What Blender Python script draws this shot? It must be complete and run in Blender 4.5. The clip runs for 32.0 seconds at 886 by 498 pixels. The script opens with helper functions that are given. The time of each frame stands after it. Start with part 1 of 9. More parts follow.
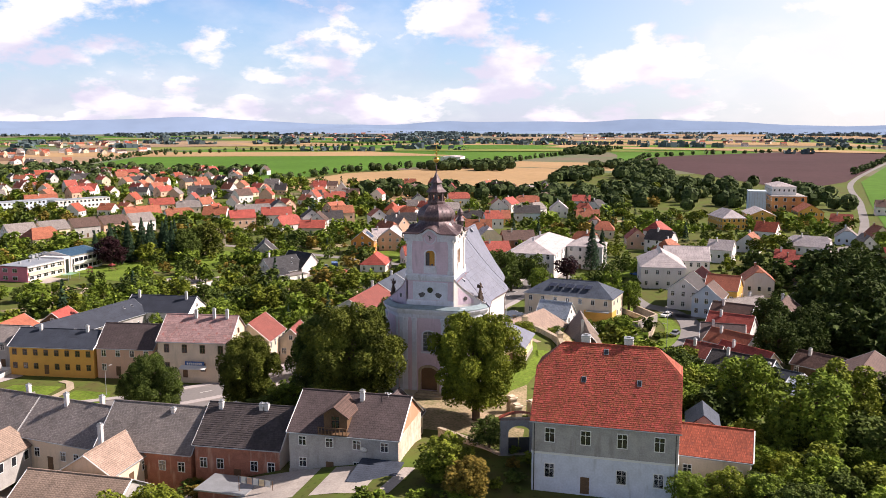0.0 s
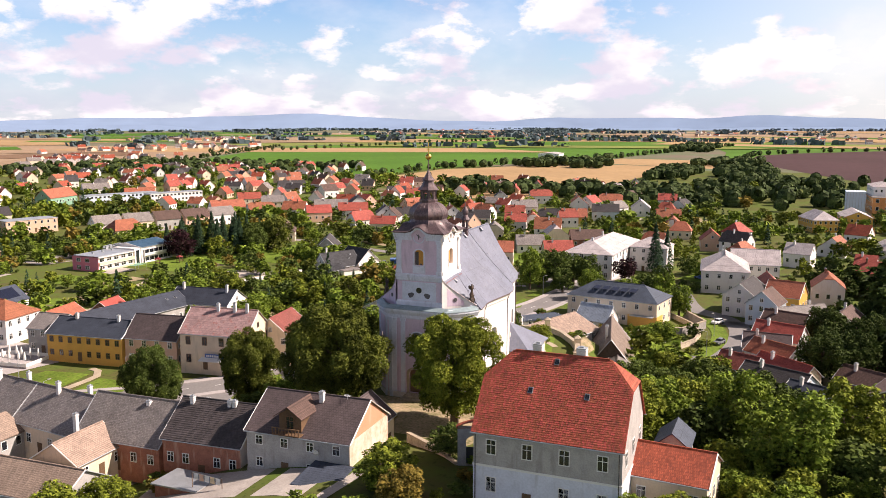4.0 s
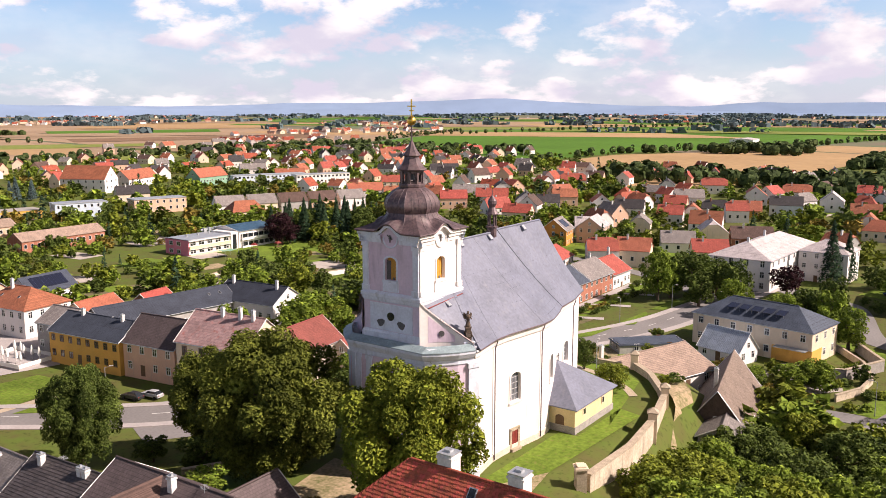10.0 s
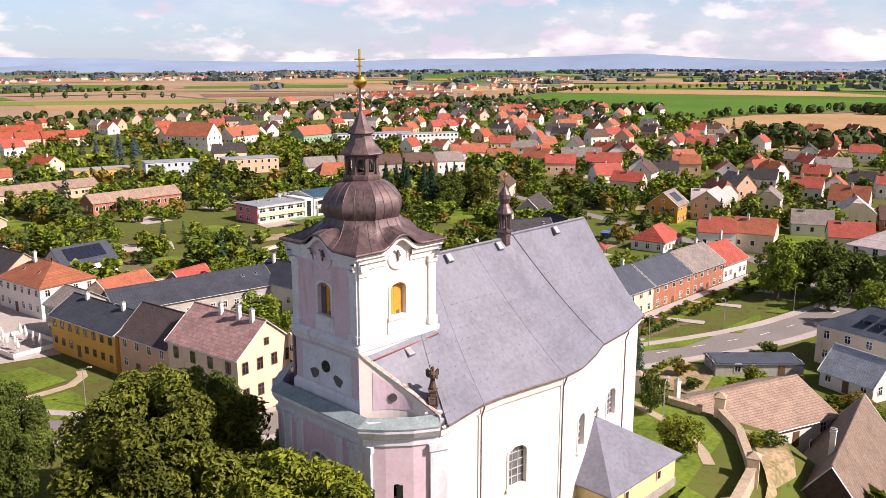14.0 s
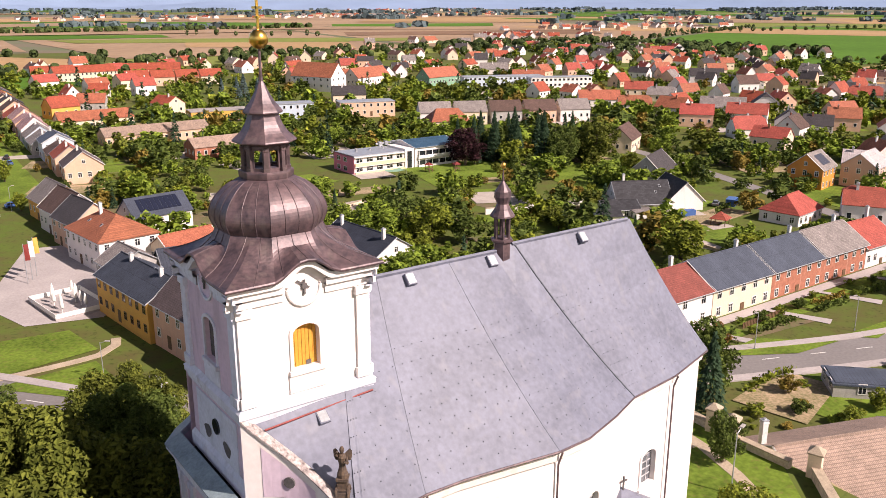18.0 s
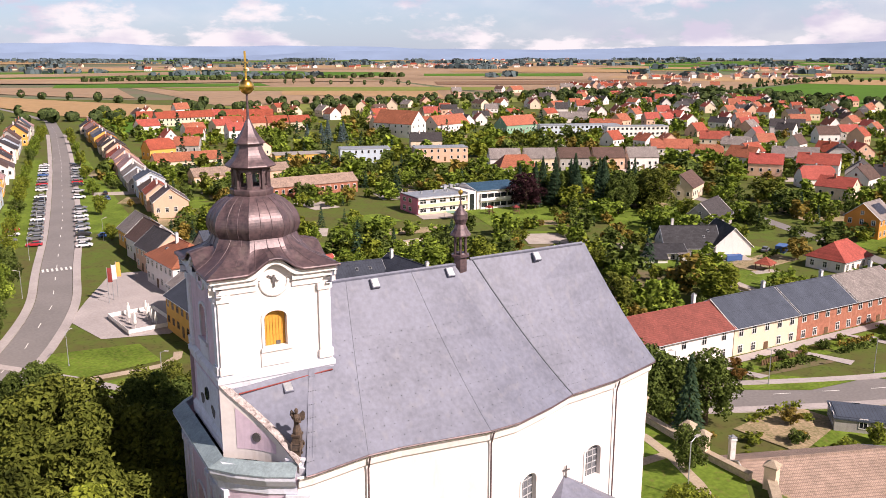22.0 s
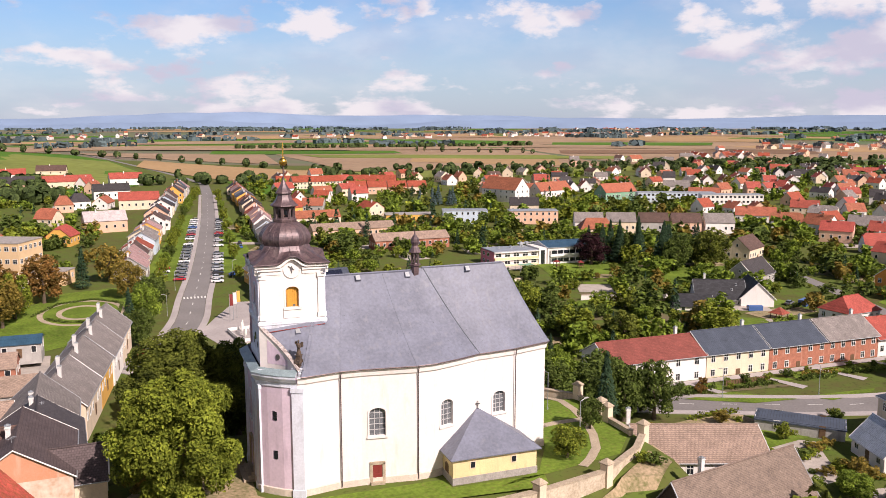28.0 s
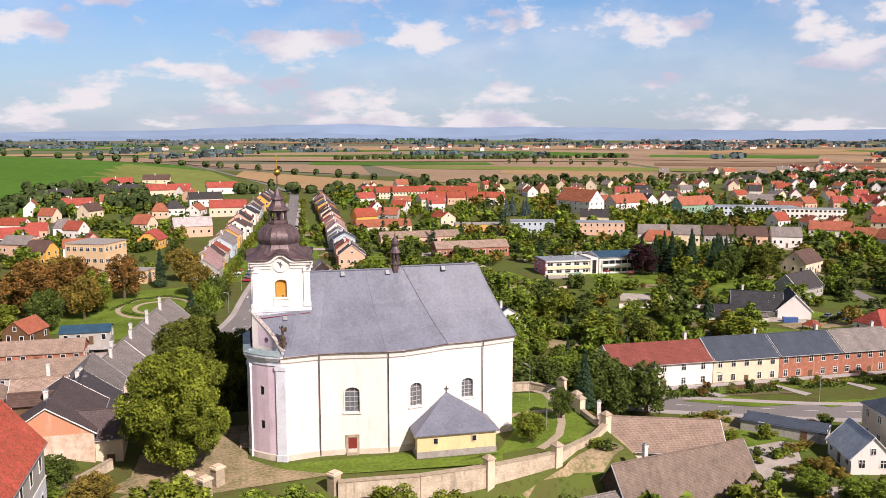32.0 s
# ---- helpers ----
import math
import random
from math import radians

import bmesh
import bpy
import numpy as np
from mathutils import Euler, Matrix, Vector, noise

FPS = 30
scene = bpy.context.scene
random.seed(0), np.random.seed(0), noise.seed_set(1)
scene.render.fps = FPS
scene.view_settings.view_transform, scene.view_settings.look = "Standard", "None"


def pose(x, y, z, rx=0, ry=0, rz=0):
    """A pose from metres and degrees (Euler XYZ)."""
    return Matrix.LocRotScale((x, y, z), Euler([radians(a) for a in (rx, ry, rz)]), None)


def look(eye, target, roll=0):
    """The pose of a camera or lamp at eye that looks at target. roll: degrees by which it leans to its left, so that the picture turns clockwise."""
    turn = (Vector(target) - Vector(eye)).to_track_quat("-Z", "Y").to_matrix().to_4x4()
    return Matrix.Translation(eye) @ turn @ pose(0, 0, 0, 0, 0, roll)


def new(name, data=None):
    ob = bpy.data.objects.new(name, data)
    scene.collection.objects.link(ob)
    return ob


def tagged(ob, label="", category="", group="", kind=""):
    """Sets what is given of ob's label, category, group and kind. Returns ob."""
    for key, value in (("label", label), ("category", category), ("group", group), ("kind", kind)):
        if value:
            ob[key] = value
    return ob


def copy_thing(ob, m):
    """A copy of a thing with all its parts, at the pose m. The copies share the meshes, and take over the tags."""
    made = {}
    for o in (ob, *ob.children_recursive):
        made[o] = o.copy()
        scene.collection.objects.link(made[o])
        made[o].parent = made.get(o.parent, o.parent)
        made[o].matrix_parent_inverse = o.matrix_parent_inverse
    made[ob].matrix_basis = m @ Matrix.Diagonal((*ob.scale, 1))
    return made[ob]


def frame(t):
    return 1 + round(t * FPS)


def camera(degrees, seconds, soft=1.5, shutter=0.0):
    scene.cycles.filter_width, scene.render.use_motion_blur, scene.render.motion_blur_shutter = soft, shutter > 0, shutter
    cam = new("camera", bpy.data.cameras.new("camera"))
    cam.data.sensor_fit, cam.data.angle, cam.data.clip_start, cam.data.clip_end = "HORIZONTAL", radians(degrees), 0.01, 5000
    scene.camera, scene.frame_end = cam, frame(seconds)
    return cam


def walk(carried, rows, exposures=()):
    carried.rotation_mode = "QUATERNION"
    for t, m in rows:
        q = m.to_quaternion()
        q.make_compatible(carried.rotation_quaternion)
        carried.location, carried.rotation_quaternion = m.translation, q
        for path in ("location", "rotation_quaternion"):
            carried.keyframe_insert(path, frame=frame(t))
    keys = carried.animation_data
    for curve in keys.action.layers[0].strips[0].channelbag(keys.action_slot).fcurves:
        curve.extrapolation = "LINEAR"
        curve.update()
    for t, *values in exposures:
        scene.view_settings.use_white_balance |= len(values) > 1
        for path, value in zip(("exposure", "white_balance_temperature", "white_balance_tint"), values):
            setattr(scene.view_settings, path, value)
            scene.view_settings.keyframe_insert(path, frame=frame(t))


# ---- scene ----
cam = camera(55, 32.0, soft=0.7)
PATH = [
    (0, (-143.16, -39.51, 46.99), (-124.038, -34.394, 44.100), 0),
    (0.5, (-142.10, -41.39, 47.00), (-123.056, -36.030, 44.102), 0),
    (1, (-140.94, -43.37, 47.00), (-121.967, -37.749, 44.092), 0),
    (1.5, (-139.65, -45.47, 47.02), (-120.765, -39.576, 44.095), 0),
    (2, (-138.38, -47.78, 47.06), (-119.590, -41.579, 44.116), 0),
    (2.5, (-137.12, -50.23, 47.10), (-118.450, -43.710, 44.133), 0),
    (3, (-135.74, -52.69, 47.05), (-117.191, -45.828, 44.079), 0),
    (3.5, (-134.23, -55.10, 46.92), (-115.806, -47.899, 43.949), 0),
    (4, (-132.69, -57.43, 46.91), (-114.407, -49.885, 43.939), 0),
    (4.5, (-131.18, -59.77, 47.06), (-113.047, -51.872, 44.074), 0),
    (5, (-129.60, -62.25, 47.12), (-111.635, -53.984, 44.138), 0),
    (5.5, (-127.93, -64.79, 47.10), (-110.141, -56.144, 44.133), 0),
    (6, (-126.05, -67.17, 47.07), (-108.451, -58.141, 44.120), 0),
    (6.5, (-123.22, -68.95, 46.93), (-105.808, -59.567, 43.994), 0),
    (7, (-118.63, -69.69, 46.63), (-101.406, -59.963, 43.673), 0),
    (7.5, (-112.40, -69.17, 46.26), (-95.356, -59.147, 43.258), 0),
    (8, (-105.24, -67.73, 45.77), (-88.382, -57.421, 42.685), 0),
    (8.5, (-97.88, -65.88, 45.00), (-81.221, -55.276, 41.853), 0),
    (9, (-90.86, -63.95, 44.04), (-74.395, -53.044, 40.852), 0),
    (9.5, (-84.43, -62.06, 43.16), (-68.159, -50.879, 39.922), 0),
    (10, (-78.46, -60.14, 42.53), (-62.378, -48.722, 39.237), 0),
    (10.5, (-72.64, -58.07, 42.07), (-56.739, -46.423, 38.706), 0),
    (11, (-66.99, -55.89, 41.65), (-51.261, -44.022, 38.207), 0),
    (11.5, (-61.67, -53.83, 41.31), (-46.134, -41.740, 37.769), 0),
    (12, (-56.86, -52.20, 41.12), (-41.546, -39.866, 37.458), 0),
    (12.5, (-52.90, -51.48, 41.15), (-37.871, -38.841, 37.364), 0),
    (13, (-49.81, -51.67, 41.51), (-35.116, -38.686, 37.580), 0),
    (13.5, (-46.94, -51.94, 42.01), (-32.605, -38.611, 37.915), 0),
    (14, (-43.64, -51.62, 42.38), (-29.659, -37.968, 38.099), 0),
    (14.5, (-40.07, -50.95, 42.58), (-26.466, -36.982, 38.121), 0),
    (15, (-36.60, -49.94, 42.67), (-23.332, -35.709, 38.036), 0),
    (15.5, (-33.19, -48.59, 42.69), (-20.225, -34.143, 37.875), 0),
    (16, (-29.78, -47.30, 42.70), (-17.178, -32.604, 37.677), 0),
    (16.5, (-26.66, -46.07, 42.68), (-14.407, -31.155, 37.466), 0),
    (17, (-23.90, -45.13, 42.74), (-11.999, -29.993, 37.341), 0),
    (17.5, (-21.60, -44.74, 42.88), (-10.060, -29.371, 37.335), 0),
    (18, (-19.79, -44.83, 43.02), (-8.584, -29.246, 37.398), 0),
    (18.5, (-18.39, -45.34, 43.15), (-7.504, -29.541, 37.505), 0),
    (19, (-17.50, -46.25, 43.23), (-6.874, -30.260, 37.640), 0),
    (19.5, (-17.07, -47.57, 43.25), (-6.639, -31.410, 37.782), 0),
    (20, (-16.95, -49.30, 43.26), (-6.683, -32.984, 37.944), 0),
    (20.5, (-17.10, -51.48, 43.26), (-6.976, -35.011, 38.134), 0),
    (21, (-17.46, -54.13, 43.29), (-7.485, -37.505, 38.366), 0),
    (21.5, (-17.80, -57.00, 43.36), (-8.003, -40.215, 38.634), 0),
    (22, (-17.97, -59.89, 43.45), (-8.377, -42.938, 38.899), 0),
    (22.5, (-17.93, -62.81, 43.47), (-8.576, -45.682, 39.102), 0),
    (23, (-17.75, -65.62, 43.39), (-8.648, -48.312, 39.207), 0),
    (23.5, (-17.65, -68.21, 43.31), (-8.746, -50.754, 39.289), 0),
    (24, (-17.61, -70.70, 43.26), (-8.880, -53.136, 39.381), 0),
    (24.5, (-17.56, -73.05, 43.11), (-8.967, -55.378, 39.369), 0),
    (25, (-17.51, -75.52, 42.93), (-9.062, -57.751, 39.328), 0),
    (25.5, (-17.59, -78.70, 43.00), (-9.314, -60.824, 39.519), 0),
    (26, (-17.73, -82.69, 43.35), (-9.670, -64.701, 39.957), 0),
    (26.5, (-17.88, -87.67, 43.91), (-10.099, -69.548, 40.600), 0),
    (27, (-18.07, -93.74, 44.66), (-10.589, -75.474, 41.438), 0),
    (27.5, (-18.30, -100.82, 45.55), (-11.123, -82.418, 42.416), 0),
    (28, (-18.62, -108.78, 46.38), (-11.752, -90.241, 43.350), 0),
    (28.5, (-18.97, -116.76, 46.98), (-12.378, -98.103, 44.070), 0),
    (29, (-18.89, -123.16, 47.32), (-12.546, -104.397, 44.511), 0),
    (29.5, (-17.90, -127.08, 47.40), (-11.811, -108.230, 44.655), 0),
    (30, (-15.96, -128.77, 47.34), (-10.148, -109.828, 44.629), 0),
    (30.5, (-13.39, -129.07, 47.28), (-7.884, -110.037, 44.571), 0),
    (31, (-10.63, -128.82, 47.23), (-5.434, -109.699, 44.502), 0),
    (31.5, (-7.92, -128.50, 47.16), (-3.036, -109.302, 44.421), 0),
    (32, (-5.33, -128.15, 47.08), (-0.737, -108.877, 44.317), 0),
]

EXPOSURE = [(0, 0.74, 6800, 22), (1, 0.76, 7100, 22), (3, 0.76, 7100, 22), (6, 0.7, 7050, 22), (13, 0.63, 7050, 25), (19, 0.57, 6950, 26), (25, 0.42, 6850, 25), (32, 0.3, 6750, 22)]
walk(cam, [(t, look(eye, target, roll)) for t, eye, target, roll in PATH], EXPOSURE)

# ---- sky, sun, exposure ----
SUN_AZ, SUN_EL = radians(-66), radians(40)
to_sun = Vector((math.cos(SUN_AZ) * math.cos(SUN_EL), math.sin(SUN_AZ) * math.cos(SUN_EL), math.sin(SUN_EL)))
world = bpy.data.worlds.new("sky")
scene.world = world
world.use_nodes = True
wn, wl = world.node_tree.nodes, world.node_tree.links
sky = wn.new("ShaderNodeTexSky")
sky.sky_type, sky.sun_disc = "NISHITA", False
sky.sun_elevation, sky.sun_rotation = SUN_EL, math.pi / 2 - SUN_AZ
sky.air_density, sky.dust_density, sky.ozone_density = 1.0, 1.0, 3.0
coord = wn.new("ShaderNodeTexCoord")
sep = wn.new("ShaderNodeSeparateXYZ")
wl.new(coord.outputs["Generated"], sep.inputs[0])


def wmath(op, a, b=None, clamp=False):
    n = wn.new("ShaderNodeMath")
    n.operation, n.use_clamp = op, clamp
    for i, v in enumerate((a, b)):
        if v is None:
            continue
        if isinstance(v, (int, float)):
            n.inputs[i].default_value = v
        else:
            wl.new(v, n.inputs[i])
    return n.outputs[0]


# cumulus in heaps, flattened towards the horizon
lay = wn.new("ShaderNodeCombineXYZ")
wl.new(sep.outputs[0], lay.inputs[0])
wl.new(sep.outputs[1], lay.inputs[1])
wl.new(wmath("MULTIPLY", wmath("POWER", wmath("MAXIMUM", sep.outputs[2], 0.0), 0.85), 1.75), lay.inputs[2])


def wnoise(scale, detail, rough, offset):
    mp = wn.new("ShaderNodeMapping")
    mp.inputs["Location"].default_value = offset
    wl.new(lay.outputs[0], mp.inputs[0])
    n = wn.new("ShaderNodeTexNoise")
    n.inputs["Scale"].default_value, n.inputs["Detail"].default_value, n.inputs["Roughness"].default_value = scale, detail, rough
    wl.new(mp.outputs[0], n.inputs["Vector"])
    return n.outputs[0]


def wrange(v, lo, hi, a=0.0, b=1.0):
    n = wn.new("ShaderNodeMapRange")
    n.interpolation_type = "SMOOTHSTEP"
    wl.new(v, n.inputs[0])
    n.inputs[1].default_value, n.inputs[2].default_value, n.inputs[3].default_value, n.inputs[4].default_value = lo, hi, a, b
    return n.outputs[0]


puffs = wmath("ADD", wmath("MULTIPLY", wnoise(8.6, 8, 0.5, (3.1, 1.7, 0)), 0.72), wmath("MULTIPLY", wnoise(21.0, 7, 0.62, (7.0, 2.0, 1)), 0.28))
cover = wmath("MAXIMUM", wmath("MULTIPLY", wrange(puffs, 0.49, 0.575), 0.94), wmath("MULTIPLY", wrange(wnoise(2.6, 6, 0.6, (1.0, 4.0, 2.0)), 0.42, 0.64), 0.36))
low_haze = wrange(sep.outputs[2], 0.0, 0.2, 0.6, 0.0)
shade = wrange(wnoise(8.6, 8, 0.5, (3.1, 1.7, 0.1)), 0.43, 0.60, 1.0, 0.0)
cloud_col = wn.new("ShaderNodeMix")
cloud_col.data_type = "RGBA"
wl.new(shade, cloud_col.inputs[0])
cloud_col.inputs[6].default_value = (6.2, 6.4, 7.7, 1)
cloud_col.inputs[7].default_value = (9.0, 9.2, 9.4, 1)
haze = wn.new("ShaderNodeMix")
haze.data_type = "RGBA"
wl.new(low_haze, haze.inputs[0])
blue = wn.new("ShaderNodeMix")
blue.data_type, blue.blend_type = "RGBA", "MULTIPLY"
blue.inputs[0].default_value = 1.0
blue.inputs[7].default_value = (0.60, 1.08, 1.45, 1)
deep = wn.new("ShaderNodeVectorMath")
deep.operation = "SCALE"
wl.new(sky.outputs[0], deep.inputs[0])
wl.new(wrange(sep.outputs[2], 0.24, 0.65, 1.0, 0.2), deep.inputs["Scale"])
wl.new(deep.outputs[0], blue.inputs[6])
wl.new(blue.outputs[2], haze.inputs[6])
haze.inputs[7].default_value = (6.9, 7.8, 8.8, 1)
cover = wmath("MULTIPLY", cover, wrange(sep.outputs[2], 0.36, 0.55, 1.0, 0.06))
mix1 = wn.new("ShaderNodeMix")
mix1.data_type = "RGBA"
wl.new(cover, mix1.inputs[0])
wl.new(haze.outputs[2], mix1.inputs[6])
wl.new(cloud_col.outputs[2], mix1.inputs[7])
# bright thin veil of cloud on the sun's side
aim = wn.new("ShaderNodeVectorMath")
aim.operation = "DOT_PRODUCT"
wl.new(coord.outputs["Generated"], aim.inputs[0])
aim.inputs[1].default_value = to_sun
veil = wn.new("ShaderNodeMix")
veil.data_type = "RGBA"
wl.new(wmath("MULTIPLY", wrange(aim.outputs["Value"], 0.15, 0.75, 0.0, 0.85), wrange(sep.outputs[2], 0.34, 0.58, 1.0, 0.2)), veil.inputs[0])
wl.new(mix1.outputs[2], veil.inputs[6])
veil.inputs[7].default_value = (10.6, 9.9, 8.6, 1)
wl.new(veil.outputs[2], wn["Background"].inputs[0])
wn["Background"].inputs[1].default_value = 0.074

sun = new("sun", bpy.data.lights.new("sun", "SUN"))
sun.data.energy, sun.data.angle, sun.data.color = 5.0, radians(0.55), (1.0, 0.945, 0.86)
sun.matrix_world = look((0, 0, 200), Vector((0, 0, 200)) - to_sun)

# ---- materials ----
MATS = {}


def material(name, col, rough=0.8, metal=0.0, scale=0.6, var=0.25, fine=6.0, bump=0.15, alt=None, per=0.0, island=0.0, spec=0.4, stain=None):
    """A weathered surface: colour drifting at two scales, fine relief, and an own shade for every object."""
    if name in MATS:
        return MATS[name]
    m = bpy.data.materials.new(name)
    m.use_nodes = True
    nt = m.node_tree
    n, l = nt.nodes, nt.links
    b = n["Principled BSDF"]
    b.inputs["Roughness"].default_value, b.inputs["Metallic"].default_value = rough, metal
    b.inputs["Specular IOR Level"].default_value = spec
    tc = n.new("ShaderNodeTexCoord")
    big, small = n.new("ShaderNodeTexNoise"), n.new("ShaderNodeTexNoise")
    for t, sc, d in ((big, scale, 4), (small, fine, 5)):
        l.new(tc.outputs["Object"], t.inputs["Vector"])
        t.inputs["Scale"].default_value, t.inputs["Detail"].default_value = sc, d
    add = n.new("ShaderNodeMath")
    add.operation = "ADD"
    l.new(big.outputs[0], add.inputs[0])
    l.new(small.outputs[0], add.inputs[1])
    mr = n.new("ShaderNodeMapRange")
    l.new(add.outputs[0], mr.inputs[0])
    mr.inputs[1].default_value, mr.inputs[2].default_value = 0.7, 1.3
    mix = n.new("ShaderNodeMix")
    mix.data_type = "RGBA"
    l.new(mr.outputs[0], mix.inputs[0])
    other = alt or tuple(c * (1 - var) for c in col)
    lift = tuple(min(1, c * (1 + var * 0.5)) for c in col)
    mix.inputs[6].default_value, mix.inputs[7].default_value = (*other, 1), (*lift, 1)
    out = mix.outputs[2]
    if per or island:
        src = n.new("ShaderNodeObjectInfo").outputs["Random"] if per else n.new("ShaderNodeNewGeometry").outputs["Random Per Island"]
        k = per or island
        r = n.new("ShaderNodeMapRange")
        l.new(src, r.inputs[0])
        r.inputs[3].default_value, r.inputs[4].default_value = 1 - k, 1 + k
        hv = n.new("ShaderNodeHueSaturation")
        l.new(r.outputs[0], hv.inputs["Value"])
        r2 = n.new("ShaderNodeMapRange")
        l.new(src, r2.inputs[0])
        r2.inputs[3].default_value, r2.inputs[4].default_value = 0.5 + 0.03 * k, 0.5 - 0.04 * k
        l.new(r2.outputs[0], hv.inputs["Hue"])
        l.new(out, hv.inputs["Color"])
        out = hv.outputs[0]
    if stain:
        st = n.new("ShaderNodeTexNoise")
        mp = n.new("ShaderNodeMapping")
        mp.inputs["Scale"].default_value = (1.3, 1.3, 0.25)
        l.new(tc.outputs["Object"], mp.inputs[0])
        l.new(mp.outputs[0], st.inputs["Vector"])
        st.inputs["Scale"].default_value, st.inputs["Detail"].default_value = 1.0, 6
        sr = n.new("ShaderNodeMapRange")
        l.new(st.outputs[0], sr.inputs[0])
        sr.inputs[1].default_value, sr.inputs[2].default_value, sr.inputs[4].default_value = 0.56, 0.72, 0.6
        sm = n.new("ShaderNodeMix")
        sm.data_type = "RGBA"
        l.new(sr.outputs[0], sm.inputs[0])
        l.new(out, sm.inputs[6])
        sm.inputs[7].default_value = (*stain, 1)
        out = sm.outputs[2]
    l.new(out, b.inputs["Base Color"])
    if bump:
        bp = n.new("ShaderNodeBump")
        bp.inputs["Strength"].default_value, bp.inputs["Distance"].default_value = bump, 0.05
        l.new(small.outputs[0], bp.inputs["Height"])
        l.new(bp.outputs[0], b.inputs["Normal"])
    MATS[name] = m
    return m


def tiled(name, col, w=0.24, h=0.30, rough=0.75, per=0.12, moss=None, contrast=0.35, spec=0.35):
    """Roof covering in courses; the house's ridge runs along its own x."""
    if name in MATS:
        return MATS[name]
    m = material(name, col, rough=rough, scale=0.45, var=0.3, fine=3.0, bump=0.0, per=per, stain=moss, spec=spec)
    n, l = m.node_tree.nodes, m.node_tree.links
    b = n["Principled BSDF"]
    src = b.inputs["Base Color"].links[0].from_socket
    tc = n.new("ShaderNodeTexCoord")
    sp, cb = n.new("ShaderNodeSeparateXYZ"), n.new("ShaderNodeCombineXYZ")
    l.new(tc.outputs["Object"], sp.inputs[0])
    ad = n.new("ShaderNodeMath")
    ad.operation = "MULTIPLY"
    ad.inputs[1].default_value = 1.5
    l.new(sp.outputs[2], ad.inputs[0])
    l.new(sp.outputs[0], cb.inputs[0])
    l.new(ad.outputs[0], cb.inputs[1])
    br = n.new("ShaderNodeTexBrick")
    l.new(cb.outputs[0], br.inputs["Vector"])
    br.inputs["Scale"].default_value = 1.0
    br.inputs["Brick Width"].default_value, br.inputs["Row Height"].default_value, br.inputs["Mortar Size"].default_value = w, h, 0.03
    br.inputs["Color1"].default_value, br.inputs["Color2"].default_value, br.inputs["Mortar"].default_value = (1, 1, 1, 1), (1 - contrast,) * 3 + (1,), (0.45, 0.45, 0.45, 1)
    mx = n.new("ShaderNodeMix")
    mx.data_type, mx.blend_type = "RGBA", "MULTIPLY"
    mx.inputs[0].default_value = 0.8
    l.new(src, mx.inputs[6])
    l.new(br.outputs[0], mx.inputs[7])
    l.new(mx.outputs[2], b.inputs["Base Color"])
    bp = n.new("ShaderNodeBump")
    bp.inputs["Strength"].default_value, bp.inputs["Distance"].default_value = 0.6, 0.04
    l.new(br.outputs[0], bp.inputs["Height"])
    l.new(bp.outputs[0], b.inputs["Normal"])
    return m


def leafy(name, col, alt, spread=0.27):
    m = material(name, tuple(c * 1.2 for c in col), rough=0.7, scale=0.35, fine=1.2, alt=tuple(c * 0.62 for c in alt), bump=0.0, island=spread, spec=0.06)
    n, l = m.node_tree.nodes, m.node_tree.links
    b = n["Principled BSDF"]
    tr, ms = n.new("ShaderNodeBsdfTranslucent"), n.new("ShaderNodeMixShader")
    l.new(b.inputs["Base Color"].links[0].from_socket, tr.inputs[0])
    ms.inputs[0].default_value = 0.06
    l.new(b.outputs[0], ms.inputs[1])
    l.new(tr.outputs[0], ms.inputs[2])
    l.new(ms.outputs[0], n["Material Output"].inputs[0])
    return m


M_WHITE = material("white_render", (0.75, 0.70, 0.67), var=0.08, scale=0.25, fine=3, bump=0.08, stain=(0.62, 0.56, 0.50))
# Pinkish render whose colour also holds the lilac shade of the west faces.
M_LILAC = material("lilac_shade_render", (0.65, 0.52, 0.61), var=0.12, scale=0.5, fine=3, bump=0.1, stain=(0.42, 0.33, 0.40))
# Pale trim, blued in colour for the shade off the sun side.
M_PALE = material("shade_blue_trim", (0.65, 0.675, 0.755), var=0.15, scale=0.7, fine=4, bump=0.1, stain=(0.40, 0.40, 0.42))
M_BARE = material("bare_patch", (0.12, 0.11, 0.11), var=0.4, fine=8)
M_SLATE = material("slate_sheet_roof", (0.158, 0.17, 0.222), rough=0.56, scale=0.3, var=0.26, fine=2.6, bump=0.06, spec=0.4, stain=(0.20, 0.205, 0.24))
M_SEAM = material("lead_seam", (0.10, 0.11, 0.13), rough=0.5)
M_COPPER = material("dark_copper", (0.135, 0.088, 0.092), rough=0.46, metal=0.3, scale=1.1, var=0.5, fine=3.4, bump=0.1, alt=(0.058, 0.043, 0.05), spec=0.5, stain=(0.20, 0.15, 0.14))
M_SEAMCU = material("worn_copper_seam", (0.125, 0.09, 0.095), rough=0.5, metal=0.3, var=0.4, scale=2.0)
M_GREENCU = material("weathered_copper_ledge", (0.24, 0.31, 0.33), rough=0.55, var=0.3, scale=1.2)
M_GOLD = material("gilding", (0.85, 0.52, 0.12), rough=0.28, metal=1.0, var=0.15, bump=0.0)
M_LOUVRE = material("orange_shutter", (0.62, 0.30, 0.045), rough=0.6, var=0.2, scale=2)
M_GLASS = material("window_glass", (0.02, 0.024, 0.03), rough=0.08, var=0.3, scale=1.0, bump=0.0, spec=0.8)
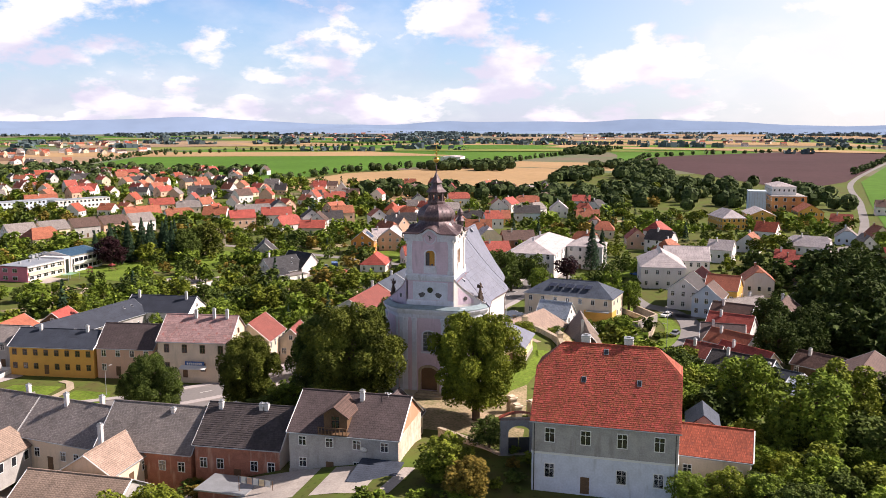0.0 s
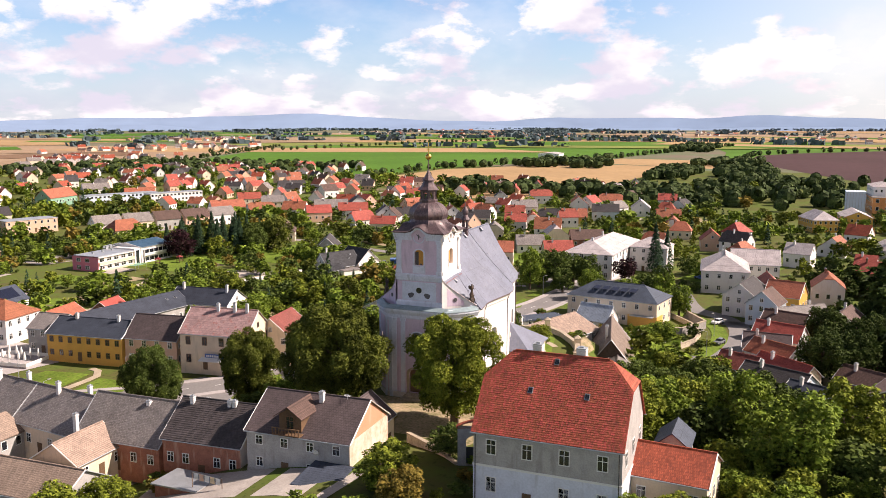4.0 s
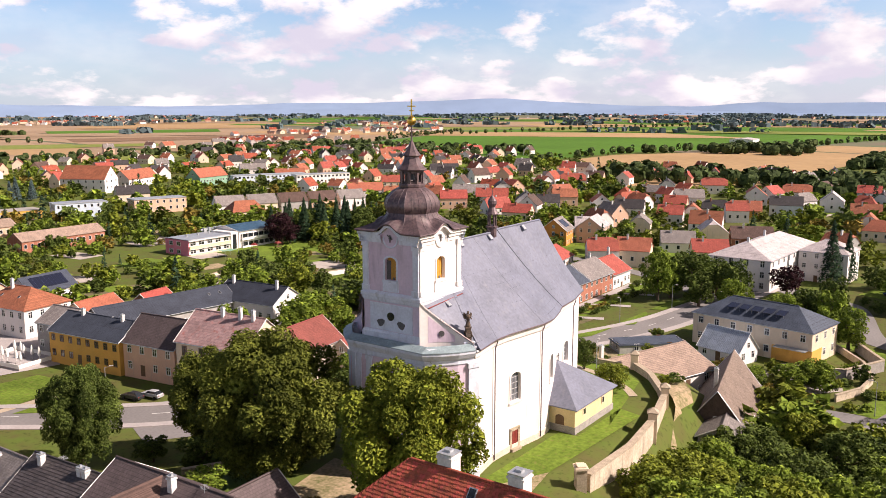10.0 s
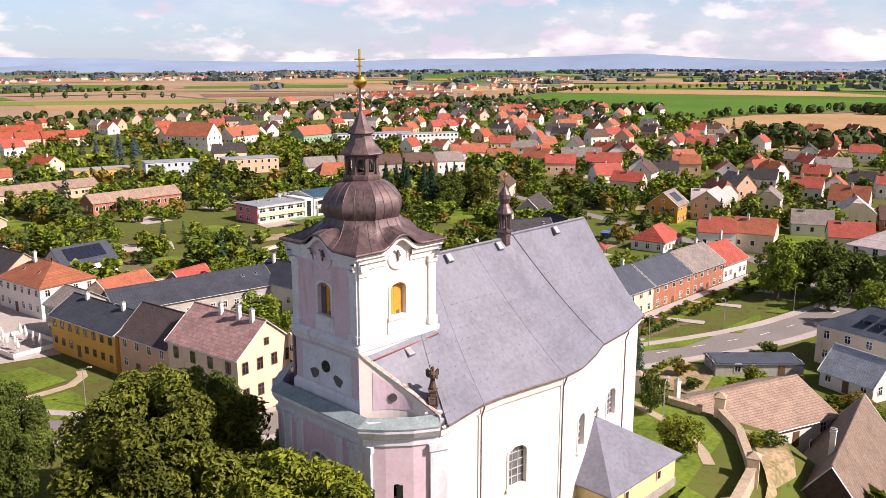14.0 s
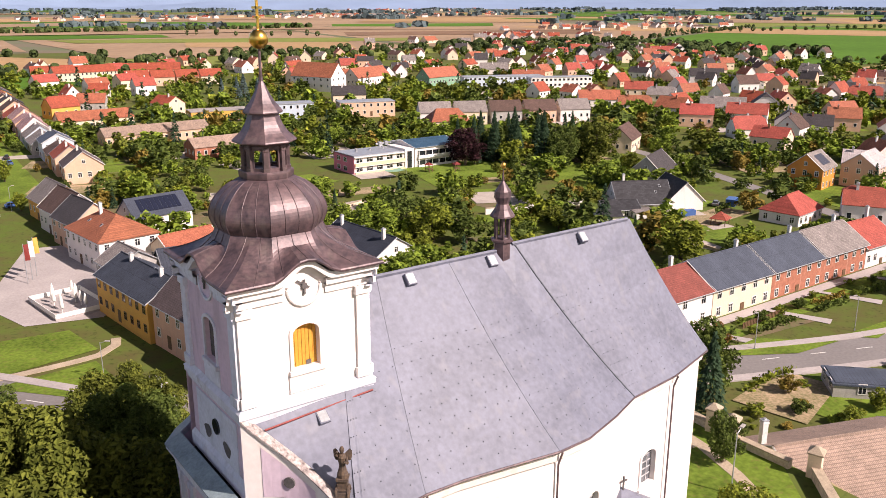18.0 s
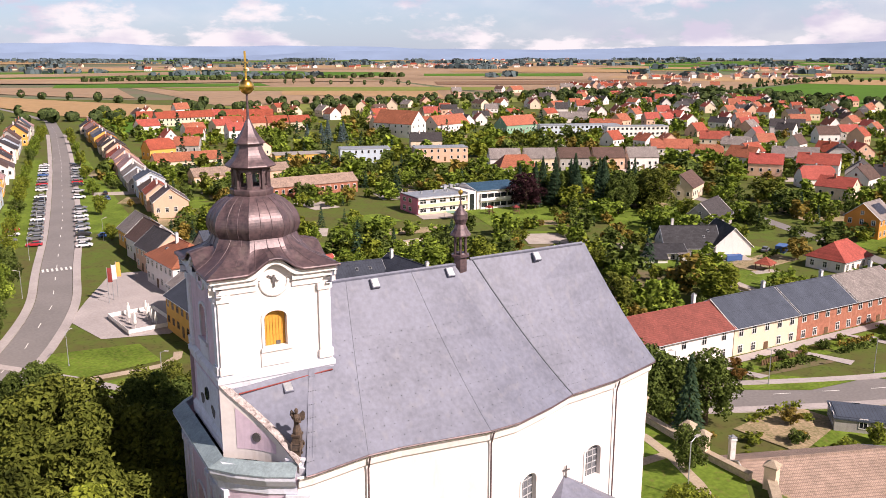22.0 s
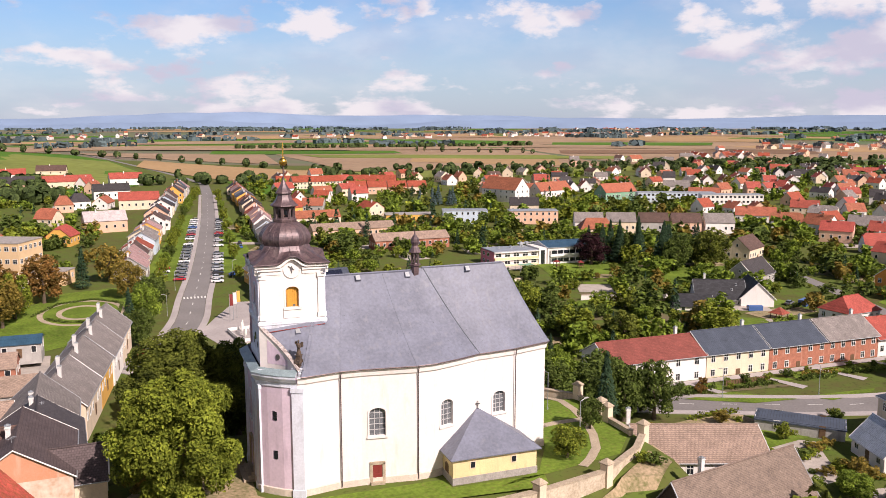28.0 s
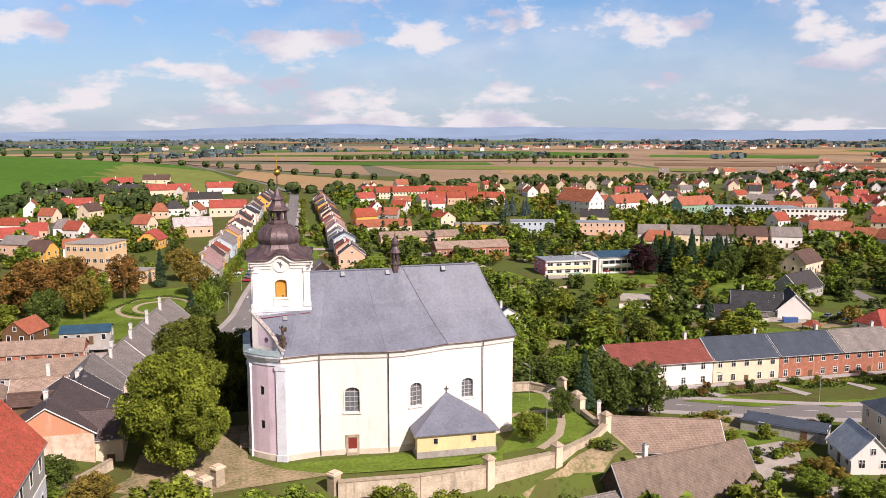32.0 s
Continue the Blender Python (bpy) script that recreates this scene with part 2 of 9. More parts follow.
# Church panes lightened in colour for the pale reflections on the glass.
M_REFLGLASS = material("reflection_grey_glass", (0.15, 0.16, 0.175), rough=0.22, var=0.45, scale=1.2, fine=4, bump=0.0, spec=0.7)
M_BAR = material("window_bars", (0.48, 0.48, 0.49), rough=0.6)
M_FRAME = material("white_frame", (0.74, 0.73, 0.70), rough=0.5, var=0.08)
M_BROWNFR = material("brown_frame", (0.16, 0.075, 0.04), rough=0.5)
M_REDDOOR = material("red_door", (0.22, 0.035, 0.03), rough=0.5)
M_WOOD = material("brown_wood", (0.15, 0.085, 0.045), rough=0.7, var=0.35)
M_DKWOOD = material("weathered_dark_boards", (0.075, 0.052, 0.042), rough=0.85, var=0.4, scale=1.5, fine=7)
M_STONE = material("sandstone", (0.42, 0.34, 0.25), var=0.35, scale=1.5, fine=7, bump=0.3)
M_STATUE = material("dark_stone", (0.10, 0.066, 0.042), var=0.5, scale=2.2, fine=7, bump=0.3, alt=(0.045, 0.036, 0.034))
M_COPING = material("weathered_coping", (0.46, 0.41, 0.39), var=0.3, scale=1.8, fine=6, bump=0.25, alt=(0.13, 0.10, 0.095))
M_BASE = material("pale_stone_base", (0.62, 0.53, 0.45), var=0.2, scale=0.8, fine=4, bump=0.15)
M_YELLOW = material("yellow_render", (0.68, 0.375, 0.085), var=0.12, scale=0.6)
M_CREAM = material("cream_render", (0.70, 0.57, 0.43), var=0.12, scale=0.5, stain=(0.5, 0.42, 0.3))
M_PEACH = material("peach_render", (0.66, 0.42, 0.30), var=0.12, scale=0.5, stain=(0.5, 0.36, 0.28))
M_GREYR = material("grey_render", (0.40, 0.38, 0.36), var=0.25, scale=0.7, stain=(0.24, 0.22, 0.2))
M_PINKW = material("pink_panel", (0.68, 0.20, 0.26), var=0.12, scale=0.6)
M_ORANGE = material("orange_render", (0.66, 0.26, 0.05), var=0.12, scale=0.6)
M_BLUEW = material("pale_blue_render", (0.50, 0.58, 0.66), var=0.1, scale=0.6)
M_GREENW = material("green_render", (0.20, 0.36, 0.25), var=0.1, scale=0.6)
M_BAND = material("pale_yellow_panel", (0.74, 0.58, 0.36), var=0.12, scale=0.6)
M_TAWNY = material("tawny_brick_render", (0.60, 0.265, 0.09), var=0.2, scale=0.6)
M_BEIGE = material("beige_render", (0.66, 0.46, 0.27), var=0.1, scale=0.5)
M_BRICKW = material("brick_wall", (0.38, 0.15, 0.095), var=0.35, scale=1.2, fine=8, bump=0.3, stain=(0.6, 0.4, 0.3))
M_PLINTH = material("grey_plinth", (0.34, 0.31, 0.29), var=0.3, scale=1.0)
M_CHIM = material("white_chimney", (0.66, 0.64, 0.62), var=0.2, scale=2)
M_CHIMB = material("brick_chimney", (0.35, 0.15, 0.09), var=0.3, scale=2)
M_METAL = material("zinc", (0.42, 0.44, 0.46), rough=0.45, metal=0.5, var=0.2)
M_PANEL = material("solar_panel", (0.012, 0.016, 0.035), rough=0.15, var=0.2, bump=0.0, spec=0.7)
M_ASPH = material("asphalt", (0.21, 0.195, 0.19), rough=0.9, scale=0.08, var=0.2, fine=2.0, bump=0.1)
M_PAVE = material("paving", (0.40, 0.36, 0.35), rough=0.9, scale=0.15, var=0.2, fine=2.5, bump=0.1)
M_PATH = material("gravel_path", (0.42, 0.34, 0.25), rough=0.95, scale=0.3, var=0.3, fine=4)
M_LINE = material("road_paint", (0.72, 0.71, 0.68), rough=0.7)
M_GRASS = material("mown_grass", (0.145, 0.215, 0.03), rough=0.95, scale=0.12, var=0.35, fine=1.6, bump=0.5, alt=(0.065, 0.105, 0.014), spec=0.1, stain=(0.17, 0.135, 0.05))
M_MEADOW = material("rough_grass", (0.078, 0.118, 0.021), rough=0.95, scale=0.06, var=0.4, fine=0.35, bump=0.4, alt=(0.105, 0.092, 0.036), spec=0.1, stain=(0.034, 0.05, 0.012))
M_SOIL = material("bare_earth", (0.40, 0.29, 0.19), rough=0.95, scale=0.22, var=0.3, fine=2.2, alt=(0.12, 0.12, 0.04), bump=0.4, stain=(0.08, 0.11, 0.02))
M_FGREEN = material("green_crop", (0.075, 0.17, 0.02), rough=0.95, scale=0.006, var=0.25, fine=0.12, bump=0.0, spec=0.1)
M_FPALE = material("pale_green_crop", (0.19, 0.22, 0.055), rough=0.95, scale=0.006, var=0.25, fine=0.12, bump=0.0, spec=0.1)
M_FSTUB = material("stubble", (0.38, 0.25, 0.13), rough=0.95, scale=0.006, var=0.2, fine=0.15, bump=0.0, spec=0.1)
M_FSOIL = material("ploughed_soil", (0.075, 0.04, 0.042), rough=0.95, scale=0.006, var=0.2, fine=0.15, bump=0.0, spec=0.1)
M_FBROWN = material("harrowed_field", (0.20, 0.125, 0.08), rough=0.95, scale=0.004, var=0.25, fine=0.1, bump=0.0, spec=0.1)
M_FTAN = material("tan_field", (0.33, 0.23, 0.15), rough=0.95, scale=0.004, var=0.25, fine=0.1, bump=0.0, spec=0.1)
M_PLAIN = material("far_plain", (0.085, 0.13, 0.065), rough=1.0, scale=0.0022, var=0.5, fine=0.009, bump=0.0, alt=(0.19, 0.145, 0.115), spec=0.05)
# Distance haze is mixed into the base colour of the hills.
M_HILL = material("haze_blue_hills", (0.215, 0.295, 0.43), rough=1.0, scale=0.0012, var=0.12, fine=0.006, bump=0.0, spec=0.0)
M_BARK = material("bark", (0.11, 0.08, 0.055), rough=0.95, scale=2, fine=9, bump=0.4)
R_TERRA = tiled("terracotta_tiles", (0.44, 0.145, 0.08))
R_OLD = tiled("old_red_tiles", (0.45, 0.098, 0.052), w=0.21, h=0.34, moss=(0.22, 0.06, 0.045), contrast=0.55, per=0.02)
R_TAUPE = tiled("taupe_shingles", (0.115, 0.085, 0.085), w=0.36, h=0.32, contrast=0.25)
R_INKY = tiled("inky_sheet_roof", (0.05, 0.058, 0.078), w=0.6, h=3.0, contrast=0.08, rough=0.75, spec=0.15)
R_PALEBL = tiled("pale_blue_sheet_roof", (0.44, 0.50, 0.58), w=0.4, h=3.0, contrast=0.08, rough=0.4)
R_BARN = tiled("dark_weathered_felt", (0.28, 0.205, 0.165), w=0.2, h=0.24, moss=(0.13, 0.10, 0.085), contrast=0.16)
R_DULL = tiled("dull_red_tiles", (0.32, 0.085, 0.07))
R_RED = tiled("red_tiles", (0.46, 0.10, 0.07))
R_PINKISH = tiled("faded_red_shingles", (0.46, 0.29, 0.28), w=0.9, h=0.6, moss=(0.42, 0.09, 0.06))
R_BROWN = tiled("brown_tiles", (0.135, 0.08, 0.065))
R_DARK = tiled("dark_tiles", (0.062, 0.055, 0.058), h=0.38, contrast=0.3)
R_BLACK = tiled("black_shingles", (0.045, 0.045, 0.052), w=0.9, h=0.5, contrast=0.55, per=0.03)
R_GREY = tiled("grey_shingles", (0.29, 0.255, 0.24), w=0.26, h=0.26, moss=(0.15, 0.13, 0.115), contrast=0.45)
R_SLATEB = tiled("blue_grey_sheet", (0.068, 0.082, 0.112), w=0.5, h=3.0, contrast=0.08, rough=0.6, spec=0.22)
R_FELT = tiled("weathered_brown_felt", (0.38, 0.275, 0.215), w=0.2, h=0.24, moss=(0.22, 0.17, 0.14), contrast=0.14)
R_LIGHT = tiled("pale_sheet_roof", (0.50, 0.44, 0.44), w=0.6, h=2.0, contrast=0.1)
R_BLUE = tiled("blue_sheet_roof", (0.035, 0.085, 0.14), w=0.5, h=3.0, contrast=0.08, rough=0.45)
L_LIME = leafy("lime_leaves", (0.20, 0.24, 0.03), (0.055, 0.075, 0.011))
L_OLIVE = leafy("olive_lime_leaves", (0.135, 0.158, 0.027), (0.036, 0.048, 0.010))
L_DARK = leafy("dark_leaves", (0.10, 0.14, 0.03), (0.028, 0.045, 0.012))
L_FRESH = leafy("fresh_leaves", (0.185, 0.26, 0.034), (0.045, 0.072, 0.013))
L_AUTUMN = leafy("turning_leaves", (0.24, 0.175, 0.036), (0.10, 0.09, 0.022))
L_PURPLE = leafy("purple_leaves", (0.045, 0.018, 0.022), (0.022, 0.012, 0.014))
L_CONE = leafy("spruce_needles", (0.04, 0.075, 0.038), (0.02, 0.042, 0.024))
L_BLUE = leafy("blue_spruce_needles", (0.10, 0.15, 0.15), (0.05, 0.08, 0.085))
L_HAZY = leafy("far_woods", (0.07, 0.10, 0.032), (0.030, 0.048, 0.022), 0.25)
# Leaf colour darkened to hold the deep shade of the southern wood.
L_WOOD = leafy("shade_darkened_wood_leaves", (0.06, 0.09, 0.02), (0.022, 0.034, 0.011), 0.2)
# Bluish grey leaf tones carry the haze of the distance.
L_FARBELT = leafy("hazed_tree_belts", (0.08, 0.112, 0.12), (0.12, 0.165, 0.175), 0.15)
L_ORCH = leafy("dry_maple_leaves", (0.24, 0.125, 0.035), (0.085, 0.07, 0.02))
M_BEAVER = material("beaver_tail_tiles", (0.44, 0.10, 0.058), rough=0.8, scale=0.5, var=0.3, fine=3.0, bump=0.1, island=0.3, stain=(0.19, 0.055, 0.042))
M_PANTILE = material("dark_pantiles", (0.072, 0.06, 0.06), rough=0.6, scale=0.5, var=0.3, fine=3.0, bump=0.1, island=0.2)
M_PATCHY = material("patched_plaster", (0.64, 0.55, 0.46), rough=0.85, scale=0.3, var=0.3, fine=1.6, alt=(0.52, 0.34, 0.24), bump=0.2, stain=(0.40, 0.34, 0.28))
M_BAREBRICK = material("bare_gable_brick", (0.52, 0.215, 0.12), rough=0.9, scale=0.7, var=0.3, fine=7, alt=(0.56, 0.30, 0.19), bump=0.3, stain=(0.60, 0.42, 0.32))
M_SACR = material("ochre_cream_render", (0.72, 0.56, 0.31), var=0.14, scale=0.6, stain=(0.5, 0.38, 0.22))
M_OLDWALL = material("old_lime_plaster", (0.56, 0.47, 0.36), var=0.35, scale=0.5, fine=3.5, bump=0.3, alt=(0.38, 0.30, 0.22), stain=(0.22, 0.19, 0.15))
M_BED = material("garden_bed", (0.16, 0.11, 0.07), rough=0.95, scale=0.5, fine=3, alt=(0.09, 0.11, 0.03), bump=0.4)
M_YARD = material("gravel_yard", (0.42, 0.37, 0.33), rough=0.95, scale=0.3, fine=3, var=0.25, bump=0.2)
M_TYRE = material("tyre", (0.02, 0.02, 0.02), rough=0.9)
M_CANVAS = material("pale_canvas", (0.72, 0.70, 0.66), rough=0.9, var=0.1)
M_DKMETAL = material("dark_iron", (0.06, 0.06, 0.06), rough=0.6)
PAINTS = [material("car_paint_" + n, c, rough=0.25, var=0.06, bump=0.0, spec=0.6) for n, c in (("white", (0.75, 0.75, 0.75)), ("black", (0.03, 0.03, 0.035)), ("red", (0.42, 0.03, 0.04)), ("blue", (0.05, 0.12, 0.32)), ("silver", (0.42, 0.43, 0.45)), ("grey", (0.16, 0.17, 0.18)))]

# ---- building blocks ----
class Geo:
    """Vertices and faces gathered for one mesh."""

    def __init__(self):
        self.v, self.f, self.m = [], [], []

    def add(self, pts, faces, slot=0):
        k = len(self.v)
        self.v += [tuple(p) for p in pts]
        self.f += [tuple(i + k for i in f) for f in faces]
        self.m += [slot] * len(faces)
        return self

    def box(self, x0, y0, z0, x1, y1, z1, slot=0):
        return self.add([(x0, y0, z0), (x1, y0, z0), (x1, y1, z0), (x0, y1, z0), (x0, y0, z1), (x1, y0, z1), (x1, y1, z1), (x0, y1, z1)],
                        [(3, 2, 1, 0), (4, 5, 6, 7), (0, 1, 5, 4), (1, 2, 6, 5), (2, 3, 7, 6), (3, 0, 4, 7)], slot)

    def prism(self, poly, z0, z1, slot=0):
        n = len(poly)
        area = sum(poly[i][0] * poly[(i + 1) % n][1] - poly[(i + 1) % n][0] * poly[i][1] for i in range(n))
        if area < 0:
            poly = poly[::-1]
        pts = [(x, y, z0) for x, y in poly] + [(x, y, z1) for x, y in poly]
        return self.add(pts, [tuple(range(n - 1, -1, -1)), tuple(range(n, 2 * n))] + [(i, (i + 1) % n, n + (i + 1) % n, n + i) for i in range(n)], slot)

    def rings(self, rows, slot=0, cap=True, closed=True):
        """Loft over rings of equal count."""
        n = len(rows[0])
        faces = []
        for r in range(len(rows) - 1):
            for i in range(n if closed else n - 1):
                j = (i + 1) % n
                faces.append((r * n + i, r * n + j, (r + 1) * n + j, (r + 1) * n + i))
        if cap:
            faces += [tuple(range(n - 1, -1, -1)), tuple(range((len(rows) - 1) * n, len(rows) * n))]
        return self.add([p for r in rows for p in r], faces, slot)

    def lathe(self, prof, n=16, c=(0, 0), turn=0.0, slot=0):
        return self.rings([[(c[0] + r * math.cos(turn + 2 * math.pi * i / n), c[1] + r * math.sin(turn + 2 * math.pi * i / n), z) for i in range(n)] for r, z in prof], slot)

    def bar(self, a, b, r, n=6, slot=0):
        a, b = Vector(a), Vector(b)
        d = (b - a).normalized()
        u = d.orthogonal().normalized()
        w = d.cross(u)
        ring = lambda p: [p + (u * math.cos(2 * math.pi * i / n) + w * math.sin(2 * math.pi * i / n)) * r for i in range(n)]
        return self.rings([ring(a), ring(b)], slot)

    def tube(self, line, r, n=6, slot=0):
        """A bent rod of one piece along a line."""
        pts = [Vector(p) for p in line]
        rows = []
        for i, p in enumerate(pts):
            d = (pts[min(i + 1, len(pts) - 1)] - pts[max(i - 1, 0)]).normalized()
            u = d.cross(Vector((0, 0, 1)))
            u = u.normalized() if u.length > 1e-3 else d.orthogonal().normalized()
            w = d.cross(u)
            rows.append([p + (u * math.cos(2 * math.pi * k / n) + w * math.sin(2 * math.pi * k / n)) * r for k in range(n)])
        return self.rings(rows, slot)

    def at(self, m):
        """The same, moved by a matrix."""
        g = Geo()
        g.v, g.f, g.m = [tuple(m @ Vector(p)) for p in self.v], list(self.f), list(self.m)
        return g

    def join(self, other, slot=None):
        k = len(self.v)
        self.v += other.v
        self.f += [tuple(i + k for i in f) for f in other.f]
        self.m += other.m if slot is None else [slot] * len(other.f)
        return self

    def mesh(self, name, mats, smooth=False):
        me = bpy.data.meshes.new(name)
        me.from_pydata(self.v, [], self.f)
        for m in mats if isinstance(mats, (list, tuple)) else [mats]:
            me.materials.append(m)
        if any(self.m):
            me.polygons.foreach_set("material_index", self.m)
        if smooth:
            me.polygons.foreach_set("use_smooth", [True] * len(self.f))
        me.update()
        return me


def part(name, geo, mats, parent=None, label="", smooth=False):
    """Links a Geo, or ready mesh data, as ONE mesh object under a thing or a part."""
    data = geo.mesh(name, mats, smooth) if isinstance(geo, Geo) else geo
    ob = new(name, data)
    if parent is not None:
        ob.parent = parent
    if label:
        ob["label"] = label
    return ob


def thing(name, m, label, category, group="", kind=""):
    ob = new(name)
    ob.empty_display_size = 0.5
    ob.matrix_basis = m
    return tagged(ob, label, category, group, kind)


def smooth01(v):
    v = max(0.0, min(1.0, v))
    return v * v * (3 - 2 * v)


def rect_dist(x, y, x0, y0, x1, y1):
    return math.hypot(max(x0 - x, 0, x - x1), max(y0 - y, 0, y - y1))


def height(x, y):
    """The lie of the land: a plain, a spur under the church, a swell to the north-west."""
    z = -9.6
    d = rect_dist(x, y, -90, -78, -22, -8)
    z += 11.2 * (1 - smooth01(d / 58))
    d = rect_dist(x, y, -20, -15, 47.5, 12)
    top = -0.05
    z = z + (top - z) * (1 - smooth01((d - 2.2) / 10.0))
    z += 3.0 * math.exp(-(((x - 20) / 90) ** 2 + ((y - 430) / 120) ** 2)) + 1.6 * smooth01((y - 90) / 140) * math.exp(-((x + 50) / 110) ** 2)
    z += 31 * math.exp(-(((x + 380) / 330) ** 2 + ((y - 900) / 300) ** 2))
    r = math.hypot(x, y)
    z += (5 + 5 * (1 - smooth01((math.degrees(math.atan2(y, x)) - 25) / 50))) * smooth01((r - 1500) / 3200)
    return z


def arch_pts(w, h, n=10):
    """Outline of an arched opening, from the foot at one side round to the other; foot centre at the origin."""
    r = w / 2
    rise = r * 0.62
    pts = [(-r, 0), (-r, h - rise)]
    pts += [(-r * math.cos(math.pi * i / n), h - rise + rise * math.sin(math.pi * i / n)) for i in range(1, n)]
    return pts + [(r, h - rise), (r, 0)]


def wall_panel(g, p0, p1, z0, z1, holes=(), depth=0.45, slot=0):
    """An upright wall sheet from p0 to p1 (its outside on the right), with arched openings (centre, foot, width, height) through it."""
    a, b = Vector((p0[0], p0[1], 0)), Vector((p1[0], p1[1], 0))
    L = (b - a).length
    d = (b - a) / L
    inn = Vector((-d.y, d.x, 0))
    P = lambda s, z, q=0.0: tuple(a + d * s + inn * q + Vector((0, 0, z)))
    s0 = 0.0
    for c, foot, w, h in sorted(holes):
        lo, hi = c - w / 2, c + w / 2
        g.add([P(s0, z0), P(lo, z0), P(lo, z1), P(s0, z1)], [(0, 1, 2, 3)], slot)
        if foot > z0 + 0.01:
            g.add([P(lo, z0), P(hi, z0), P(hi, foot), P(lo, foot)], [(0, 1, 2, 3)], slot)
        o = [(c + x, foot + z) for x, z in arch_pts(w, h)]
        for (xa, za), (xb, zb) in zip(o[1:-2], o[2:-1]):
            g.add([P(xa, za), P(xb, zb), P(xb, z1), P(xa, z1)], [(0, 1, 2, 3)], slot)
        for (xa, za), (xb, zb) in zip(o, o[1:] + o[:1]):
            g.add([P(xa, za), P(xb, zb), P(xb, zb, depth), P(xa, za, depth)], [(3, 2, 1, 0)], slot)
        s0 = hi
    g.add([P(s0, z0), P(L, z0), P(L, z1), P(s0, z1)], [(0, 1, 2, 3)], slot)


def arch_pane(w, h):
    o = arch_pts(w, h)
    return Geo().add([(x, 0, z) for x, z in o], [tuple(range(len(o)))])


def arch_ring(w, h, t, d):
    """A raised moulding round an arched opening; lies in the xz plane, standing out towards -y."""
    i, o = arch_pts(w, h), arch_pts(w + 2 * t, h + t)
    g = Geo()
    for k in range(len(i) - 1):
        q = [i[k], i[k + 1], o[k + 1], o[k]]
        pts = [(x, -d, z) for x, z in q] + [(x, 0.05, z) for x, z in q]
        g.add(pts, [(0, 1, 2, 3), (3, 2, 6, 7), (1, 0, 4, 5)])
    return g


def facing(x, y, z, nx, ny):
    """A pose whose -y looks along (nx, ny)."""
    return pose(x, y, z, 0, 0, math.degrees(math.atan2(ny, nx)) + 90)

# ---- the land ----
def axis_steps(lo, hi, fine_lo, fine_hi, step):
    out, v, st = [], fine_lo, step
    while v <= fine_hi:
        out.append(v)
        v += step
    a, st = fine_lo, step
    while a > lo:
        st *= 1.22
        a -= st
        out.insert(0, max(a, lo))
    b, st = out[-1], step
    while b < hi:
        st *= 1.22
        b += st
        out.append(min(b, hi))
    return out


gx, gy = axis_steps(-2600, 4900, -130, 250, 5), axis_steps(-2600, 4900, -110, 460, 5)
gg = Geo()
gg.add([(x, y, height(x, y)) for y in gy for x in gx], [(j * len(gx) + i, j * len(gx) + i + 1, (j + 1) * len(gx) + i + 1, (j + 1) * len(gx) + i) for j in range(len(gy) - 1) for i in range(len(gx) - 1)])
gmid = [0.5 * (gx[i] + gx[i + 1]) for i in range(len(gx) - 1)]
gg.m = [1 if max(abs(gmid[i]), abs(0.5 * (gy[j] + gy[j + 1]))) > 900 else 0 for j in range(len(gy) - 1) for i in range(len(gx) - 1)]
tagged(part("ground", gg, [M_MEADOW, M_PLAIN], smooth=True), "grassy land round the town running out to the plain", "ground", kind="structure")


def drape(name, poly, mat, lift, label, category, step=8.0, kind="structure"):
    """A patch of ground cover over the land, with its own edge."""
    bm = bmesh.new()
    bm.faces.new([bm.verts.new((x, y, 0)) for x, y in poly])
    xs, ys = [p[0] for p in poly], [p[1] for p in poly]
    step = max(step, (max(xs) - min(xs)) / 40, (max(ys) - min(ys)) / 40)
    for ax, lo, hi in ((0, min(xs), max(xs)), (1, min(ys), max(ys))):
        v = math.ceil(lo / step) * step
        while v < hi:
            no = (1, 0, 0) if ax == 0 else (0, 1, 0)
            co = (v, 0, 0) if ax == 0 else (0, v, 0)
            bmesh.ops.bisect_plane(bm, geom=bm.verts[:] + bm.edges[:] + bm.faces[:], plane_co=co, plane_no=no)
            v += step
    bmesh.ops.recalc_face_normals(bm, faces=bm.faces)
    for f in bm.faces:
        if f.normal.z < 0:
            f.normal_flip()
    for v in bm.verts:
        v.co.z = height(v.co.x, v.co.y) + lift
    me = bpy.data.meshes.new(name)
    bm.to_mesh(me)
    bm.free()
    me.materials.append(mat)
    return tagged(new(name, me), label, category, kind=kind)


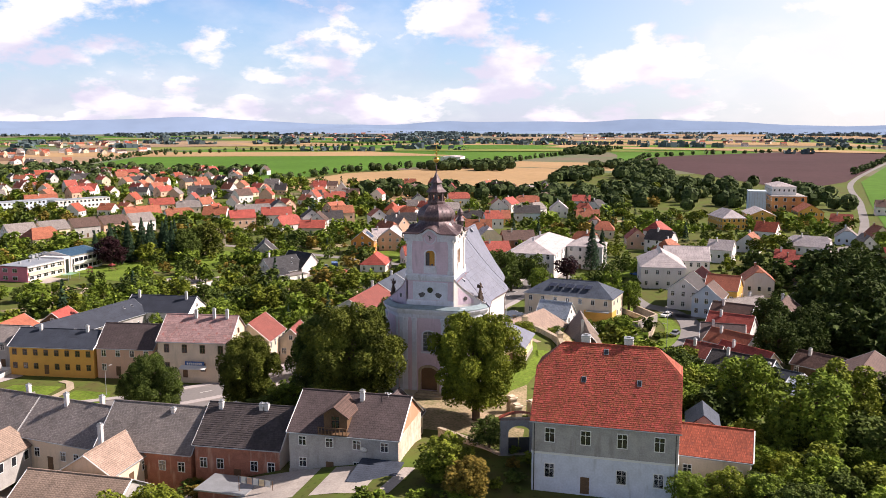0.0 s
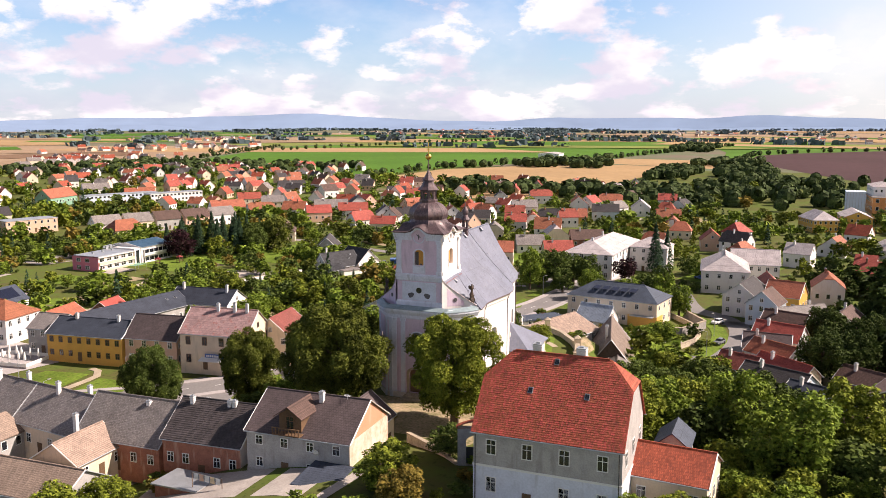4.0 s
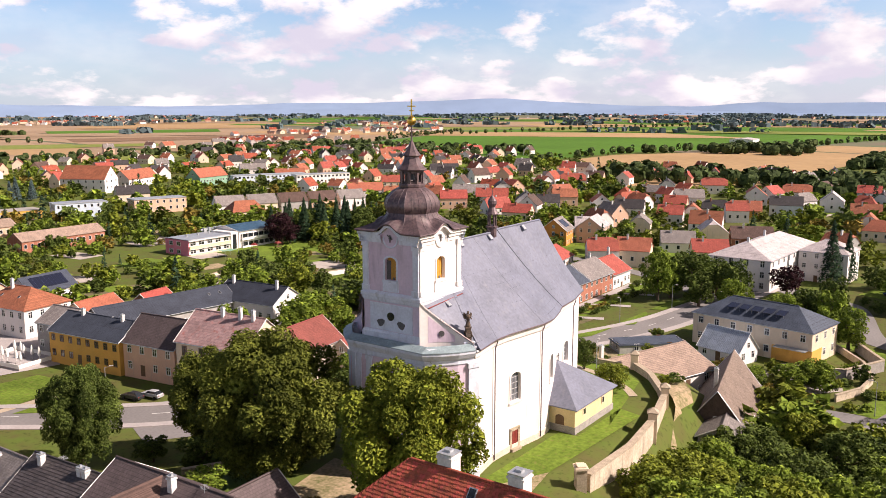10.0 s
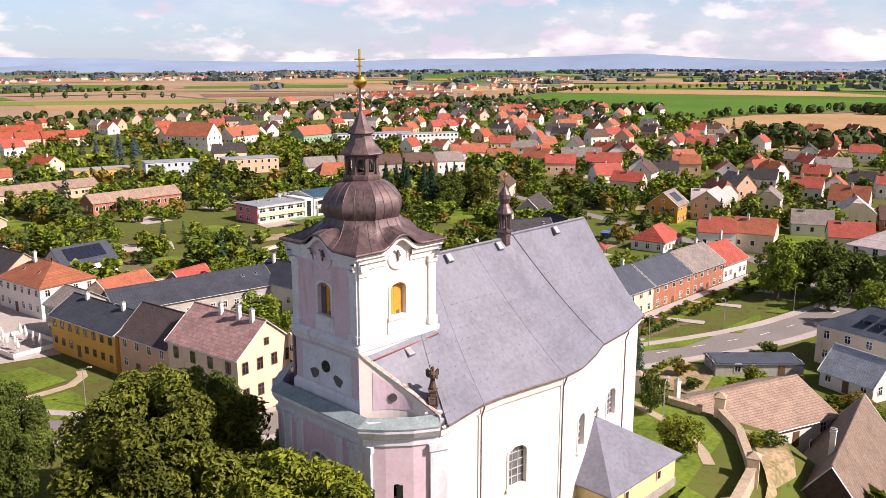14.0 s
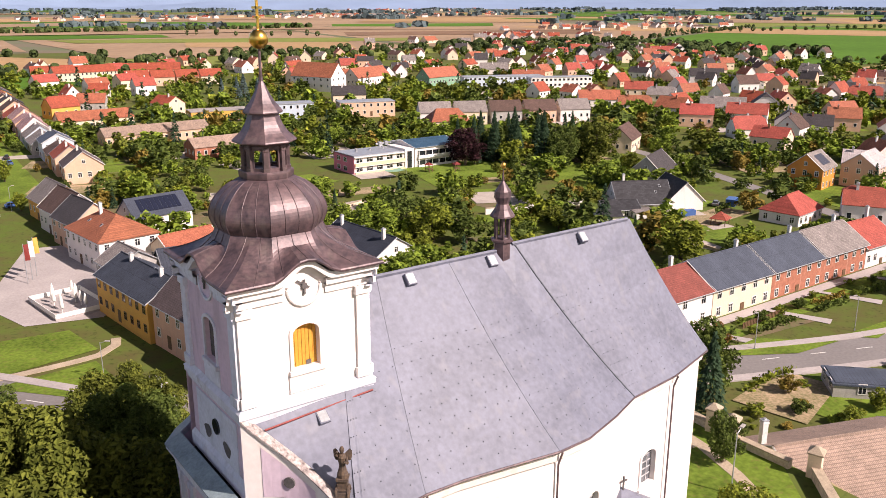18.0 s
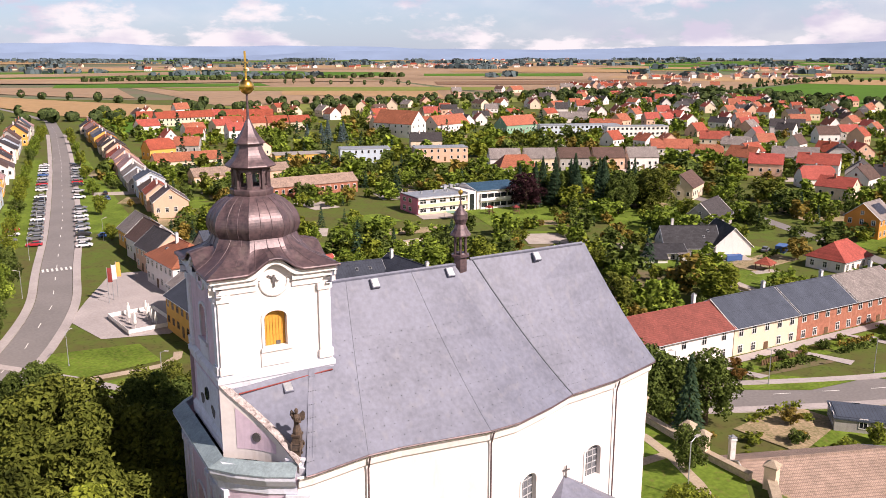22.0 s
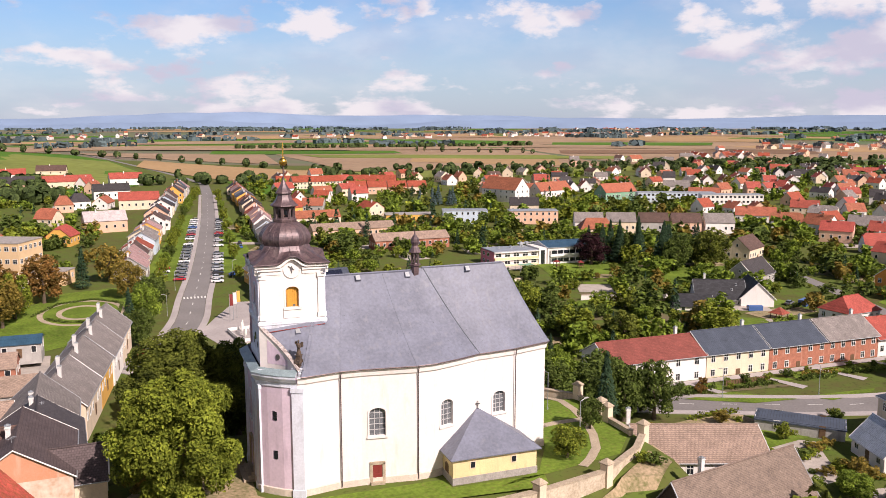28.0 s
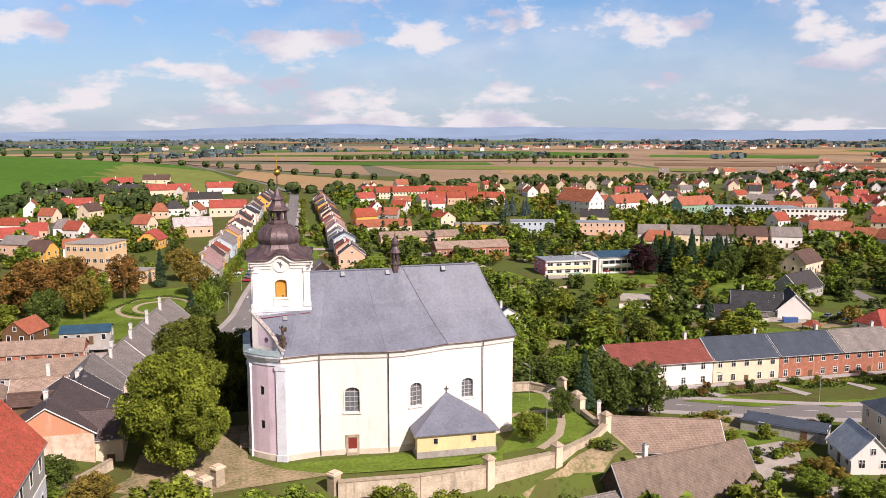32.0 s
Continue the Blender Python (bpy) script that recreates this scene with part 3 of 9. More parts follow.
def ribbon(name, line, width, mat, lift, label, category, kerb=0.0):
    """A road or path of even width along a line."""
    pts = [Vector(p) for p in line]
    dense = []
    for i in range(len(pts) - 1):
        p0, p1, p2, p3 = pts[max(i - 1, 0)], pts[i], pts[i + 1], pts[min(i + 2, len(pts) - 1)]
        n = max(2, int((p2 - p1).length / 4))
        for k in range(n):
            t = k / n
            dense.append(0.5 * ((2 * p1) + (p2 - p0) * t + (2 * p0 - 5 * p1 + 4 * p2 - p3) * t * t + (3 * p1 - p0 - 3 * p2 + p3) * t ** 3))
    dense.append(pts[-1])
    g = Geo()
    rows = []
    for i, p in enumerate(dense):
        a, b = dense[max(i - 1, 0)], dense[min(i + 1, len(dense) - 1)]
        t = (b - a).normalized()
        nn = Vector((-t.y, t.x))
        w = width / 2
        row = []
        for q in (-w, -w / 3, w / 3, w):
            x, y = p.x + nn.x * q, p.y + nn.y * q
            row.append((x, y, height(x, y) + lift))
        lo = lambda c: (c[0], c[1], c[2] - max(kerb, 0.12))
        rows.append([lo(row[0])] + row + [lo(row[-1])])
    g.rings([r[::-1] for r in rows], cap=False, closed=False)
    return tagged(part(name, g, mat), label, category, kind="structure")


# roads
ROADS = [
    ("road", [(-22, 96), (-10, 82), (2, 66), (12, 56), (26, 46), (44, 41), (62, 36), (84, 26), (112, 15), (140, 10), (200, 2), (260, -2)], 8.0),
    ("road", [(-18, 90), (-12, 105), (-5, 131), (-1, 162), (6.7, 222), (20, 351), (32, 493), (39, 604)], 7.2),
    ("road", [(52, 40), (60, 20), (66, 0), (72, -22), (74, -43)], 5.0),
    ("road", [(70, -40), (86, -45.6), (102, -46.6), (114, -44.5), (123.5, -39), (128, -33), (136, -29.5), (163, -21), (170, -6), (180, 2)], 6.0),
    ("road", [(115, -36), (120, -60), (150, -80), (230, -96), (330, -135), (520, -171), (781, -214), (1200, -332), (1610, -456)], 5.0),
    ("road", [(150, 10), (175, 45), (196, 100), (215, 160), (230, 230)], 5.0),
    ("road", [(39, 604), (20, 700), (-30, 860), (-60, 980)], 5.0),
]
for nm, ln, w in ROADS:
    ribbon(nm, ln, w, M_ASPH, 0.07, "grey asphalt road through the town", "road")
for nm, ln, w in ROADS[:2]:
    for s in (-1, 1):
        pp = [Vector(p) for p in ln]
        ribbon("pavement", [tuple(Vector(p) + Vector((-(pp[min(i + 1, len(pp) - 1)] - pp[max(i - 1, 0)]).normalized().y, (pp[min(i + 1, len(pp) - 1)] - pp[max(i - 1, 0)]).normalized().x)) * s * (w / 2 + 1.0)) for i, p in enumerate(ln)][:-1], 1.8, M_PAVE, 0.2, "pale paved footway with a kerb", "pavement", 0.25)
drape("road_forecourt", [(5, 47), (16, 50), (17, 62), (10, 66), (2, 62), (-2, 52)], M_ASPH, 0.06, "grey asphalt parking strip before the corner house", "road")
# squares and lawns
drape("square", [(1, 104), (13, 101), (22, 112), (24, 150), (10, 152), (2, 132), (-3, 118)], M_PAVE, 0.1, "pale paved town square", "square")
drape("lawn", [(-10, 100), (6.7, 98), (8.5, 87), (-6, 84.5), (-12, 90)], M_GRASS, 0.12, "mown lawn beside the road", "lawn")
drape("lawn", [(-7.5, 81), (7, 82.4), (7.6, 74), (1.5, 71)], M_GRASS, 0.12, "mown lawn beside the road", "lawn")
ribbon("footpath", [(-12, 84), (8, 84.5), (12, 90)], 1.6, M_PATH, 0.13, "narrow paved path across the lawn", "footpath")
drape("churchyard_lawn", [(24, -15), (44, -11), (50, -4), (50, 12), (40, 14), (37, 5), (36, -4), (31, -12)], M_GRASS, 0.04, "mown churchyard grass", "lawn")
drape("churchyard_lawn", [(-2, -10.2), (18, -10.5), (18, -13.2), (31, -13.5), (30, -17), (-2, -15)], M_GRASS, 0.04, "mown churchyard grass", "lawn")
drape("bare_ground", [(-26, -20), (-10, -18), (6, -15.5), (-1, -12), (-5.5, -7), (-5.5, 8), (-16, 6), (-22, -4)], M_SOIL, 0.05, "trodden bare earth before the church", "bare earth")
ribbon("footpath", [(37, -13), (42, -8), (46, 2), (47, 12), (44, 16)], 1.3, M_PATH, 0.08, "gravel path in the churchyard", "footpath")
ribbon("footpath", [(36.8, 2), (41, 3), (46, 3)], 1.3, M_PATH, 0.09, "gravel path in the churchyard", "footpath")
drape("lawn", [(78, 17), (89, 18), (93, 4), (81, 2)], M_GRASS, 0.12, "mown lawn beside the road", "lawn")
for q in ([(84, 29), (96, 29.5), (106, 21), (96, 22)], [(108, 22), (126, 21), (124, 19.5), (112, 18)], [(129, 21), (150, 19), (150, 16), (130, 18)]):
    drape("verge", q, M_GRASS, 0.14, "mown grass verge along the street", "lawn")
drape("park_lawn", [(-66, 128), (-40, 180), (-24, 184), (-15, 158), (-17, 128), (-40, 112)], M_GRASS, 0.1, "mown park lawn with beds", "lawn")
for r0 in (5.5, 10):
    ribbon("park_path", [(-33 + r0 * math.cos(a) * 1.1, 152 + r0 * math.sin(a) * 1.5) for a in [k * math.pi / 8 for k in range(17)]], 1.5, M_PATH, 0.16, "curving sandy park path", "footpath")
for q, mt in (([(-16, 195), (-10, 240), (-2, 300), (8, 372), (14, 372), (2, 262), (-6, 190)], M_GRASS), ([(12, 200), (26, 205), (30, 300), (33, 380), (27, 380), (16, 262)], M_GRASS), ([(150, 120), (185, 125), (200, 155), (160, 160)], M_GRASS), ([(120, 150), (170, 145), (180, 170), (130, 190)], M_GRASS), ([(180, 20), (205, 5), (230, 30), (215, 95), (196, 85)], M_GRASS), ([(170, -40), (230, -60), (245, -35), (180, -20)], M_GRASS), ([(260, 180), (380, 240), (350, 275), (250, 215)], M_MEADOW), ([(430, 380), (560, 360), (600, 420), (470, 450)], M_GRASS)):
    drape("green", q, mt, 0.1, "open grass between the gardens", "lawn")

# fields
FIELDS = [
    (M_FSTUB, [(430, 200), (620, 330), (800, 330), (1000, 210), (960, 70), (700, 90), (520, 70)], "pale stubble field"),
    (M_FSTUB, [(960, 60), (1020, 200), (1180, 190), (1150, 60), (900, 10)], "pale stubble field"),
    (M_FGREEN, [(620, 345), (820, 345), (1190, 205), (1900, 80), (2300, 700), (1500, 1000), (900, 760)], "bright green crop field"),
    (M_FGREEN, [(1500, 60), (1180, 40), (1100, -115), (1500, -228), (2300, -150), (2400, 200)], "bright green crop field"),
    (M_FSOIL, [(640, -140), (726, -122), (889, -68), (1144, 9), (1373, 0), (1497, -58), (1785, -296), (2075, -527), (1617, -448), (781, -208)], "dark ploughed field"),
    (M_FGREEN, [(300, -144), (520, -178), (781, -222), (1200, -340), (1600, -465), (1400, -620), (600, -413), (320, -270)], "bright green crop field"),
    (M_FTAN, [(1640, -480), (2300, -640), (2300, -960), (1440, -630)], "tan harvested field"),
    (M_FTAN, [(560, 760), (900, 780), (1500, 1020), (1300, 1700), (700, 1500)], "tan harvested field"),
    (M_FPALE, [(1510, 1030), (2310, 720), (2700, 1300), (1800, 1700)], "pale green field"),
    (M_FSTUB, [(2000, 60), (2900, -100), (3100, 500), (2320, 690)], "pale stubble field"),
    (M_FTAN, [(200, 760), (540, 780), (690, 1500), (200, 1300)], "tan harvested field"),
    (M_FPALE, [(130, 640), (520, 690), (540, 770), (200, 750)], "pale yellowish meadow"),
    (M_FSTUB, [(1300, 1720), (1820, 1720), (2500, 2600), (1500, 2800)], "pale stubble field"),
    (M_FGREEN, [(190, 1320), (690, 1520), (700, 2000), (250, 1900)], "bright green crop field"),
    (M_FTAN, [(720, 1520), (1290, 1720), (1400, 2300), (760, 2100)], "dark ploughed field"),
    (M_FTAN, [(250, 1920), (1400, 2320), (1500, 3000), (200, 2800)], "tan harvested field"),
    (M_FGREEN, [(-45, 500), (10, 640), (-36, 850), (-80, 960), (-620, 1050), (-700, 600), (-200, 440)], "bright green crop field on the swell"),
    (M_FPALE, [(-44, 560), (8, 640), (-36, 840), (-130, 900), (-150, 700)], "mown pale green strip"),
    (M_FSTUB, [(60, 640), (120, 640), (180, 760), (0, 900), (-10, 780)], "pale stubble field"),
    (M_FGREEN, [(70, 500), (160, 520), (130, 630), (58, 625)], "green meadow behind the street"),
    (M_FGREEN, [(-250, 260), (-120, 250), (-110, 330), (-240, 380)], "bright green pasture"),
    (M_FTAN, [(-60, 990), (150, 900), (190, 1300), (-100, 1250)], "tan harvested field"),
    (M_FTAN, [(-640, 1060), (-90, 980), (-110, 1250), (-700, 1300)], "orange-brown field on the swell"),
    (M_FGREEN, [(221, 1951), (515, 1985), (586, 2249), (262, 2280)], "green strip of crops"),
    (M_FGREEN, [(406, 1604), (735, 1456), (912, 1813), (562, 2205)], "green crop field beyond the tree row"),
    (M_FGREEN, [(100, 1240), (400, 1210), (420, 1320), (120, 1400)], "green strip of crops"),
    (M_FSTUB, [(324, 937), (470, 800), (540, 944), (372, 1074)], "pale yellow stubble strip"),
    (M_FPALE, [(240, 1090), (340, 1050), (540, 940), (600, 1060), (352, 1175), (230, 1200)], "green meadow strip"),
    (M_FGREEN, [(785, 1434), (1129, 1373), (1257, 1536), (919, 1684)], "long green crop field"),
    (M_FBROWN, [(640, 1120), (1010, 950), (1140, 1105), (700, 1240)], "brown harrowed field"),
    (M_FSTUB, [(1028, 1763), (1368, 1529), (1584, 1890), (1291, 2073)], "pale stubble field"),
    (M_FPALE, [(545, 960), (640, 915), (690, 990), (585, 1040)], "green meadow strip"),
]
for k, (mt, q, lb) in enumerate(FIELDS):
    drape("field", q, mt, 0.12 + 0.02 * k, lb, "field", 40)

# strips of field out to the horizon
fr = random.Random(21)
for k in range(90):
    a, d = radians(fr.uniform(-40, 150)), fr.uniform(1500, 4300)
    x, y = d * math.cos(a), d * math.sin(a)
    u = Vector((-math.sin(a + fr.uniform(-0.35, 0.35)), math.cos(a + fr.uniform(-0.35, 0.35)))) * fr.uniform(220, 620)
    w = Vector((x, y)).normalized() * fr.uniform(60, 210)
    p = Vector((x, y))
    drape("field", [tuple(p - u - w), tuple(p + u - w * 0.8), tuple(p + u * 0.9 + w), tuple(p - u * 0.8 + w)], fr.choice((M_FGREEN, M_FGREEN, M_FPALE, M_FSTUB, M_FSTUB, M_FTAN, M_FTAN)), 0.4 + 0.012 * k, "narrow far field strip on the plain", "field", 200)

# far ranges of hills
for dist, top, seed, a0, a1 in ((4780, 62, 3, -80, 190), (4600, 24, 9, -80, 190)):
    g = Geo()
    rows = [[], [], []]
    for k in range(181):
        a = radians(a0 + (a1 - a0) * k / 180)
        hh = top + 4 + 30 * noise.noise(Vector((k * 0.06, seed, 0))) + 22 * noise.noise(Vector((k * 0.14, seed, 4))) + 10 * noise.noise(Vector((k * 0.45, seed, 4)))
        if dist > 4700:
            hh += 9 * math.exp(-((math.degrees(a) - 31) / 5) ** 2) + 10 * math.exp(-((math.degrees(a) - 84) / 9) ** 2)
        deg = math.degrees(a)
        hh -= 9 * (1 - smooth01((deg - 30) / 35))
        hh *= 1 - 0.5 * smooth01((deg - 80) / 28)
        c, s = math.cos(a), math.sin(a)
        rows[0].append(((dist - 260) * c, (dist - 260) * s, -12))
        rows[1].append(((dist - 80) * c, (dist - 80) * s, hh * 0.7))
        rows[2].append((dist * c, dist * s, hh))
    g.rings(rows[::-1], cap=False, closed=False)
    tagged(part("distant_hills", g, M_HILL, smooth=True), "long wooded hills along the horizon, coloured haze blue", "hills", kind="structure")

# ---- the church ----
church = thing("church", pose(0, 0, 0), "white and lilac baroque church with steep grey roof", "church")
front_S = [(-5.0, -5.5), (-3.9, -6.7), (-2.3, -8.1), (-0.6, -9.1)]
side_S = [(-0.6, -9.1), (0.4, -9.1), (4.7, -8.35), (7.6, -8.4), (11.6, -8.9), (14.5, -9.3), (17.2, -9.15), (20.8, -8.05), (24.0, -6.8), (25.6, -6.6), (29.4, -6.1), (35.4, -4.4)]
mirror = lambda pts: [(x, -y) for x, y in pts][::-1]
TOPZ = 15.2
# seg index -> openings of the long side: centre along the sheet, foot, width, height
side_holes = {3: [(2.0, 6.4, 2.1, 3.7), (1.95, 0.35, 1.25, 2.2)], 6: [(1.9, 6.6, 1.9, 3.5)], 9: [(1.9, 6.6, 1.9, 3.0)]}
wall_g = Geo()
for k in range(len(side_S) - 1):
    wall_panel(wall_g, side_S[k], side_S[k + 1], -0.6, TOPZ, [h for h in side_holes.get(k, ()) if h[1] > 1])
wall_panel(wall_g, (35.4, -4.4), (36.2, 0), -0.6, TOPZ)
wall_panel(wall_g, (36.2, 0), (35.4, 4.4), -0.6, TOPZ)
side_N = mirror(side_S)
for k in range(len(side_N) - 1):
    j = len(side_N) - 2 - k
    wall_panel(wall_g, side_N[k], side_N[k + 1], -0.6, TOPZ, [h for h in side_holes.get(j, ()) if h[1] > 1])
part("nave_wall", wall_g, M_WHITE, church, "white rendered nave wall bulging outwards")
front_g = Geo()
front_N = mirror(front_S)
west = front_N + front_S
for k in range(len(west) - 1):
    a, b = west[k], west[k + 1]
    hol = [(5.5, 1.0, 3.0, 4.2), (5.5, 8.0, 2.2, 3.6)] if k == 3 else ([(0.85, 4.5, 0.55, 1.2), (0.85, 9.5, 0.5, 1.3)] if k == 5 else [])
    if k == 3:
        wall_panel(front_g, a, b, -0.6, 6.5, hol[:1])
        wall_panel(front_g, a, b, 6.5, TOPZ, hol[1:])
    elif k == 5:
        wall_panel(front_g, a, b, -0.6, 7.5, hol[:1])
        wall_panel(front_g, a, b, 7.5, TOPZ, hol[1:])
    else:
        wall_panel(front_g, a, b, -0.6, TOPZ)
part("west_front", front_g, M_LILAC, church, "lilac rendered west front, shade tint in its colour, with weathered patches")
inside = Geo()
inside.prism([(x + 0.9, y * 0.86) for x, y in front_S] + [(x, y * 0.86) for x, y in side_S[1:]] + [(x, y * 0.86) for x, y in side_N[:-1]] + [(x + 0.9, y * 0.86) for x, y in front_N], -0.6, TOPZ)
part("inner_core", inside, material("dark_interior", (0.03, 0.03, 0.03)), church)


def offset(poly, d):
    """An open line moved to its right by d."""
    out = []
    for i, p in enumerate(poly):
        a, b = Vector(poly[max(i - 1, 0)]), Vector(poly[min(i + 1, len(poly) - 1)])
        t = (b - a).normalized()
        out.append((p[0] + t.y * d, p[1] - t.x * d))
    return out


def ledge(poly, rows, closed=False):
    """A moulding along a line; rows of (outwards, z)."""
    g = Geo()
    if not closed:
        lines = [[(x, y, z) for x, y in offset(poly, d)] for d, z in rows]
    else:
        big = poly[-1:] + poly + poly[:1]
        lines = [[(x, y, z) for x, y in offset(big, d)[1:-1]] for d, z in rows]
    return g.rings(lines, cap=False, closed=closed)


part("plinth", ledge(front_N + front_S + side_S[1:], [(0.0, 0.9), (0.14, 0.8), (0.14, -0.7)]), M_BASE, church, "worn pale stone plinth")
part("main_cornice", ledge(front_N + front_S, [(0.02, 13.9), (0.12, 14.0), (0.12, 14.5), (0.35, 14.7), (0.62, 15.2), (0.62, 15.55), (0.0, 15.9)]), M_PALE, church, "pale moulded cornice of the west front")
part("cornice_flashing", ledge(front_N + front_S, [(0.68, 15.5), (0.68, 15.58), (-0.4, 16.1)]), M_GREENCU, church, "blue-green weathered copper flashing")
part("eaves_cornice", ledge(side_S + [(36.2, 0)] + side_N, [(0.02, 14.3), (0.22, 14.5), (0.3, 15.0), (0.5, 15.25), (0.4, 15.4)]), M_WHITE, church)
for pts in (front_S, front_N):
    for p, w in ((pts[0], 0.75), (pts[-1], 0.7)):
        g = Geo()
        g.box(-w, -0.16, 0.9, w, 0.3, 13.4).box(-w - 0.12, -0.26, 13.4, w + 0.12, 0.3, 13.95).box(-w - 0.12, -0.26, -0.5, w + 0.12, 0.3, 0.9)
        q = part("pilaster", g, M_PALE, church, "pale weathered corner pilaster")
        s = -1 if p[1] < 0 else 1
        q.matrix_basis = facing(p[0] + 0.15, p[1] - s * 0.25, 0, -1, s * 0.25) if p is (pts[0] if s < 0 else pts[-1]) else facing(p[0], p[1], 0, -0.45, s)
for y in (-4.2, 4.2, -2.6, 2.6):
    q = part("facade_pilaster", Geo().box(-0.4, -0.13, 0.9, 0.4, 0.2, 13.4).box(-0.5, -0.22, 13.4, 0.5, 0.2, 13.9), M_PALE, church)
    q.matrix_basis = facing(-5.0, y, 0, -1, 0)


def arched_window(x, y, z, nx, ny, w, h, inset, louvre=False, nv=2, nh=4, ring=None):
    """Glazing with bars, or slatted shutters, set back in an opening of the church."""
    m = facing(x, y, z, nx, ny)
    win = part("arched_shutter" if louvre else "arched_window", arch_pane(w, h), M_LOUVRE if louvre else M_REFLGLASS, church, "orange wooden belfry shutter" if louvre else "")
    win.matrix_basis = m @ pose(0, inset, 0)
    if louvre:
        # Dark strips before the boards stand in for the unlit gap.
        gap = 0.62 if nx else 0.14
        slit = part("shutter_gap", Geo().box(-w / 2 + 0.02, -0.12, 0.02, -w / 2 + gap, -0.1, h - 0.42).box(0.1, -0.12, 0.02, 0.42, -0.1, 0.3), M_BARE, win, "dark strip standing in for the unlit gap of the shutter")
    bars = Geo()
    if louvre:
        nb = 7
        for k in range(nb):
            xa = -w / 2 + 0.04 + k * (w - 0.08) / nb
            xm = abs(xa + (w - 0.08) / nb / 2) / (w / 2)
            part("board", Geo().box(xa + 0.012, -0.05 - 0.012 * (k % 2), 0.02, xa + (w - 0.08) / nb - 0.012, -0.004, h - 0.06 - 0.5 * xm ** 2.4), M_LOUVRE, win)
    else:
        for k in range(1, nv + 1):
            bars.box(-w / 2 + w * k / (nv + 1) - 0.035, -0.06, 0, -w / 2 + w * k / (nv + 1) + 0.035, -0.004, h - 0.25)
        for k in range(1, nh + 1):
            bars.box(-w / 2, -0.06, h * k / (nh + 1) - 0.035, w / 2, -0.004, h * k / (nh + 1) + 0.035)
        part("glazing_lattice", bars, M_BAR, win)
    if ring:
        r = part("window_surround", arch_ring(w, h, 0.2, 0.09), ring, church)
        r.matrix_basis = m
        sl = part("window_sill", Geo().box(-w / 2 - 0.3, -0.22, -0.28, w / 2 + 0.3, 0.1, -0.02), ring, church)
        sl.matrix_basis = m


for k, hs in side_holes.items():
    for (c, foot, w, h) in hs:
        for line, kk, flip in ((side_S, k, 1), (side_N, len(side_N) - 2 - k, -1)):
            a, b = Vector(line[kk]), Vector(line[kk + 1])
            t = (b - a).normalized()
            p = a + t * c
            if foot > 1:
                arched_window(p.x, p.y, foot, t.y, -t.x, w, h, 0.36, ring=M_WHITE)
            elif flip == 1:
                d = part("side_door", Geo().box(-0.62, -0.06, 0, 0.62, 0.1, 2.2).box(-0.5, -0.09, 0.2, -0.06, 0.0, 1.0).box(0.06, -0.09, 0.2, 0.5, 0.0, 1.0).box(-0.5, -0.09, 1.15, -0.06, 0, 2.05).box(0.06, -0.09, 1.15, 0.5, 0, 2.05), M_REDDOOR, church, "dark red panelled side door")
                d.matrix_basis = facing(p.x, p.y, foot, t.y, -t.x)
                s = part("door_surround", Geo().box(-1.0, -0.14, -0.35, -0.62, 0.1, 2.45).box(0.62, -0.14, -0.35, 1.0, 0.1, 2.45).box(-1.0, -0.14, 2.2, 1.0, 0.1, 2.62).box(-0.9, -0.5, -0.4, 0.9, 0.1, -0.02), M_STONE, church, "sandstone door surround")
                s.matrix_basis = facing(p.x, p.y, foot, t.y, -t.x)
arched_window(-5.0, 0, 8.0, -1, 0, 2.2, 3.6, 0.36, ring=M_PALE)
portal = part("portal_door", arch_pane(3.0, 4.2), M_WOOD, church, "brown wooden west portal")
portal.matrix_basis = facing(-4.6, 0, 1.0, -1, 0)
part("portal_surround", arch_ring(3.0, 4.2, 0.4, 0.2), M_STONE, church).matrix_basis = facing(-5.0, 0, 1.0, -1, 0)
part("portal_steps", Geo().box(-2.6, -1.6, -0.6, 2.6, 0, 0.35).box(-2.2, -1.0, 0.35, 2.2, 0, 0.7).box(-1.9, -0.5, 0.7, 1.9, 0, 1.0), M_STONE, church).matrix_basis = facing(-5.0, 0, 0, -1, 0)
for (x, y) in ((-3.1, -7.4), (-3.1, 7.4)):
    for z in (4.6, 9.6):
        w = part("slit_window", Geo().box(-0.25, -0.02, 0, 0.25, 0.1, 1.1), M_GLASS, church)
        w.matrix_basis = facing(x, y, z, -0.66, -0.75 if y < 0 else 0.75)

# roof of the nave and choir
RIDGE = 25.9
eave_S = offset(side_S, 0.62)
eave_S[0] = (-0.2, -9.75)
cx = lambda x: 4.2 + (x + 0.2) / 24.2 * 14.3 if x <= 24 else 18.5 + (x - 24) / 11.6 * 11.9
US = (0.0, 0.06, 0.14, 0.26, 0.42, 0.6, 0.8, 1.0)


def roof_side(line, s):
    rows = []
    for u in US:
        zz = TOPZ + 0.28 + (RIDGE - TOPZ - 0.28) * (0.80 * u + 0.20 * u ** 1.9)
        rows.append([(x + (cx(x) - x) * u, s * (abs(y) + (0.0 - abs(y)) * u), zz + (0.35 * u if x > 24 else 0.0)) for x, y in line])
    return rows


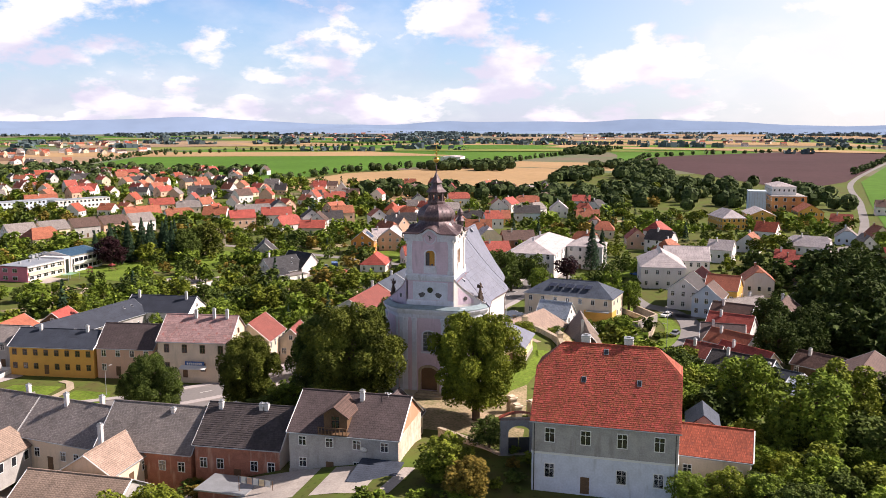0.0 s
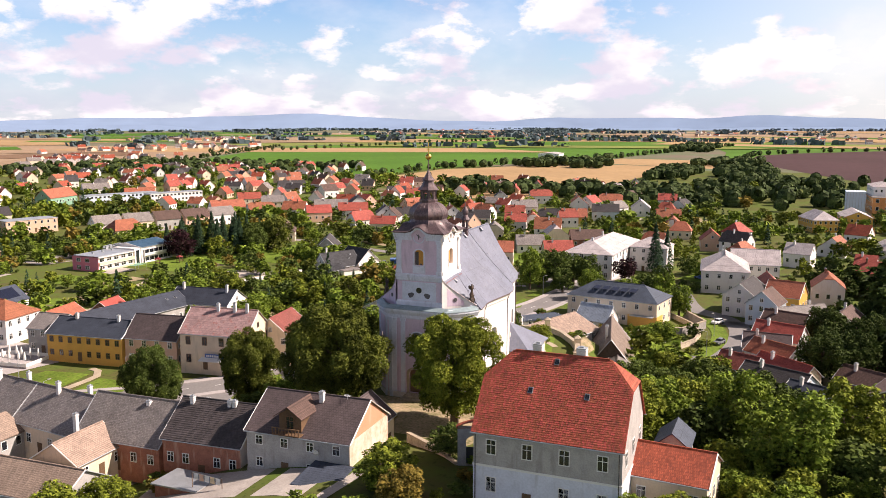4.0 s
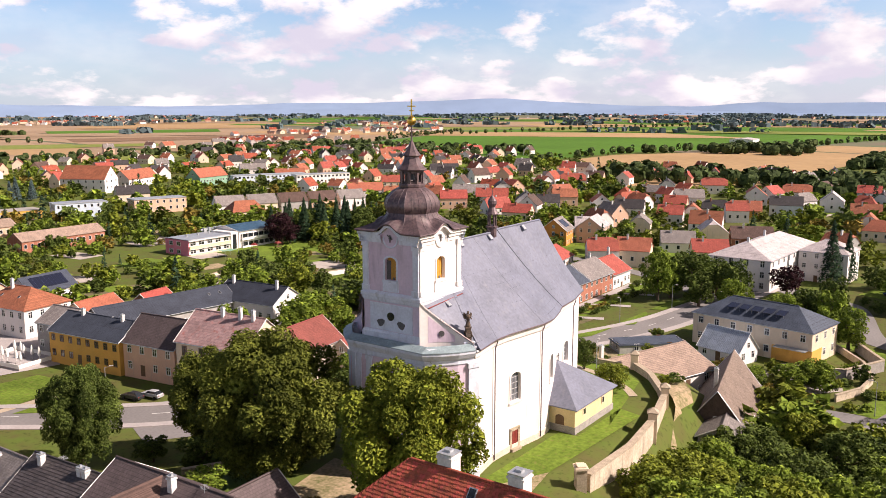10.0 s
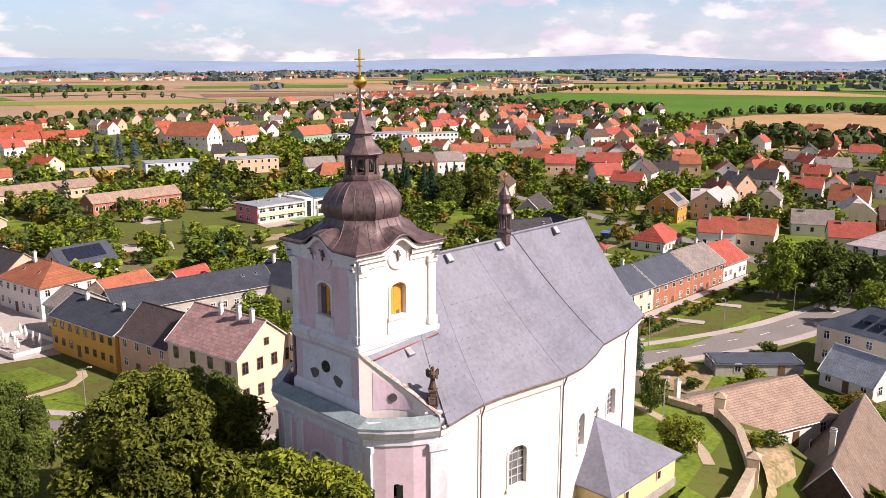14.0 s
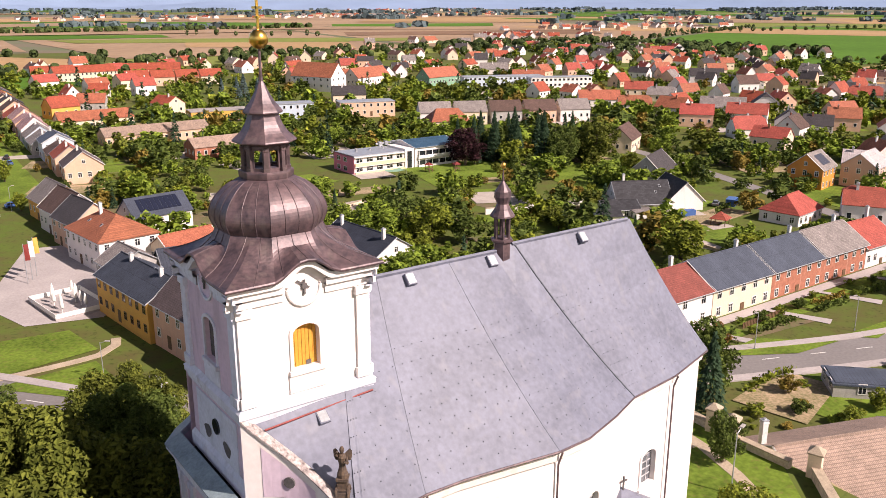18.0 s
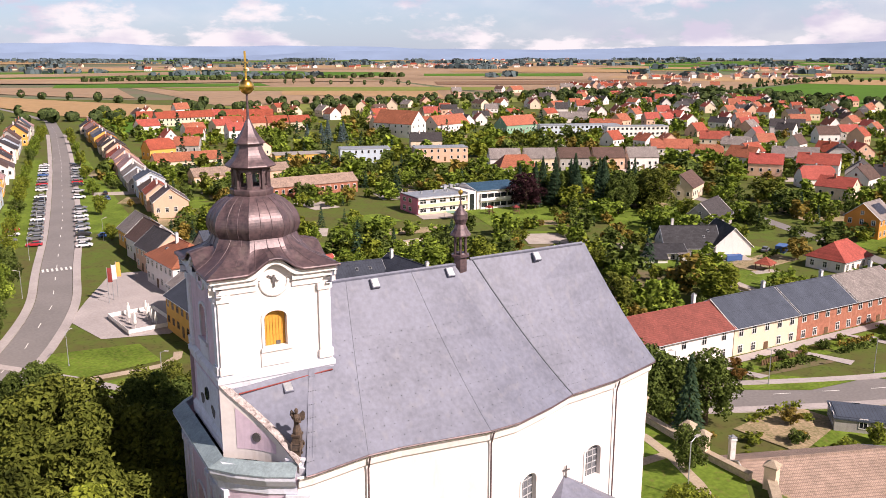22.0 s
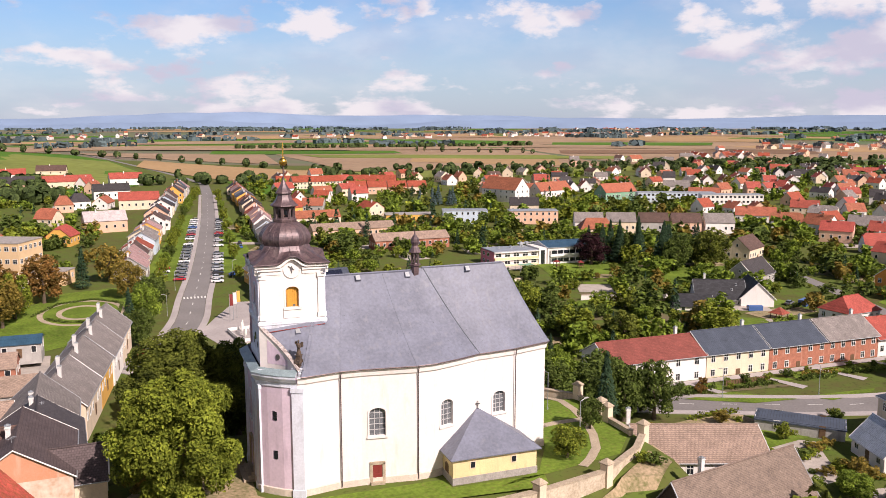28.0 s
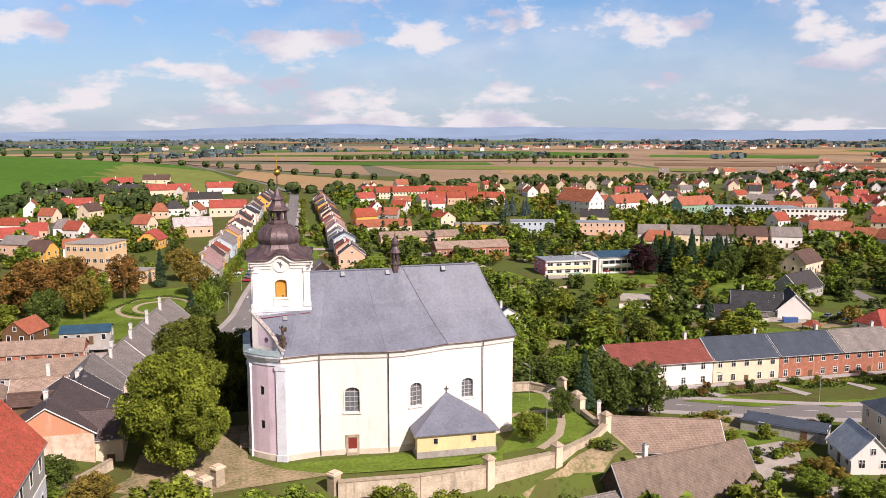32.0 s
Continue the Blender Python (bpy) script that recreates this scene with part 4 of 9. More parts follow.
E_S = eave_S + [(36.0, -4.5)]
rs = roof_side(E_S, -1)
rn = [[(x, -y, z) for x, y, z in r] for r in rs]
roof_g = Geo()
roof_g.rings([r[::-1] for r in rn], cap=False, closed=False)
roof_g.rings(rs, cap=False, closed=False)
endp = [[r1[-1], (36.9 + (30.6 - 36.9) * u, 0, r1[-1][2]), r2[-1]] for r1, r2, u in zip(rs, rn, US)]
roof_g.rings(endp, cap=False, closed=False)
solid = part("roof", roof_g, M_SLATE, church, "steep blue-grey sheet roof with rows of snow hooks")
front_roof = Geo()
verge = [r[0] for r in rs] + [r[0] for r in rn[::-1][1:]]
front_roof.add([(x, y, z - 0.02) for x, y, z in verge] + [(2.5, 0, TOPZ + 0.3)], [(k, len(verge), k + 1) for k in range(len(verge) - 1)])
part("front_gable_sheet", front_roof, M_SLATE, church)
for line in (rs, rn):
    for idx in (8,):
        part("roof_seam", Geo().tube([r[idx] for r in line], 0.075, 5), M_SEAM, church)
    for idx in (2, 5):
        part("sheet_joint", Geo().tube([Vector(r[idx]) + Vector((0, 0, 0.0)) for r in line], 0.018, 4), M_SEAM, church)
    part("gutter", Geo().tube([Vector(a) + Vector((0, 0, -0.08)) for a in line[0]], 0.085, 6), M_COPPER, church)
part("ridge_cap", Geo().bar((4.2, 0, RIDGE), (18.5, 0, RIDGE + 0.02), 0.16).bar((18.5, 0, RIDGE + 0.3), (30.5, 0, RIDGE + 0.36), 0.16), M_SLATE, church)
hooks = Geo()
for line, s in ((rs, -1),):
    for r in range(1, 10):
        u = r / 13.5 + 0.004 * math.sin(r * 5.0)
        for k in range(34):
            f = (k + (0.5 if r % 2 else 0)) / 34 * (len(line[0]) - 2.001) + 0.0
            i = int(f)
            q = f - i
            ui = max(j for j in range(len(US)) if US[j] <= u)
            uf = (u - US[ui]) / (US[min(ui + 1, 7)] - US[ui])
            lo = Vector(line[ui][i]).lerp(Vector(line[ui][i + 1]), q)
            hi = Vector(line[ui + 1][i]).lerp(Vector(line[ui + 1][i + 1]), q)
            p = lo.lerp(hi, uf)
            hooks.box(p.x - 0.024, p.y - 0.035, p.z - 0.02, p.x + 0.024, p.y + 0.02, p.z + 0.04)
tagged(part("snow_hook", hooks, M_SEAM, church), kind="stuff")
for x, y, z, lean in ((9.4, -0.55, 25.42, 47), (16.3, -0.5, 25.42, 47), (25.1, -0.5, 25.72, 47), (0.45, -4.8, 19.92, 34)):
    h = part("roof_hatch", Geo().box(-0.34, -0.42, -0.12, 0.34, 0.42, 0.16), M_SLATE, church)
    part("hatch_lid", Geo().box(-0.28, -0.36, 0.16, 0.28, 0.36, 0.19), M_METAL, h, "pale zinc hatch lid")
    h.matrix_basis = pose(x, y, z, lean)
for x, y, z0 in ((4.9, -8.6, 0.2), (14.8, -9.5, 0.2), (30.0, -6.25, 0.2)):
    part("downpipe", Geo().bar((x, y, z0), (x, y, 14.2), 0.075).bar((x, y, 14.2), (x, y - 0.35, 15.2), 0.075), M_COPPER, church)
    part("downpipe", Geo().bar((x, -y, z0), (x, -y, 14.2), 0.075).bar((x, -y, 14.2), (x, -y + 0.35, 15.2), 0.075), M_COPPER, church)

# ridge turret
turret = part("ridge_turret", Geo().lathe([(0.62, 25.2), (0.62, 26.5), (0.85, 26.6), (0.85, 26.75), (0.55, 26.8), (0.5, 26.9)], 6, (17.6, 0)), M_COPPER, church, "small dark copper ridge turret")
for k in range(6):
    a = math.pi * 2 * k / 6
    part("turret_post", Geo().bar((17.6 + 0.5 * math.cos(a), 0.5 * math.sin(a), 26.8), (17.6 + 0.5 * math.cos(a), 0.5 * math.sin(a), 28.4), 0.12), M_COPPER, turret)
part("turret_cap", Geo().lathe([(0.62, 28.3), (0.9, 28.4), (0.88, 28.5), (0.6, 28.9), (0.42, 29.3), (0.44, 29.4), (0.62, 29.8), (0.58, 30.2), (0.3, 30.6), (0.1, 30.9), (0.04, 31.6), (0.03, 31.9)], 12, (17.6, 0)), M_COPPER, turret, smooth=False)
part("turret_ball", Geo().lathe([(0.02, 31.75), (0.16, 31.85), (0.2, 32.0), (0.16, 32.15), (0.02, 32.25)], 10, (17.6, 0)), M_GOLD, turret, smooth=True)

# tower
tower_g = Geo()
T = 4.05
sq = [(-T, T), (-T, -T), (T, -T), (T, T), (-T, T)]
for k in range(4):
    wall_panel(tower_g, sq[k], sq[k + 1], 15.4, 21.2)
    wall_panel(tower_g, sq[k], sq[k + 1], 21.2, 28.3, [(T, 22.95, 1.65, 2.65)], 0.5)
# The sun-side face is white; the others take lilac with shade in the colour.
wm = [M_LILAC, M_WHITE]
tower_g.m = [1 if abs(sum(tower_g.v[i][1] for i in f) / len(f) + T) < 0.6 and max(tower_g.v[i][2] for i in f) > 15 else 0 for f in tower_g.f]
part("tower_wall", tower_g, wm, church, "square white belfry tower, lilac shade coloured in off the sun side")
part("tower_core", Geo().box(-3.3, -3.3, 15, 3.3, 3.3, 28.4), material("dark_interior", (0.03, 0.03, 0.03)), church)
sqc = [(-T, T), (-T, -T), (T, -T), (T, T)]
part("tower_string_course", ledge(sqc, [(0.05, 20.3), (0.2, 20.45), (0.3, 20.8), (0.42, 20.9), (0.42, 21.2), (0.1, 21.45), (0.0, 21.5)], True), M_PALE, church)
part("string_course_flashing", ledge(sqc, [(0.45, 21.18), (0.45, 21.24), (0.05, 21.52)], True), M_PALE, church)
part("tower_base_course", ledge(sqc, [(0.05, 15.6), (0.3, 15.8), (0.3, 16.6), (0.05, 16.9)], True), M_PALE, church)


def bow(s, half, rise):
    """Height of the arch in the middle of a tower cornice."""
    q = abs(s) / half
    return rise * (0.5 + 0.5 * math.cos(math.pi * min(q, 1.0))) if q < 1 else 0.0


for nx, ny in ((-1, 0), (0, -1), (1, 0), (0, 1)):
    m = facing(nx * T, ny * T, 0, nx, ny)
    # Trim off the sun side takes the bluish, shade-tinted copy.
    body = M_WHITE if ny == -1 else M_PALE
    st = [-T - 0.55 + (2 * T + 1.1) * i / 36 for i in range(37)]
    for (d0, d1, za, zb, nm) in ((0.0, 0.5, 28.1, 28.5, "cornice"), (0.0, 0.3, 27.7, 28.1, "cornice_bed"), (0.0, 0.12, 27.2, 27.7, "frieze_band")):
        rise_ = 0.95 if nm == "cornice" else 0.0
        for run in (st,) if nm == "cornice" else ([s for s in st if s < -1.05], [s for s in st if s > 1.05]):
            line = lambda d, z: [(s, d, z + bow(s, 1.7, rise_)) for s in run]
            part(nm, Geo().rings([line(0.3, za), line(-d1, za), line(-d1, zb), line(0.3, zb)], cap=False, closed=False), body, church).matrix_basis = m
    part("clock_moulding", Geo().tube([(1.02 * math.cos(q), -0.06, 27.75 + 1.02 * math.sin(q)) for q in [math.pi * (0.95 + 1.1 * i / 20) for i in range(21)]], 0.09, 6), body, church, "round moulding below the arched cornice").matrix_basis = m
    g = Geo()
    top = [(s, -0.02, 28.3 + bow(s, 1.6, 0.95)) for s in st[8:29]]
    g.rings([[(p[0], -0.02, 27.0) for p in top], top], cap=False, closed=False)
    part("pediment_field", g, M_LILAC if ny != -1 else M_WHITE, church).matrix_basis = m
    clock = part("clock_pointer", Geo().box(-0.06, -0.16, 27.35, 0.06, -0.08, 28.2).add([(-0.5, -0.1, 28.15), (-0.4, -0.1, 28.25), (0.35, -0.1, 27.75), (0.28, -0.1, 27.65)], [(0, 1, 2, 3)]).box(-0.14, -0.18, 27.72, 0.14, -0.08, 28.0), M_BARE, church, "dark clock pointers without a dial")
    clock.matrix_basis = m
    for s in (-1, 1):
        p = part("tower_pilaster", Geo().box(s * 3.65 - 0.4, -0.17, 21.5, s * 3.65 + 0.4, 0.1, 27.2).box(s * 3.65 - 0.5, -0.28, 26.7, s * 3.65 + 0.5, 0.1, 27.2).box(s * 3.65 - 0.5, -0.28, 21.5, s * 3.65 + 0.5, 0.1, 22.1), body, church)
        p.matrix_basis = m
    arched_window(nx * T, ny * T, 22.95, nx, ny, 1.65, 2.65, 0.4, louvre=True, ring=body)
    part("window_apron", Geo().box(-1.15, -0.1, 21.6, 1.15, 0.1, 22.65), body, church).matrix_basis = m
    if (nx, ny) in ((-1, 0), (1, 0)):
        part("panel", Geo().box(-3.1, -0.06, 16.95, 3.1, 0.1, 20.1), M_PALE, church, "pale recessed panel with flaking plaster").matrix_basis = m
        part("oculus", Geo().lathe([(0.5, -0.02), (0.5, 0.1)], 14), M_GLASS, church).matrix_basis = m @ pose(0, -0.06, 18.7, 90)
        for s in (-1, 1):
            g = Geo().add([(s * 1.5 + 0.55 * math.cos(a) * (1 + 0.25 * math.sin(3 * a)), -0.085, 17.8 + 0.5 * math.sin(a) * (1 + 0.2 * math.cos(2 * a + s))) for a in [2 * math.pi * k / 11 for k in range(11)]], [tuple(range(11))])
            part("flaked_patch", g, M_BARE, church).matrix_basis = m

# volutes and statues beside the tower
for s in (-1, 1):
    pts = [Vector((-4.05, s * 4.05, 0)).lerp(Vector((-0.2, s * 8.9, 0)), k / 12) + Vector((0.45 * math.sin(math.pi * k / 12), -s * 0.45 * math.sin(math.pi * k / 12), 0)) for k in range(13)]
    slope_z = lambda y: TOPZ + 0.28 + (RIDGE - TOPZ - 0.28) * (0.80 * (1 - abs(y) / 9.75) + 0.20 * (1 - abs(y) / 9.75) ** 1.9)
    tops = [slope_z(p.y) - 0.22 - 0.6 * math.sin(math.pi * (k / 12) ** 0.8) for k, p in enumerate(pts)]
    nrm = Vector((-0.78, s * 0.62, 0))
    g = Geo()
    fr = [tuple(p + nrm * 0.3 + Vector((0, 0, 15.4))) for p in pts]
    ft = [tuple(p + nrm * 0.3 + Vector((0, 0, z))) for p, z in zip(pts, tops)]
    bt = [tuple(p - nrm * 0.3 + Vector((0, 0, z))) for p, z in zip(pts, tops)]
    bb = [tuple(p - nrm * 0.3 + Vector((0, 0, 15.4))) for p in pts]
    g.rings([fr, ft, bt, bb], cap=False, closed=False)
    edge = [(0.25 + 4.4 * (1 - abs(p.y) / 9.75), p.y, slope_z(p.y) + 0.025) for p in pts]
    inner = [tuple(p - nrm * 0.25 + Vector((0, 0, z - 0.04))) for p, z in zip(pts, tops)]
    rowz = [[tuple(Vector(i).lerp(Vector(e), q) + Vector((0, 0, 0.5 * q * (1 - q) * (e[2] - i[2])))) for i, e in zip(inner, edge)] for q in (0, 0.25, 0.5, 0.75, 1.0)]
    part("front_roof_strip", Geo().rings(rowz if s > 0 else rowz[::-1], cap=False, closed=False), M_SLATE, church, smooth=True)
    part("tower_flashing", Geo().bar((-3.0, s * 4.55, 20.08), (4.0, s * 4.55, 20.6), 0.06), M_REDDOOR, church, "dull red flashing strip at the foot of the tower")
    # The north volute takes the render with shade in its colour.
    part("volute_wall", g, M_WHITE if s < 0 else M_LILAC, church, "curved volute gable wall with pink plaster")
    lift = lambda q, dz: [tuple(p + nrm * q + Vector((0, 0, z + dz))) for p, z in zip(pts, tops)]
    part("volute_coping", Geo().rings([lift(0.4, -0.02), lift(0.4, 0.09), lift(0.1, 0.17), lift(-0.3, 0.1), lift(-0.3, -0.04)], cap=False, closed=False), M_COPING, church, "weathered stone coping of the volute")
    field = lambda k0, k1, z0, dz: [[tuple(pts[k] + nrm * 0.33 + Vector((0, 0, z0))) for k in range(k0, k1)], [tuple(pts[k] + nrm * 0.33 + Vector((0, 0, max(z0 + 0.1, tops[k] - dz)))) for k in range(k0, k1)]]
    fld = field(2, 9, 16.2, 0.55)
    part("volute_field", Geo().rings(fld if s > 0 else fld[::-1], cap=False, closed=False), M_LILAC, church, "flaking pink plaster field")
    o = part("volute_oculus", Geo().lathe([(0.34, -0.03), (0.34, 0.08)], 14), M_BARE, church)
    o.matrix_basis = facing(pts[5].x + nrm.x * 0.36, pts[5].y + nrm.y * 0.36, 17.2, nrm.x, nrm.y) @ pose(0, 0, 0, 90)
    seat = pose(-0.1, s * 8.0, 0, 0, 0, 51 if s < 0 else -51)
    part("statue_plinth", Geo().box(-0.95, -0.8, 14.5, 1.0, 1.25, 15.75).box(-0.62, -0.6, 15.75, 0.62, 0.6, 16.1).box(-0.7, -0.68, 16.1, 0.7, 0.68, 16.25), M_PALE, church).matrix_basis = seat
    curl = [(0.5 - 0.62 * (1 - k / 26) * math.cos(0.42 * k) - 0.5, 16.78 + 0.62 * (1 - k / 26) * math.sin(0.42 * k)) for k in range(22)]
    scroll = Geo().tube([(x, -0.42, z) for x, z in curl], 0.1, 6).tube([(x, 0.42, z) for x, z in curl], 0.1, 6)
    scroll.rings([[(x, -0.4, z), (x, 0.4, z)] for x, z in curl[:9]], cap=False, closed=False)
    scroll.box(-0.5, -0.38, 16.25, 0.5, 0.38, 17.2).prism([(-0.36, -0.34), (0.36, -0.34), (0.36, 0.34), (-0.36, 0.34)], 17.2, 17.75).box(-0.46, -0.42, 17.72, 0.46, 0.42, 17.86)
    part("statue_scroll", scroll, M_STATUE, church, "dark scrolled stone bracket").matrix_basis = seat @ Matrix.Diagonal((0.78, 0.78, 1, 1))
    stat = Geo().lathe([(0.34, 17.85), (0.36, 18.05), (0.26, 18.35), (0.21, 18.6), (0.26, 18.85), (0.3, 19.08), (0.22, 19.22), (0.09, 19.3), (0.15, 19.42), (0.16, 19.56), (0.1, 19.68), (0.02, 19.72)], 10)
    for w in (-1, 1):
        stat.rings([[(0.12, w * 0.12, 19.2), (0.2, w * 0.16, 18.7), (0.16, w * 0.14, 18.75)], [(0.22, w * 0.45, 19.5), (0.3, w * 0.5, 18.75), (0.24, w * 0.46, 18.8)], [(0.28, w * 0.62, 19.35), (0.34, w * 0.6, 18.95), (0.3, w * 0.58, 19.0)]])
        stat.bar((0, w * 0.28, 19.08), (-0.28, w * 0.4, 18.8 if w < 0 else 19.35), 0.085, 5).bar((-0.28, w * 0.4, 18.8 if w < 0 else 19.35), (-0.48, w * 0.2, 19.0 if w < 0 else 19.6), 0.07, 5)
    part("statue", stat, M_STATUE, church, "dark weathered winged stone statue").matrix_basis = seat @ Matrix.Diagonal((0.85, 0.85, 1, 1))

# tower helm
def fine(rows, n):
    """More rows along a smooth curve through the given ones."""
    out = []
    for i in range(len(rows) - 1):
        a, b, c, d = (Vector(rows[max(i - 1, 0)]), Vector(rows[i]), Vector(rows[i + 1]), Vector(rows[min(i + 2, len(rows) - 1)]))
        for k in range(n):
            t = k / n
            p = 0.5 * (2 * b + (c - a) * t + (2 * a - 5 * b + 4 * c - d) * t * t + (3 * b - a - 3 * c + d) * t ** 3)
            out.append(tuple(p))
    return out + [tuple(rows[-1])]


def squircle(h, z, k, n=32):
    """A ring between a square (k=0) and an octagon (k=1)."""
    out = []
    for i in range(n):
        a = 2 * math.pi * (i + 0.0) / n
        c, s_ = math.cos(a), math.sin(a)
        sqr = h / max(abs(c), abs(s_))
        oc = h * 1.02 / max(abs(math.cos(((a + math.pi / 8) % (math.pi / 4)) - math.pi / 8)), 0.1)
        r = sqr + (oc - sqr) * k
        mid = 1 - min(1, abs(((a + math.pi / 4) % (math.pi / 2)) - math.pi / 4) / 0.42)
        out.append((r * c, r * s_, z + (0.95 * smooth01(mid * 1.1) * (1 - k) ** 1.5 if h > 3.2 else 0)))
    return out


helm = part("helm", Geo().rings([squircle(h_, z_, k_, 64) for h_, z_, k_ in fine([(4.78, 28.42, 0), (4.76, 28.6, 0), (4.2, 28.85, 0.06), (3.65, 29.2, 0.25), (3.2, 29.7, 0.6), (2.9, 30.25, 0.95), (2.8, 30.5, 1)], 3)], cap=False), M_COPPER, church, "flared brown copper helm roof")
oct_ = lambda prof: Geo().lathe(fine(prof, 3), 8, turn=math.pi / 8)
part("onion", oct_([(2.95, 30.4), (3.12, 30.55), (3.32, 31.0), (3.36, 31.4), (3.2, 31.95), (2.85, 32.45), (2.3, 32.95), (1.75, 33.25), (1.5, 33.35)]), M_COPPER, church, "faceted brown copper onion dome")
part("lantern_base", oct_([(1.5, 33.3), (1.55, 33.45), (1.55, 33.75), (1.4, 33.8)]), M_COPPER, church)
octagon = [(1.26 * math.cos(math.pi / 8 + math.pi / 4 * k), 1.26 * math.sin(math.pi / 8 + math.pi / 4 * k)) for k in range(9)]
side = (Vector(octagon[1]) - Vector(octagon[0])).length
for k in range(8):
    a = math.pi / 8 + math.pi / 4 * k
    part("lantern_post", Geo().box(-0.13, -0.13, 33.75, 0.13, 0.13, 35.25).box(-0.17, -0.17, 33.75, 0.17, 0.17, 33.95).box(-0.17, -0.17, 34.95, 0.17, 0.17, 35.1), M_COPPER, church).matrix_basis = Matrix.Rotation(a, 4, "Z") @ pose(1.24, 0, 0)
    wall = Geo()
    wall_panel(wall, octagon[k], octagon[k + 1], 33.75, 35.25, [(side / 2, 33.98, 0.5, 1.02)], 0.12)
    part("lantern_side", wall, M_COPPER, church, "dark copper panel with an arched opening")
for k in range(24):
    a = math.pi * 2 * k / 24 + math.pi / 24
    cut = math.cos(math.pi / 8) / math.cos(((a + math.pi / 8) % (math.pi / 4)) - math.pi / 8) if k % 3 != 1 else 1.0
    part("standing_seam", Geo().tube([((r + 0.012) * cut * math.cos(a), (r + 0.012) * cut * math.sin(a), z) for r, z in fine([(3.12, 30.55), (3.32, 31.0), (3.36, 31.4), (3.2, 31.95), (2.85, 32.45), (2.3, 32.95), (1.75, 33.25)], 3)], 0.02, 4), M_SEAMCU, church)
skirt = [squircle(h_, z_, k_, 64) for h_, z_, k_ in fine([(4.76, 28.6, 0), (4.2, 28.85, 0.06), (3.65, 29.2, 0.25), (3.2, 29.7, 0.6), (2.9, 30.25, 0.95), (2.8, 30.5, 1)], 3)]
for k in range(0, 64, 3):
    part("standing_seam", Geo().tube([(x * 1.004, y * 1.004, z + 0.01) for x, y, z in (row_[k] for row_ in skirt)], 0.02, 4), M_SEAMCU, church)
bell = part("bell", Geo().lathe([(0.42, 34.2), (0.36, 34.4), (0.28, 34.7), (0.2, 34.9), (0.02, 34.95)], 10), M_SEAM, church)
part("lantern_cap", oct_([(1.25, 35.2), (1.75, 35.35), (1.78, 35.5), (1.35, 35.9), (1.05, 36.35), (0.88, 36.9), (1.08, 36.95), (1.08, 37.1), (0.75, 37.5), (0.45, 38.0), (0.22, 38.5), (0.1, 38.9), (0.08, 40.45)]), M_COPPER, church)
part("gilded_ball", Geo().lathe([(0.04, 40.4), (0.3, 40.5), (0.5, 40.75), (0.54, 41.0), (0.46, 41.25), (0.25, 41.45), (0.05, 41.5)], 16), M_GOLD, church, "gilded ball under the cross", smooth=True)
part("cross", Geo().box(-0.06, -0.06, 41.45, 0.06, 0.06, 43.4).box(-0.06, -0.55, 42.55, 0.06, 0.55, 42.68).box(-0.06, -0.32, 42.05, 0.06, 0.32, 42.16), M_GOLD, church, "gilded double cross")

# sacristy
sac = thing("sacristy", pose(24.3, -9.8, 0), "low yellow sacristy with a hipped slate roof against the church", "annex")
g = Geo()
g.box(-5.9, -2.8, -0.8, 5.9, 3.4, 3.4)
part("wall", g, M_SACR, sac)
part("plinth", Geo().box(-6.0, -2.9, -0.9, 6.0, 3.4, 0.9), M_PLINTH, sac, "flaking grey plinth")
part("roof", Geo().add([(-6.4, -3.3, 3.35), (6.4, -3.3, 3.35), (6.4, 3.6, 3.35), (-6.4, 3.6, 3.35), (-0.2, 3.0, 7.8), (-6.4, -3.3, 3.5), (6.4, -3.3, 3.5), (6.4, 3.6, 3.5), (-6.4, 3.6, 3.5)], [(3, 2, 1, 0), (5, 6, 4), (6, 7, 4), (7, 8, 4), (8, 5, 4), (0, 1, 6, 5), (1, 2, 7, 6), (3, 0, 5, 8)]), M_SLATE, sac)
for x in (-3.2, 2.6):
    w = part("window", Geo().box(-0.3, -0.05, 0, 0.3, 0.05, 0.8), M_GLASS, sac)
    w.matrix_basis = pose(x, -2.83, 2.0)
    part("frame", Geo().box(-0.4, -0.07, -0.1, 0.4, 0.0, 0).box(-0.4, -0.07, 0.8, 0.4, 0, 0.9).box(-0.4, -0.07, 0, -0.3, 0, 0.8).box(0.3, -0.07, 0, 0.4, 0, 0.8), M_CREAM, w)
d = part("arched_door", arch_pane(1.3, 2.3), M_WOOD, sac)
d.matrix_basis = facing(-5.93, -0.6, 0.0, -1, 0)
part("cross", Geo().box(-0.05, -0.05, 7.6, 0.05, 0.05, 8.8).box(-0.35, -0.05, 8.35, 0.35, 0.05, 8.45), M_BARE, sac).matrix_basis = pose(-0.2, 2.8, 0)

